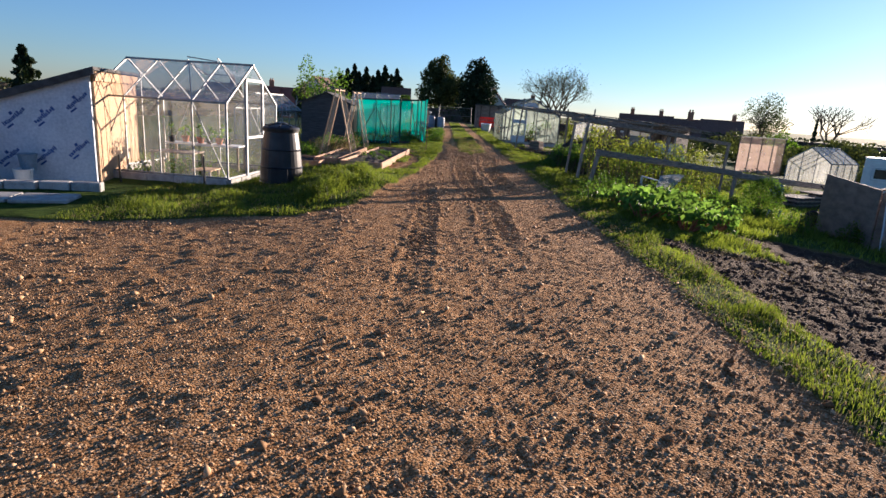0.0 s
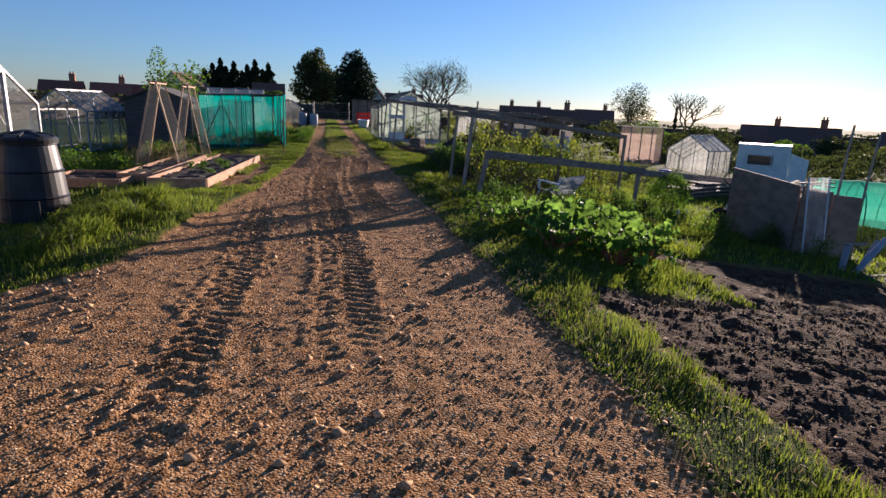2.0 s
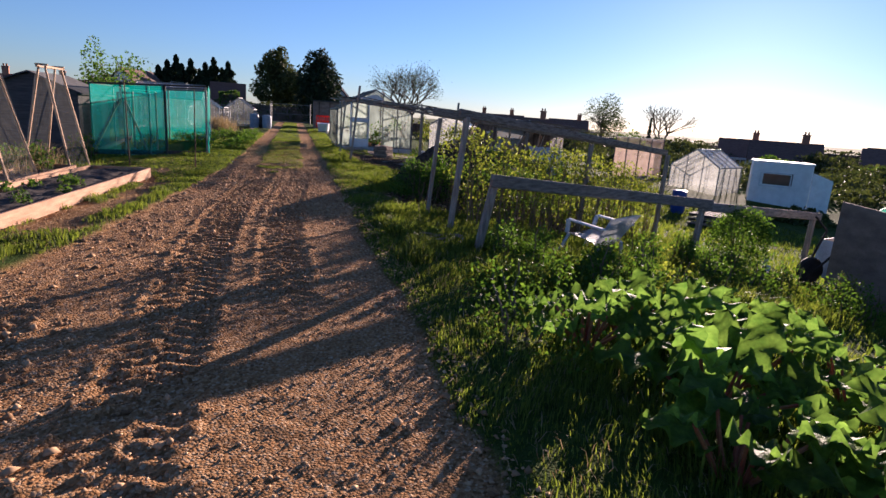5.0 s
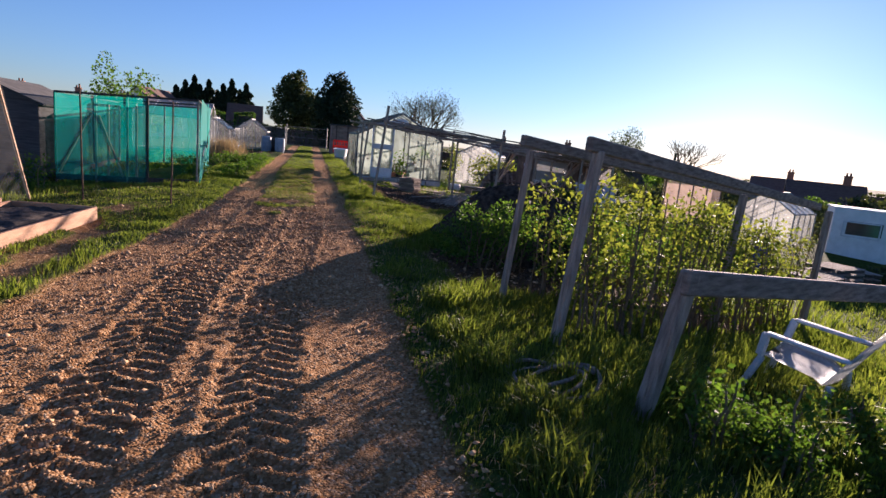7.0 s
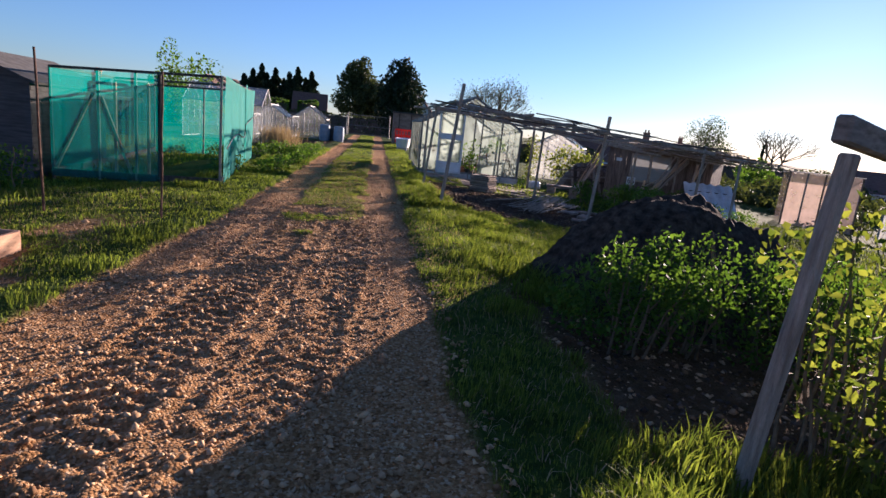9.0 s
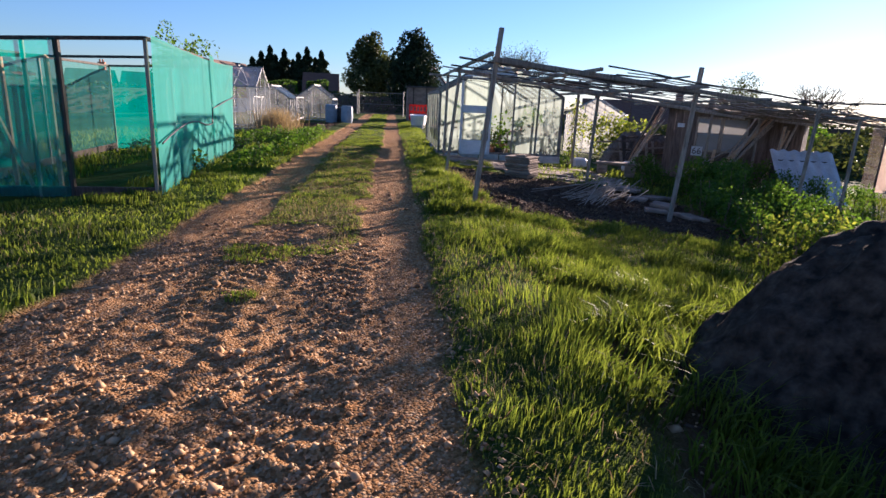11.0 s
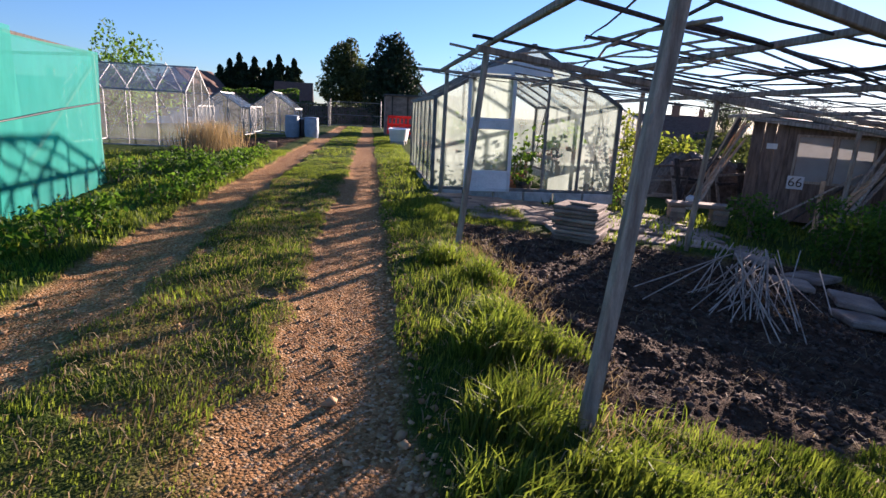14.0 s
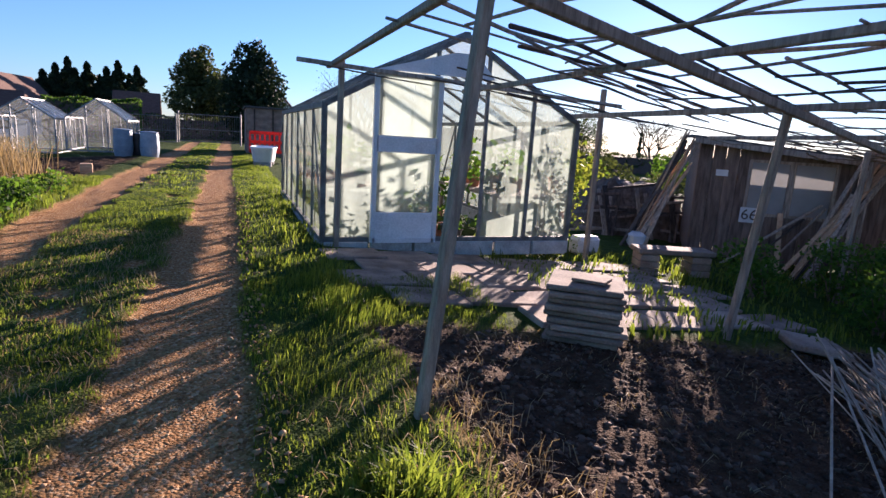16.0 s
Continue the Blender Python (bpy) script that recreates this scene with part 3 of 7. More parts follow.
bm = bmesh.new()
box(bm, (-0.61, -0.06, 1.17), (0.66, 0.03, 0.17), bevel=0.005)
part("door_rail", bm, GREYWHITE, door)
for z0, z1 in ((0.47, 1.08), (1.26, 1.84)):
    bm = bmesh.new()
    slab_of(bm, [(-0.93, -0.05, z0), (-0.29, -0.05, z0), (-0.29, -0.05, z1), (-0.93, -0.05, z1)], 0.004, (0, 1, 0))
    part("door_pane", bm, DIRTY, door)
bm = bmesh.new()
slab_of(bm, [(-0.95, -0.04, 1.9), (0.35, -0.04, 1.9), (0.12, -0.04, 2.14), (-0.12, -0.04, 2.14)], 0.02, (0, 1, 0))
part("gable_board", bm, GREYWHITE, gh)


# ---- boarded shed ----
def boarded_shed():
    g = thing("shed", "shed clad in pale printed membrane with a sloping felt roof", "shed", (-6.2, 9.8, -0.25), 15)
    w, d = 2.6, 2.9
    bm = bmesh.new()
    slab_of(bm, [(-w, 0, -0.05), (0, 0, -0.05), (0, 0, 1.92), (-w, 0, 0.98)], 0.08, (0, 1, 0))
    wall = part("front_wall", bm, MEMBRANE, g, "pale membrane wall with blue print")
    bm = bmesh.new()
    box(bm, (0.0, d / 2, 0.93), (0.08, d - 0.1, 1.96))
    part("side_wall", bm, NEWWOOD, g)
    bm = bmesh.new()
    slab_of(bm, [(-w, d, -0.05), (0, d, -0.05), (0, d, 1.92), (-w, d, 0.98)], 0.08, (0, 1, 0))
    part("back_wall", bm, NEWWOOD, g)
    bm = bmesh.new()
    slab_of(bm, [(-w - 0.1, -0.12, 1.0), (0.1, -0.12, 1.99), (0.1, d + 0.1, 1.99), (-w - 0.1, d + 0.1, 1.0)], 0.06, (-0.37, 0, 1))
    part("roof", bm, FELT, g)
    bm = bmesh.new()
    slab_of(bm, [(-w - 0.1, -0.13, 0.90), (0.1, -0.13, 1.89), (0.1, -0.13, 1.99), (-w - 0.1, -0.13, 1.0)], 0.025, (0, 1, 0))
    part("fascia", bm, FELT, g)
    bm = bmesh.new()
    box(bm, (0.07, d / 2, 1.86), (0.03, d, 0.16), bevel=0.004)
    part("side_fascia", bm, NEWWOOD, g)
    # the print, as plain slanting bars
    rng = random.Random(3)
    for cx, cz in ((-0.22, 1.42), (-0.72, 1.16), (-1.18, 1.1), (-0.25, 0.62), (-0.75, 0.5), (-1.3, 0.45), (-1.75, 0.8), (-2.25, 0.6)):
        bm = bmesh.new()
        m = Matrix.Translation((cx, -0.043, cz)) @ Matrix.Rotation(radians(-40), 4, "Y")
        x = -0.2
        while x < 0.2:
            k = rng.uniform(0.025, 0.05)
            box(bm, (x + k / 2, 0, rng.uniform(-0.01, 0.012)), (k * 0.72, 0.003, rng.choice((0.05, 0.05, 0.075))), m)
            x += k
        box(bm, (-0.13, 0, -0.075), (0.12, 0.003, 0.03), m)
        box(bm, (0.02, 0, 0.075), (0.05, 0.003, 0.05), m)
        part("print_mark", bm, INK, wall)
    return g


boarded_shed()


# ---- compost bin ----
def compost_bin():
    g = thing("compost_bin", "black plastic compost bin with ribbed lid on the grass", "compost bin", (-3.2, 10.75, at_ground(-3.2, 10.75) - 0.03), 10)
    g.scale = (1.05, 1.05, 1.17)
    bm = bmesh.new()
    lathe(bm, [(0.40, 0), (0.405, 0.03), (0.385, 0.05), (0.375, 0.27), (0.385, 0.285), (0.37, 0.30), (0.345, 0.55), (0.355, 0.565), (0.34, 0.58), (0.30, 0.84), (0.315, 0.85), (0.315, 0.875), (0.29, 0.88)], 32)
    part("body", bm, BLACKPLASTIC, g, smooth=False)
    bm = bmesh.new()
    lathe(bm, [(0.325, 0.865), (0.33, 0.90), (0.31, 0.925), (0.24, 0.95), (0.12, 0.965), (0.10, 0.99), (0.04, 1.0)], 32)
    lid = part("lid", bm, BLACKPLASTIC, g)
    for k in range(8):
        bm = bmesh.new()
        a = k * math.pi / 4
        bar(bm, (0.12 * math.cos(a), 0.12 * math.sin(a), 0.972), (0.29 * math.cos(a), 0.29 * math.sin(a), 0.94), 0.03, 0.02)
        part("lid_rib", bm, BLACKPLASTIC, lid)
    bm = bmesh.new()
    box(bm, (0, -0.385, 0.15), (0.3, 0.03, 0.24), bevel=0.008)
    part("hatch", bm, BLACKPLASTIC, g)


compost_bin()


# ---- raised beds and trellises ----
def raised_bed(corner, w, l, turn, h=0.17, label="raised bed of new timber boards filled with dark soil", group="raised beds"):
    z = at_ground(*corner) - 0.02
    g = thing("raised_bed", label, "raised bed", (corner[0], corner[1], z), turn, group)
    for k, (c, s) in enumerate((((-w / 2, 0, h / 2), (w, 0.035, h)), ((-w / 2, l, h / 2), (w, 0.035, h)), ((0, l / 2, h / 2), (0.035, l - 0.036, h)), ((-w, l / 2, h / 2), (0.035, l - 0.036, h)))):
        bm = bmesh.new()
        box(bm, c, s, bevel=0.004)
        part("board", bm, BEDWOOD, g)
    n = 40
    xs, ys = np.linspace(-w + 0.02, -0.02, n), np.linspace(0.02, l - 0.02, int(n * 2))
    X, Y = np.meshgrid(xs, ys)
    Z = h - 0.05 + 0.09 * (fbm(X * 7 + 3, Y * 7, 51, 4) - 0.5)
    idx = np.arange(X.size).reshape(X.shape)
    q = np.stack([idx[:-1, :-1], idx[:-1, 1:], idx[1:, 1:], idx[1:, :-1]], -1).reshape(-1, 4)
    ob = new("bed_soil", mesh_from("bed_soil", np.stack([X, Y, Z], -1).reshape(-1, 3), q, BEDSOIL, True))
    ob.parent = g
    return g


BEDSOIL = grained("bed_soil", (0.022, 0.017, 0.013), (0.085, 0.066, 0.052), 14, 0.95, 0.9, fine=40)
raised_bed((-1.48, 12.75), 0.95, 4.9, -4)
raised_bed((-2.75, 14.2), 0.6, 4.4, -2)
raised_bed((-3.1, 13.6), 1.3, 1.2, -4)


def trellis(base, spread, turn, h=1.55):
    """A frame of battens leaned together, hung with fine mesh."""
    z = at_ground(*base)
    g = thing("trellis", "slim timber A-frame trellis with fine mesh over a bed", "trellis", (base[0], base[1], z), turn, "bean trellises")
    w = 0.5
    for s in (-1, 1):
        for k in (-1, 1):
            bm = bmesh.new()
            bar(bm, (s * spread, k * w, 0), (s * 0.05, k * w * 0.72, h), 0.032, bevel=0.003)
            part("leg", bm, NEWWOOD, g)
        bm = bmesh.new()
        sheet(bm, (s * spread, -w, 0.05), (0, 2 * w, 0), (-s * (spread - 0.05), 0, h - 0.08), 8, 8, 0.012, base[1])
        part("mesh", bm, FINENET, g)
    for p, q in (((-0.07, -0.4, h), (-0.07, 0.4, h)), ((0.07, -0.4, h), (0.07, 0.4, h)), ((-0.1, -0.37, h + 0.034), (0.1, -0.37, h + 0.034)), ((-0.1, 0.37, h + 0.034), (0.1, 0.37, h + 0.034))):
        bm = bmesh.new()
        bar(bm, p, q, 0.032, bevel=0.003)
        part("top_bar", bm, NEWWOOD, g)


trellis((-3.2, 16.85), 0.48, 0, 1.9)
trellis((-3.02, 19.0), 0.38, 0, 1.87)


# ---- dark shed and net cage ----
def gabled_shed(name, label, w, l, eave, ridge, at, turn, wall_mat, roof_mat, boards=9):
    g = thing(name, label, "shed", at, turn)
    hw = w / 2
    for s in (-1, 1):
        for k in range(boards):
            z0, z1 = eave * k / boards, eave * (k + 1) / boards
            bm = bmesh.new()
            slab_of(bm, [(s * hw, 0, z0), (s * hw, l, z0), (s * (hw - 0.015), l, z1), (s * (hw - 0.015), 0, z1)], 0.02, (1, 0, 0.0))
            part("side_board", bm, wall_mat, g)
        bm = bmesh.new()
        slab_of(bm, [(s * (hw + 0.12), -0.12, eave - 0.07), (s * (hw + 0.12), l + 0.12, eave - 0.07), (0, l + 0.12, ridge), (0, -0.12, ridge)], 0.035, (s * (ridge - eave), 0, hw))
        part("roof_slope", bm, roof_mat, g)
    for y in (0, l):
        bm = bmesh.new()
        slab_of(bm, [(-hw, y, 0), (hw, y, 0), (hw, y, eave), (0, y, ridge - 0.03), (-hw, y, eave)], 0.04, (0, 1, 0))
        wall = part("gable_wall", bm, wall_mat, g)
        for k in range(1, boards + 2):
            z = eave * k / boards
            k2 = min(1.0, (ridge - z) / (ridge - eave)) * hw - 0.02
            if k2 > 0.1:
                bm = bmesh.new()
                box(bm, (0, y - 0.024 if y == 0 else y + 0.024, z), (2 * k2, 0.012, 0.018))
                part("board_lap", bm, wall_mat, wall)
    return g


gabled_shed("shed", "dark grey wooden shed with a low felt roof", 1.95, 2.8, 1.62, 2.0, (-4.76, 22.65, -0.22), 3, GREYSHED, FELT)


def net_cage():
    g = thing("fruit_cage", "timber fruit cage hung with teal green netting", "fruit cage", (0, 0, 0.0))
    A, B = Vector((-0.86, 22.45, 0)), Vector((-1.78, 29.1, 0))      # side along the track
    C, D = Vector((-3.55, 22.8, -0.1)), Vector((-4.2, 28.9, -0.1))
    h, up = 1.72, Vector((0, 0, 1))
    corners = [A, B, C, D, A.lerp(C, 0.36), A.lerp(C, 0.5), A.lerp(B, 0.5), C.lerp(D, 0.5), B.lerp(D, 0.5), A.lerp(C, 0.72), A.lerp(B, 0.25)]
    for i, p in enumerate(corners):
        bm = bmesh.new()
        bar(bm, p - up * 0.1, p + up * h, 0.036 if i != 4 else 0.055, bevel=0.004)
        part("post", bm, DARKWOOD if i in (2, 4) else OLDWOOD, g)
    for p, q in ((A, B), (C, D), (A, C), (B, D), (A.lerp(B, 0.5), C.lerp(D, 0.5))):
        bm = bmesh.new()
        bar(bm, p + up * h, q + up * h, 0.04, bevel=0.004)
        part("top_rail", bm, DARKWOOD, g)
    for p, q in ((A, B), (A, C), (C, D)):
        bm = bmesh.new()
        bar(bm, p + up * 0.06, q + up * 0.06, 0.03, 0.12)
        part("bottom_board", bm, DARKWOOD, g)
    for p, q, z0, z1 in ((A.lerp(B, 0.52), A.lerp(B, 0.98), 0.1, 1.55), (A.lerp(C, 0.53), A.lerp(C, 0.7), 0.1, 1.3), (A.lerp(C, 0.75), A.lerp(C, 0.98), 1.35, 0.15)):
        bm = bmesh.new()
        bar(bm, p + up * z0, q + up * z1, 0.035)
        part("brace", bm, NEWWOOD, g)
    # inner door frame
    bm = bmesh.new()
    for a, b in (((-2.1, 22.85, 0.0), (-2.1, 22.85, 1.5)), ((-2.65, 22.95, 0.0), (-2.65, 22.95, 1.5)), ((-2.65, 22.95, 1.5), (-2.1, 22.85, 1.5))):
        bar(bm, a, b, 0.04)
    part("door_frame", bm, NEWWOOD, g)
    out = Vector((0.05, 0, 0))
    S = [(A + out, B - A, (0.04, -0.03, h + 0.03), 60, 14, 0.05, 1, "side_net", 0.06),
         (A.lerp(C, 0.36) - Vector((0, 0.05, 0)), (C - A) * 0.64, (0, 0, h), 40, 12, 0.035, 2, "front_net", 0.03),
         (D, B - D, (0, 0, h), 40, 12, 0.035, 4, "back_net", 0.03),
         (C, D - C, (0, 0, h), 50, 12, 0.035, 5, "far_net", 0.03)]
    for c, al, u, nu, nv, wv, sd, nm, sag in S:
        bm = bmesh.new()
        sheet(bm, c, al, u, nu, nv, wv, sd, sag)
        part(nm, bm, DENSENET if nm == "side_net" else NET, g, smooth=True)
    bm = bmesh.new()
    sheet(bm, A.lerp(B, 0.52) + Vector((0.09, 0, 0.05)), (B - A) * 0.1, (0, 0, h), 8, 10, 0.06, 8)
    part("net_overlap", bm, DENSENET, g, "doubled fold of teal netting", smooth=True)
    cord = bpy.data.curves.new("cord", "CURVE")
    cord.dimensions = "3D"
    cord.bevel_depth = 0.011
    line = cord.splines.new("POLY")
    pts = [A.lerp(B, f) + Vector((0.10, 0, z)) for f, z in ((0.0, 0.62), (0.06, 0.68), (0.12, 0.73), (0.19, 0.77), (0.26, 0.78), (0.33, 0.76), (0.40, 0.70), (0.46, 0.67), (0.51, 0.68), (0.53, 0.92), (0.65, 0.97), (0.78, 1.03), (0.98, 1.1))]
    line.points.add(len(pts) - 1)
    for point, at in zip(line.points, pts):
        point.co = (*at, 1.0)
    cord.materials.append(BLACKPLASTIC)
    ob = new("cord", cord)
    ob.parent = g
    ob["label"] = "dark drooping cord"


DARKWOOD = grained("dark_timber", (0.04, 0.03, 0.024), (0.10, 0.08, 0.065), 6, 0.85, 0.4, stretch=(5, 5, 0.8))
net_cage()


def stake(x, y, top, lean=(0, 0), r=0.02, material=None, label="thin weathered wooden stake in the grass"):
    bm = bmesh.new()
    z = at_ground(x, y)
    rod(bm, (0, 0, -0.15), (lean[0], lean[1], top), r, r * 0.85, 8, 0.008)
    ob = part("stake", bm, material or OLDWOOD)
    ob.matrix_basis = pose(x, y, z)
    return tagged(ob, label, "stake", "stakes")


stake(-1.9, 19.4, 1.7, (-0.02, 0), 0.014, RUST, "thin rusty upright pole beside the lawn")
stake(-0.66, 19.3, 1.55, (0.02, 0), 0.013, RUST, "thin rusty upright pole beside the lawn")
stake(-6.0, 10.15, 0.5, (0, 0), 0.02, BLACKPLASTIC, "short dark post by the greenhouse")
stake(-4.45, 10.15, 0.55, (0, 0), 0.02, BLACKPLASTIC, "short dark post by the greenhouse")


# ---- pergola ----
def pergola():
    g = thing("pergola", "rickety pergola of weathered posts and thin poles", "pergola", (0, 0, 0))
    rng = random.Random(12)
    posts = [((2.77, 22.55), (2.99, 22.55), 2.05), ((6.05, 24.0), (6.15, 23.88), 1.85), ((2.72, 25.57), (2.88, 25.5), 1.74), ((5.65, 26.7), (5.62, 26.45), 1.53), ((3.02, 29.25), (3.04, 29.25), 1.85), ((9.0, 25.2), (9.1, 25.2), 1.5), ((8.7, 27.9), (8.75, 27.9), 1.3), ((6.2, 29.4), (6.2, 29.4), 1.85), ((10.5, 25.9), (10.5, 25.9), 1.28), ((10.6, 29.0), (10.6, 29.0), 1.28)]
    for (x, y), (tx, ty), h in posts:
        bm = bmesh.new()
        bar(bm, (x, y, at_ground(x, y) - 0.2), (tx, ty, h), 0.062 if h > 1.8 else 0.055, 0.055 if h > 1.8 else 0.05, bevel=0.008)
        part("post", bm, OLDWOOD, g)
    beams = [((2.9, 22.45, 1.70), (9.4, 25.3, 1.34), 0.05, 0.07), ((2.78, 25.45, 1.72), (9.3, 27.6, 1.15), 0.05, 0.065), ((2.6, 29.15, 1.80), (6.4, 29.3, 1.66), 0.04, 0.05),
             ((2.84, 22.2, 1.74), (2.95, 29.5, 1.80), 0.05, 0.05), ((5.9, 23.2, 1.56), (5.75, 29.5, 1.50), 0.05, 0.06), ((4.3, 22.8, 1.68), (4.35, 29.3, 1.66), 0.045, 0.05), ((7.5, 24.2, 1.47), (7.4, 28.9, 1.36), 0.05, 0.05), ((5.7, 26.5, 1.52), (11.6, 29.2, 1.22), 0.05, 0.06), ((10.4, 25.6, 1.26), (10.6, 29.6, 1.24), 0.05, 0.05)]
    for p, q, w, h in beams:
        bm = bmesh.new()
        bar(bm, p, q, w * 0.85, h * 0.85, 0.006)
        part("beam", bm, OLDWOOD, g)
    for k in range(58):
        if k % 3:
            y = rng.uniform(22.4, 29.3)
            x0 = rng.uniform(2.5, 5.0)
            ln = rng.uniform(2.2, 4.2)
            p = Vector((x0, y, 1.74 - 0.06 * (x0 - 2.8) + rng.uniform(0.0, 0.06)))
            q = Vector((x0 + ln, y + 0.4 * ln + rng.uniform(-0.7, 0.5), 1.74 - 0.06 * (x0 + ln - 2.8) + rng.uniform(0.0, 0.07)))
        else:
            x = rng.uniform(2.9, 8.5)
            y0 = rng.uniform(22.0, 25.5)
            ln = rng.uniform(2.0, 3.6)
            p = Vector((x, y0, 1.74 - 0.06 * (x - 2.8)))
            q = Vector((x + rng.uniform(-0.5, 0.9), y0 + ln, 1.76 - 0.06 * (x - 2.8) + rng.uniform(-0.02, 0.06)))
        bm = bmesh.new()
        rr = rng.uniform(0.006, 0.014)
        rod(bm, p, q, rr, rr * 0.7, 6, 0.02, rng)
        part("cane", bm, OLDWOOD if k % 2 else DARKWOOD, g)
    for k in range(170):
        x = rng.uniform(8.9, 11.2)
        y = rng.uniform(26.0, 29.2)
        a = rng.choice((0.35, 0.5, -0.3, 2.9, 0.1)) + rng.gauss(0, 0.25)
        ln = rng.uniform(0.8, 2.2)
        z = 1.74 - 0.06 * (x - 2.8) + rng.uniform(-0.1, 0.14)
        bm = bmesh.new()
        rr = rng.uniform(0.006, 0.016)
        rod(bm, (x, y, z), (x + math.cos(a) * ln, y + math.sin(a) * ln, z - 0.07 * math.cos(a) * ln + rng.uniform(-0.06, 0.08)), rr, rr * 0.6, 5, 0.03, rng)
        part("twig", bm, TWIG if k % 3 else OLDWOOD, g)


pergola()


# ---- paving, slab stack, stick pile ----
def paving():
    g = thing("paving", "uneven reddish stone paving before the greenhouse", "paving", (2.9, 26.75, at_ground(2.9, 26.75)), 2, kind="structure")
    rng = random.Random(5)
    meshes = []
    for k in range(5):
        bm = bmesh.new()
        r = bmesh.ops.create_cube(bm, size=1.0)
        for v in bm.verts:
            v.co = Vector((v.co.x * 0.56 + rng.uniform(-0.025, 0.025), v.co.y * 0.44 + rng.uniform(-0.02, 0.02), v.co.z * 0.06))
        bmesh.ops.bevel(bm, geom=bm.edges[:], offset=0.012, segments=1, affect="EDGES")
        me = bpy.data.meshes.new("paving_slab")
        bm.to_mesh(me)
        bm.free()
        me.materials.append(SLAB)
        meshes.append(me)
    for j in range(5):
        for i in range(7):
            x, y = 0.3 + i * 0.59 + (0.22 if j % 2 else 0) + rng.uniform(-0.02, 0.02), 0.25 + j * 0.47 + rng.uniform(-0.02, 0.02)
            if x > 4.0 or (j == 0 and i < 2):
                continue
            wz = at_ground(2.9 + x, 26.75 + y) - at_ground(2.9, 26.75)
            piece("paving_slab", meshes[(i * 3 + j * 5) % 5], g, pose(x, y, wz + 0.0, rng.uniform(-2, 2), rng.uniform(-2, 2) + 3, rng.uniform(-3, 3)))


paving()


def slab_edging():
    g = thing("slab_edging", "uneven pale slabs sunk in the soil beside the canes", "paving", (6.1, 25.4, at_ground(6.1, 25.4)), 0)
    rng = random.Random(17)
    for x, y in ((6.45, 26.55), (6.75, 26.0), (6.3, 25.75), (6.55, 25.2), (6.2, 24.75), (6.7, 24.5)):
        bm = bmesh.new()
        box(bm, (0, 0, 0), (rng.uniform(0.4, 0.58), rng.uniform(0.34, 0.46), 0.06), bevel=0.012)
        ob = part("slab", bm, SLAB, g)
        ob.matrix_basis = pose(x - 6.1, y - 25.4, at_ground(x, y) - at_ground(6.1, 25.4) + 0.03, rng.uniform(-5, 5), rng.uniform(2, 9), rng.uniform(0, 70))


slab_edging()


def slab_stack():
    z = at_ground(4.34, 26.72)
    g = thing("slab_stack", "stack of square stone paving slabs", "slab stack", (4.34, 26.72, z), -36)
    rng = random.Random(8)
    for k in range(9):
        bm = bmesh.new()
        box(bm, (0, 0, 0), (0.5, 0.5, 0.038), bevel=0.008)
        ob = part("slab", bm, SLAB, g)
        ob.matrix_basis = pose(rng.uniform(-0.025, 0.025), rng.uniform(-0.025, 0.025), 0.02 + 0.045 * k, 0, 0, rng.uniform(-4, 4))
    bm = bmesh.new()
    slab_of(bm, [(-0.12, -0.1, 0.42), (0.1, -0.14, 0.42), (0.15, 0.02, 0.42), (-0.1, 0.06, 0.42)], 0.02, (0, 0, 1))
    part("broken_slab", bm, SLAB, g)


slab_stack()


def stick_pile():
    z = at_ground(5.75, 25.5)
    g = thing("cane_pile", "fanned pile of thin pale garden canes on soil", "cane pile", (5.75, 25.45, z))
    rng = random.Random(4)
    for k in range(56):
        bm = bmesh.new()
        a = radians(rng.gauss(233, 8.5))
        ln = rng.uniform(1.3, 2.2)
        p = Vector((0.1 + rng.gauss(0, 0.16), 0.35 + rng.gauss(0, 0.16), 0.05 + rng.uniform(0.0, 0.3)))
        q = p + Vector((math.cos(a) * ln, math.sin(a) * ln, -p.z + rng.uniform(0.02, 0.12)))
        q.z = max(q.z, 0.03 - 0.12 * q.x)
        r = rng.uniform(0.005, 0.009)
        rod(bm, p, q, r, r * 0.7, 5)
        part("cane", bm, CANE, g)


CANE = grained("dry_cane", (0.24, 0.175, 0.12), (0.44, 0.35, 0.265), 6, 0.7, 0.1, vary=0.35)
stick_pile()


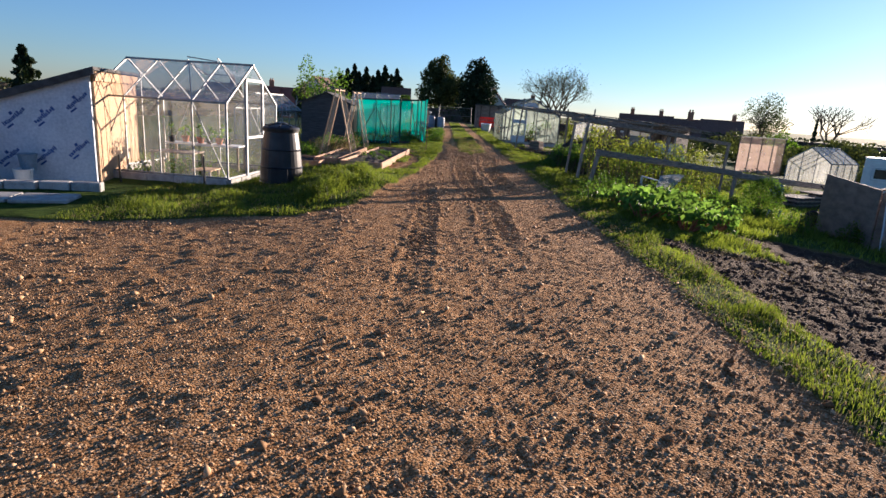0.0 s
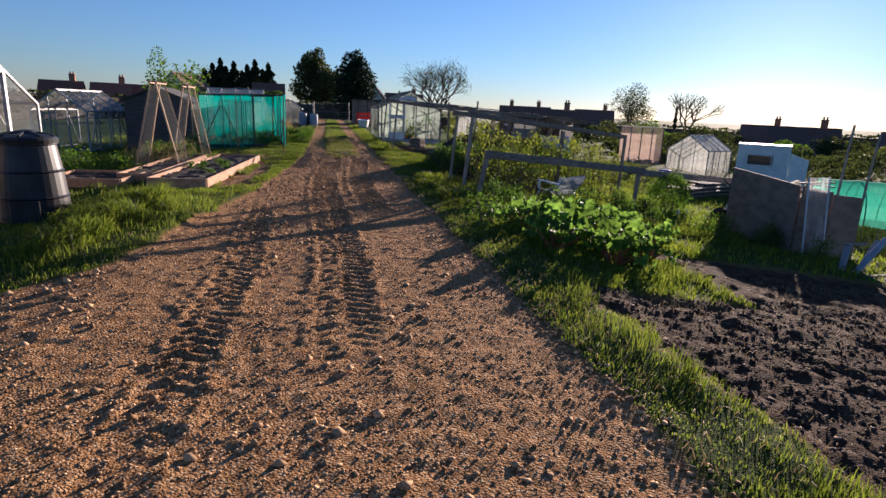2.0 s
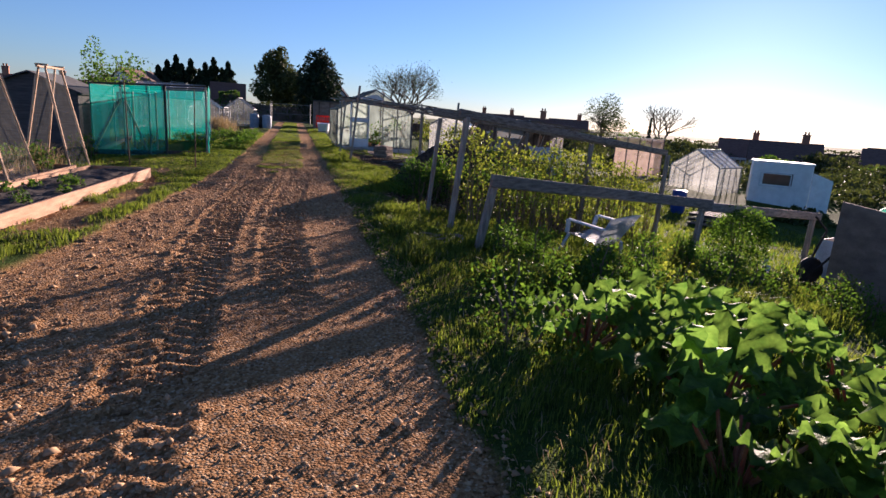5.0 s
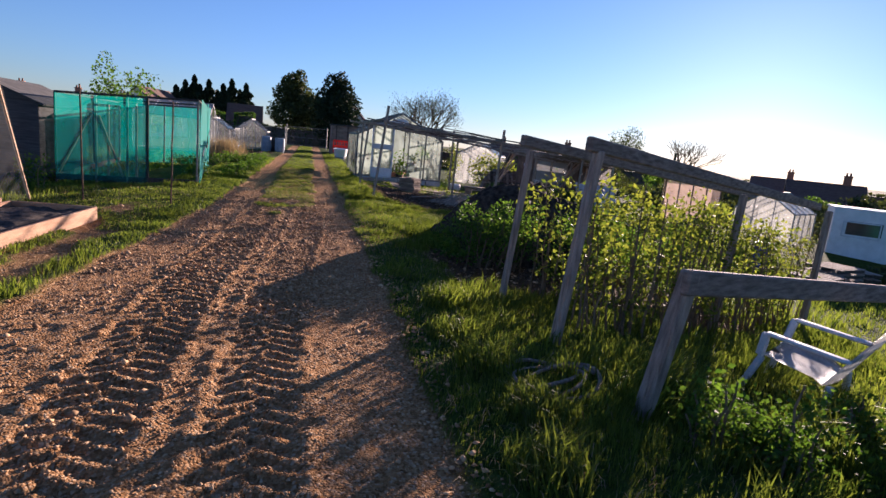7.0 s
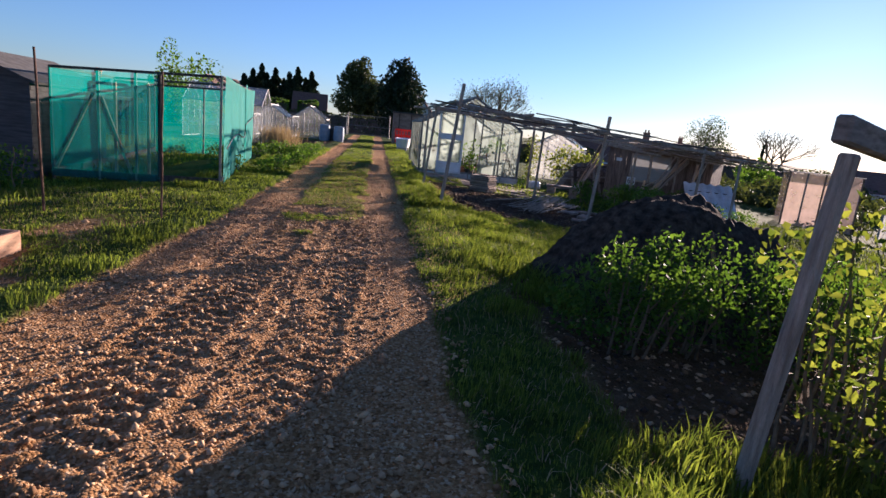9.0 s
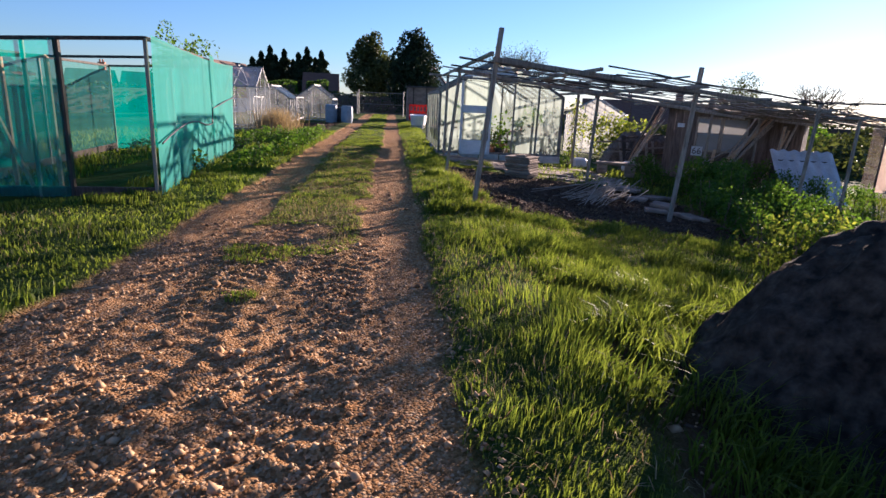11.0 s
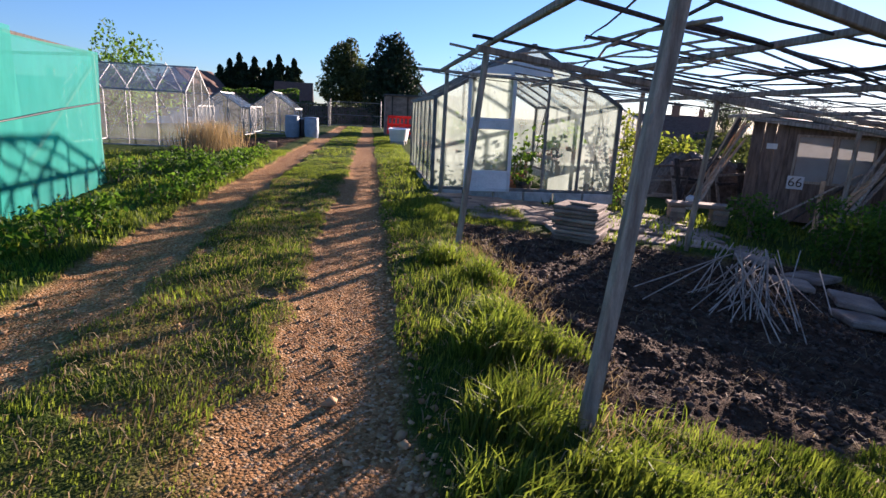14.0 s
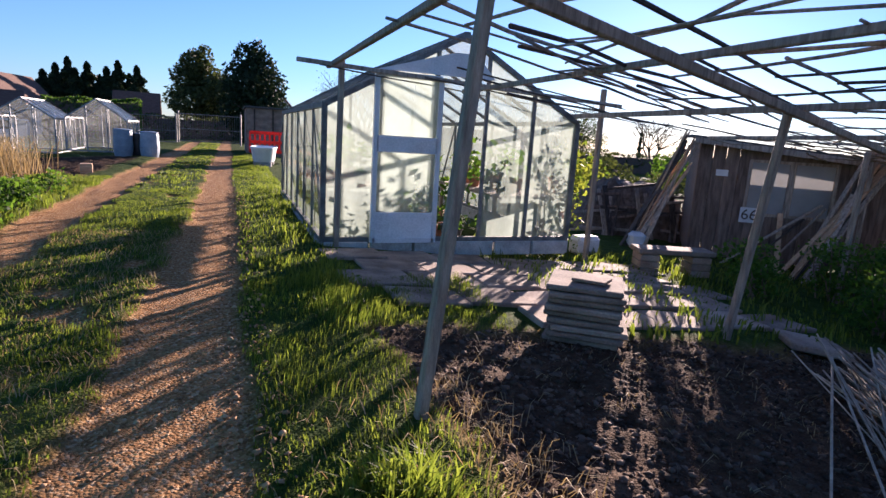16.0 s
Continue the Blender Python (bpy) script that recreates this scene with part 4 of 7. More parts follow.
# ---- old board shed ----
def board_shed():
    g = thing("shed", "old weathered board shed with dusty windows and felt roof", "shed", (9.2, 30.8, at_ground(9.6, 30.2) + 0.05), -40)
    rng = random.Random(9)
    w, d, h = 3.15, 2.2, 1.90
    fall = 0.1
    n = 16
    for k in range(n):
        x0 = w * k / n
        hi = h - fall * x0
        if 0.74 < x0 + 0.1 < 1.98:
            hi = 0.74
        bm = bmesh.new()
        box(bm, (x0 + w / n / 2, rng.uniform(-0.008, 0.008), hi / 2), (w / n - 0.006, 0.022, hi + rng.uniform(-0.03, 0)), bevel=0.003)
        part("board", bm, SHEDWOOD, g)
    bm = bmesh.new()
    box(bm, (1.36, 0, h - 0.21), (1.26, 0.03, 0.2))
    part("lintel", bm, SHEDWOOD, g)
    for x0 in (0.76, 1.38):
        bm = bmesh.new()
        for p, q in (((x0, 0, 0.74), (x0, 0, 1.62)), ((x0 + 0.58, 0, 0.74), (x0 + 0.58, 0, 1.62)), ((x0, 0, 0.76), (x0 + 0.58, 0, 0.76)), ((x0, 0, 1.60), (x0 + 0.58, 0, 1.60))):
            bar(bm, p, q, 0.045)
        win = part("window", bm, OLDWOOD, g)
        bm = bmesh.new()
        slab_of(bm, [(x0 + 0.03, 0, 0.78), (x0 + 0.55, 0, 0.78), (x0 + 0.55, 0, 1.58), (x0 + 0.03, 0, 1.58)], 0.004, (0, 1, 0))
        part("pane", bm, DUSTPANE, win, "dusty grey pane")
    for x in (0, w):
        for k in range(12):
            bm = bmesh.new()
            box(bm, (x, d * (k + 0.5) / 12, (h - fall * x) / 2), (0.022, d / 12 - 0.006, h - fall * x), bevel=0.003)
            part("side_board", bm, SHEDWOOD, g)
    bm = bmesh.new()
    box(bm, (w / 2, d, (h - 0.3) / 2), (w, 0.03, h - 0.3))
    part("back_wall", bm, SHEDWOOD, g)
    bm = bmesh.new()
    slab_of(bm, [(-0.12, -0.22, h + 0.03), (w + 0.18, -0.22, h + 0.03 - fall * w), (w + 0.18, d + 0.15, h + 0.08 - fall * w), (-0.12, d + 0.15, h + 0.1)], 0.05, (0, 0, 1))
    part("roof", bm, FELT, g)
    bm = bmesh.new()
    bar(bm, (-0.12, -0.23, h - 0.02), (w + 0.18, -0.23, h - 0.02 - fall * w), 0.03, 0.09, 0.004)
    part("fascia", bm, OLDWOOD, g)
    bm = bmesh.new()
    box(bm, (0.36, -0.03, 1.38), (0.18, 0.006, 0.10), pose(0, 0, 0))
    part("notice", bm, WHITEPAINT, g, "small white notice")
    bm = bmesh.new()
    box(bm, (0.84, -0.05, 0.74), (0.27, 0.012, 0.24))
    plate = part("number_plate", bm, GREYWHITE, g, "pale plate with dark numerals 66")
    digits = bpy.data.curves.new("numerals", "FONT")
    digits.body = "66"
    digits.size, digits.extrude = 0.24, 0.002
    digits.align_x, digits.align_y = "CENTER", "CENTER"
    digits.materials.append(DARKWOOD)
    ob = new("numerals", digits)
    ob.parent = plate
    ob.matrix_basis = pose(0.84, -0.06, 0.74, 90)
    # timbers leaned against the front and the near corner
    for k in range(34):
        if k < 12:
            p, q = (rng.uniform(-1.1, -0.6), rng.uniform(-0.7, -0.2), 0.0), (rng.uniform(-0.25, 0.0), rng.uniform(-0.1, 0.1), rng.uniform(1.35, 2.1))
        elif k < 24:
            p, q = (rng.uniform(1.1, 1.6), rng.uniform(-1.25, -0.9), 0.0), (rng.uniform(2.2, 2.6), -0.27 - 0.06 * rng.random(), rng.uniform(1.5, 1.85))
        elif k < 30:
            p, q = (rng.uniform(2.4, 2.9), rng.uniform(-0.7, -0.5), 0.0), (rng.uniform(2.75, 3.1), -0.27 - 0.05 * rng.random(), rng.uniform(1.4, 1.6))
        else:
            p, q = (rng.uniform(0.3, 1.6), rng.uniform(-0.6, -0.4), 0.0), (rng.uniform(0.6, 1.9), -0.05, rng.uniform(0.7, 1.0))
        p, q = Vector(p), Vector(q)
        foot = g.matrix_basis @ p
        foot.z = at_ground(foot.x, foot.y) - 0.02
        head = g.matrix_basis @ q
        t = thing("leaning_timber", "grey timber length leaned against the old shed", "timber", foot, 0, "leaning timbers")
        bm = bmesh.new()
        bar(bm, (0, 0, 0), head - foot, rng.uniform(0.03, 0.10), 0.02, 0.002)
        part("timber", bm, (OLDWOOD, NEWWOOD, OLDWOOD, DARKWOOD)[k % 4], t)


DUSTPANE = sheer("dusty_shed_pane", (0.30, 0.31, 0.31), 0.85, 4, 0.1, 0.3, 0.2)


def scrap_mound():
    g = thing("scrap_mound", "dark earth and timber mound with boards stacked against it", "mound", (9.7, 33.2, at_ground(9.7, 33.2) - 0.05), -12)
    bm = bmesh.new()
    rows = []
    for j in range(17):
        row = []
        for i in range(33):
            s, t = i / 16 - 1, j / 8 - 1
            hgt = max(0.0, 1 - max(abs(s), abs(t)) ** 3.0)
            k = noise.noise(Vector((s * 3.5, t * 3.5, 7))) + 0.6 * noise.noise(Vector((s * 9, t * 9, 3)))
            row.append(bm.verts.new((s * 1.25 + 0.06 * k, t * 0.8, 1.12 * hgt + 0.16 * k * min(1, hgt * 3))))
        rows.append(row)
    for p, q in zip(rows, rows[1:]):
        for i in range(32):
            bm.faces.new((p[i], p[i + 1], q[i + 1], q[i]))
    part("earth_body", bm, BARK, g)
    rng = random.Random(21)
    for k in range(26):
        x = rng.uniform(-1.2, 1.2)
        bm = bmesh.new()
        if k < 12:
            bar(bm, (x, -1.0, 0.0), (x + rng.uniform(-0.15, 0.3), -0.7, rng.uniform(0.5, 1.05)), rng.uniform(0.06, 0.16), 0.02, 0.003)
        else:
            z = rng.uniform(0.1, 1.0)
            bar(bm, (x - 0.5, -0.95 + 0.2 * z, z), (x + 0.6, -0.9 + 0.2 * z, z + rng.uniform(-0.15, 0.15)), rng.uniform(0.02, 0.05), 0.05, 0.003)
        part("board", bm, (OLDWOOD, DARKWOOD, SHEDWOOD)[k % 3], g)


scrap_mound()
board_shed()


# ---- rail fence, vine frame, chair ----
def rail_fence():
    g = thing("rail_fence", "low weathered timber rail on leaning posts", "fence", (0, 0, 0))
    for x, y, tx, ty, h, w in ((3.22, 12.55, 3.40, 12.52, 0.80, 0.11), (7.3, 14.05, 7.35, 14.05, 0.42, 0.1), (10.9, 15.3, 10.92, 15.3, 0.08, 0.1)):
        bm = bmesh.new()
        bar(bm, (x, y, at_ground(x, y) - 0.25), (tx, ty, h), w, 0.07, 0.012)
        part("post", bm, OLDWOOD, g)
    for p, q in (((3.32, 12.46, 0.75), (7.45, 13.98, 0.36)), ((7.2, 13.90, 0.34), (11.0, 15.22, 0.02))):
        bm = bmesh.new()
        bar(bm, p, q, 0.05, 0.14, 0.012)
        part("rail", bm, OLDRAIL, g)


rail_fence()


def vine_frame():
    g = thing("plant_support", "weathered timber post and rail frame for vines", "plant frame", (0, 0, 0))
    for x, y, tx, ty, h, w in ((3.24, 13.72, 3.37, 13.66, 1.40, 0.085), (3.2, 14.85, 3.32, 14.82, 1.36, 0.07), (5.9, 15.2, 5.95, 15.15, 1.12, 0.08), (7.9, 15.9, 7.95, 15.9, 0.98, 0.08)):
        bm = bmesh.new()
        bar(bm, (x, y, at_ground(x, y) - 0.25), (tx, ty, h), w, w * 0.75, 0.01)
        part("post", bm, OLDWOOD, g)
    for p, q in (((3.25, 13.6, 1.44), (8.2, 16.3, 1.0)), ((3.2, 14.75, 1.44), (8.3, 17.6, 1.02))):
        bm = bmesh.new()
        bar(bm, p, q, 0.06, 0.10, 0.01)
        part("rail", bm, OLDRAIL, g)
    for k, z in enumerate((0.55, 0.95)):
        bm = bmesh.new()
        rod(bm, (3.3, 13.7, z), (7.9, 15.9, z - 0.35), 0.004, n=4)
        part("wire", bm, RUST, g)


vine_frame()


def garden_chair():
    g = thing("garden_chair", "tipped pale grey plastic garden chair among tall weeds", "chair", (5.08, 13.3, at_ground(5.08, 13.3) - 0.12), -150)
    g.rotation_euler.x = radians(-9)
    g.scale = (1.3, 1.2, 0.94)
    bm = bmesh.new()
    rows = []
    for j in range(9):
        t = j / 8
        row = []
        for i in range(9):
            s = i / 8 * 2 - 1
            if t < 0.5:
                p = Vector((s * 0.24, -0.2 + 0.8 * t, 0.40 + 0.03 * s * s))
            else:
                u = (t - 0.5) * 2
                p = Vector((s * (0.24 + 0.06 * u), 0.2 + 0.13 * u - 0.05 * s * s, 0.40 + 0.47 * u - 0.05 * s * s * u))
            row.append(bm.verts.new(p))
        rows.append(row)
    for a, b in zip(rows, rows[1:]):
        for i in range(8):
            bm.faces.new((a[i], a[i + 1], b[i + 1], b[i]))
    bmesh.ops.solidify(bm, geom=bm.faces[:], thickness=0.014)
    part("seat_shell", bm, GREYWHITE, g, smooth=True)
    for sx in (-1, 1):
        bm = bmesh.new()
        bar(bm, (sx * 0.27, -0.2, 0.62), (sx * 0.28, 0.24, 0.66), 0.055, 0.03, 0.01)
        bar(bm, (sx * 0.27, -0.2, 0.62), (sx * 0.24, -0.2, 0.42), 0.05, 0.03, 0.01)
        part("armrest", bm, GREYWHITE, g)
        for sy in (-1, 1):
            bm = bmesh.new()
            bar(bm, (sx * 0.21, sy * 0.19, 0.41), (sx * 0.27, sy * 0.25, 0.0), 0.05, 0.03, 0.008)
            part("leg", bm, GREYWHITE, g)


garden_chair()


# ---- leaves, trees and shrubs ----
def leaf_mesh(name, centres, size, material, rng, flat=0.0, long=1.0):
    """Many small folded leaves, one island each."""
    n = len(centres)
    a = rng.normal(size=(n, 3))
    a /= np.linalg.norm(a, axis=1)[:, None]
    b = rng.normal(size=(n, 3))
    b[:, 2] *= 1 - flat
    a[:, 2] *= 1 - flat
    b -= a * (a * b).sum(1)[:, None] / (a * a).sum(1)[:, None]
    b /= np.linalg.norm(b, axis=1)[:, None]
    s = size * rng.uniform(0.6, 1.4, n)[:, None]
    c = np.asarray(centres)
    nr = np.cross(a, b)
    v = np.stack([c - a * s * long, c + b * s * 0.6 + nr * s * 0.2, c + a * s * long, c - b * s * 0.6 + nr * s * 0.2], 1).reshape(-1, 3)
    i = np.arange(n)[:, None] * 4
    t = np.concatenate([i + [0, 1, 2], i + [0, 2, 3]], 1).reshape(-1, 3)
    return mesh_from(name, v, t, material)


def lobe_points(lobes, n, rng, shell=0.55):
    """Points gathered towards the skins of overlapping lobes."""
    w = np.array([l[3] * l[4] * l[5] for l in lobes]) ** 0.7
    out = []
    for l, k in zip(lobes, rng.multinomial(n, w / w.sum())):
        d = rng.normal(size=(k, 3))
        d /= np.linalg.norm(d, axis=1)[:, None]
        r = shell + (1 - shell) * rng.random(k) ** 0.6
        r *= 0.82 + 0.36 * rng.random(k)
        out.append(np.array(l[:3]) + d * r[:, None] * np.array(l[3:6]))
    return np.concatenate(out)


def limbs(bm, p, d, length, r, depth, rng, spread=0.55, up=0.12):
    """Forking tapered branches. Returns the tips."""
    q = p + d * length
    rod(bm, p, q, r, r * 0.66, 6 if depth > 2 else 4)
    if depth == 0:
        return [q]
    tips = []
    for k in range(3 if depth > 1 else 2):
        e = (d + Vector((rng.gauss(0, spread), rng.gauss(0, spread), rng.gauss(up, spread * 0.6)))).normalized()
        tips += limbs(bm, p.lerp(q, rng.uniform(0.75, 1.0)), e, length * rng.uniform(0.62, 0.82), r * 0.6, depth - 1, rng, spread, up)
    return tips


def tree(label, at, height, width, trunk, n, leaf, material, seed, lobes=9, category="tree", low=0.25, depth=3, group=""):
    rng, pr = np.random.default_rng(seed), random.Random(seed)
    g = thing("tree", label, category, at, 0, group)
    bm = bmesh.new()
    limbs(bm, Vector((0, 0, -0.3)), Vector((0.02, 0, 1)), height * max(low, 0.18) + 0.3, trunk, depth, pr, 0.5)
    part("trunk", bm, BARK, g)
    L = []
    for k in range(lobes):
        f = (k + 0.5) / lobes
        a = pr.uniform(0, 6.28)
        prof = math.sin(math.pi * (0.12 + 0.82 * f)) ** 0.7
        rr = width / 2 * prof * 0.5
        L.append((math.cos(a) * rr, math.sin(a) * rr, height * (low + (1 - low) * f * 0.88), width * 0.3 * prof + 0.2, width * 0.3 * prof + 0.2, height * (1 - low) * 0.19))
    ob = new("crown", leaf_mesh("crown", lobe_points(L, n, rng), leaf, material, rng))
    ob.parent = g
    return g


def conifer(label, at, height, width, seed, n=2600, group="", material=None, point=1.0, leaf=0.12):
    rng = np.random.default_rng(seed)
    g = thing("conifer_tree", label, "tree", at, 0, group)
    bm = bmesh.new()
    rod(bm, (0, 0, -0.3), (0, 0, height * 0.9), width * 0.06, width * 0.01, 8)
    part("trunk", bm, BARK, g)
    f = rng.random(n) ** 0.8
    prof = np.minimum((1 - f) ** (0.75 * point) * 1.05, 1) * (0.75 + 0.25 * np.sin(f * 40 + rng.random(n)))
    a = rng.random(n) * 2 * np.pi
    r = width / 2 * prof * (0.55 + 0.5 * rng.random(n)) * (0.85 + 0.25 * np.sin(a * 3 + f * 9))
    c = np.stack([np.cos(a) * r, np.sin(a) * r, f * height], 1)
    ob = new("crown", leaf_mesh("crown", c, leaf, material or CONIFER, rng))
    ob.parent = g
    return g


def bare_tree(label, at, height, seed, depth=5, leaf_n=0, spread=0.5):
    pr, rng = random.Random(seed), np.random.default_rng(seed)
    g = thing("tree", label, "tree", at)
    bm = bmesh.new()
    tips = []
    base = Vector((0, 0, height * 0.16))
    rod(bm, (0, 0, -0.5), base, height * 0.03, height * 0.024, 8)
    for k in range(5):
        a = k * 1.26 + pr.uniform(-0.3, 0.3)
        tips += limbs(bm, base, Vector((math.cos(a) * 0.6, math.sin(a) * 0.6, 1)).normalized(), height * 0.24, height * 0.014, depth, pr, spread, 0.1)
    part("branch_crown", bm, TWIG, g)
    if leaf_n:
        t = np.array([tuple(v) for v in tips])
        c = t[rng.integers(0, len(t), leaf_n)] + rng.normal(size=(leaf_n, 3)) * height * 0.03
        ob = new("crown", leaf_mesh("crown", c, 0.09, FARLEAF, rng))
        ob.parent = g
    return g


tree("dark evergreen oak with a dense rounded crown", (-0.9, 98.5, -0.9), 10.6, 7.4, 0.35, 14000, 0.2, FARLEAF, 2, 16, low=0.14)
tree("dark broad cypress with a dense egg-shaped crown", (3.9, 72.5, -0.3), 7.9, 5.0, 0.25, 14000, 0.15, CONIFER, 3, 16, low=0.02)
for k in range(10):
    conifer("dark pointed conifer in a garden row", (-20.4 + 1.2 * k, 112 + (k % 3), -1.6), 8.2 + (k * 37 % 5) * 0.5, 6.6, 20 + k, 5200, "row of conifers", leaf=0.2)
conifer("tall dark spruce above the shed roof", (-26.4, 36.4, -1.1), 4.6, 2.9, 5, 2600, leaf=0.14, point=0.8)
bare_tree("spreading tree with thin spring twigs", (19.3, 100.8, -2.2), 14.5, 7, 5, 2500)
tree("hazy round tree with sparse spring leaf", (62.8, 113.5, -3.0), 11.6, 10, 0.3, 5000, 0.14, FARLEAF, 8, 12, low=0.25, depth=5)
bare_tree("small leafless tree with crooked limbs", (67, 99.5, -3.0), 13, 17, 4)
conifer("narrow dark ivy-clad stump", (64, 99, -3), 6.8, 1.4, 41, 900, leaf=0.2)
for k, (az, dist, th, tw) in enumerate(((33, 62, 4.6, 4.0), (37, 66, 4.3, 5.5), (39.5, 58, 3.9, 4.0), (45.5, 60, 3.3, 5.0), (48, 64, 3.8, 4.5), (51, 55, 3.1, 5.0), (54, 60, 3.4, 6.0), (29, 70, 4.4, 5.0))):
    tree("bushy garden tree among the far roofs", (1.4 + dist * math.sin(radians(az)), 7.6 + dist * math.cos(radians(az)), -3.2), th, tw, 0.12, 2200, 0.13, LEAF if k % 3 == 0 else FARLEAF, 60 + k, 8, low=0.1, group="far garden trees")
tree("young light green tree behind the fruit cage", (-14.2, 60.5, -0.6), 6.4, 3.0, 0.1, 700, 0.12, LEAF, 9, 9, low=0.2, depth=5)
tree("light green fruit tree behind the dark shed", (-9.8, 52, -0.4), 4.7, 4.8, 0.12, 1300, 0.11, LEAF, 10, 10, low=0.12, depth=5)
tree("round dark garden tree among roofs", (-17.5, 70, -1.2), 4.2, 3.0, 0.1, 2000, 0.15, FARLEAF, 11, 8, low=0.15)
for k, (x, y, h, w) in enumerate(((10.5, 62, 2.6, 4), (15, 60, 2.2, 5), (24, 58, 2.4, 6), (33, 52, 2.6, 7), (38, 44, 2.4, 6), (44, 38, 3.2, 7), (30, 64, 3.0, 6), (40, 60, 3.4, 8), (48, 66, 3.6, 8), (52, 50, 3.2, 8), (36, 26, 2.6, 6), (54, 36, 3.6, 9), (22, 40, 1.9, 4))):
    tree("rounded garden shrub in spring leaf", (x, y, float(base_level(np.array(x * 1.0), np.array(y * 1.0))) - 0.2), h * 0.7, w, 0.06, 1100, 0.15, FARLEAF, 60 + k, 8, "shrub", 0.05, 2, "far shrubs")


def hedge(label, at, turn, l, d, h, n, leaf, material, seed):
    rng = np.random.default_rng(seed)
    g = thing("hedge", label, "hedge", at, turn)
    c = (rng.random((n, 3)) - 0.5)
    ax = rng.integers(0, 3, n)
    c[np.arange(n), ax] = np.sign(c[np.arange(n), ax]) * 0.5
    c = c * np.array([l, d, h]) + np.array([0, 0, h / 2]) + rng.normal(size=(n, 3)) * 0.05
    c[:, 2] += 0.12 * np.sin(c[:, 0] * 2.1)
    ob = new("foliage", leaf_mesh("foliage", c, leaf, material, rng))
    ob.parent = g
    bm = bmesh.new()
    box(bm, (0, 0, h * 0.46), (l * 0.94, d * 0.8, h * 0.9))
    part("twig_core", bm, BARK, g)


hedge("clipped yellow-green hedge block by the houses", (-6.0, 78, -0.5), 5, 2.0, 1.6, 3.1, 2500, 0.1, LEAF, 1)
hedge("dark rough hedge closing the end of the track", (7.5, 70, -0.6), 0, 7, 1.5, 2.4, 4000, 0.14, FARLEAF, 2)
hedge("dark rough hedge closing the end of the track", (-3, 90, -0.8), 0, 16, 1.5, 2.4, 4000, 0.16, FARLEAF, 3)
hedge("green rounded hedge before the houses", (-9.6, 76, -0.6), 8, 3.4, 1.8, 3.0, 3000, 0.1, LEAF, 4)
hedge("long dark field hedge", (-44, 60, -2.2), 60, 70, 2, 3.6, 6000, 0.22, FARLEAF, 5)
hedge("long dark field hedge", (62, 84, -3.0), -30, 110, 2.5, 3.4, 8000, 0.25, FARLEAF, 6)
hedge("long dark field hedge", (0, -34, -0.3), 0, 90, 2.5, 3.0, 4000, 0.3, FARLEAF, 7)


for k, (x, y, h, w) in enumerate(((23, 20, 1.6, 3.5), (26, 26, 1.9, 4), (24, 31, 1.7, 4), (29, 22, 2.0, 4.5), (31, 32, 2.1, 5), (21, 36, 1.9, 4), (27, 38, 2.2, 5), (34, 18, 2.2, 5), (19, 33, 1.5, 3), (36, 36, 2.4, 6), (22, 14, 1.5, 4), (18.5, 22.6, 1.2, 1.8), (13.5, 34, 1.5, 3), (12.5, 40, 1.8, 4), (17, 44, 2.0, 5), (25, 48, 2.3, 6))):
    tree("rounded garden shrub in spring leaf", (x, y, float(base_level(np.array(x * 1.0), np.array(y * 1.0))) - 0.15), h * 0.62, w, 0.05, 900, 0.11, FARLEAF, 160 + k, 8, "shrub", 0.02, 2, "plot shrubs")


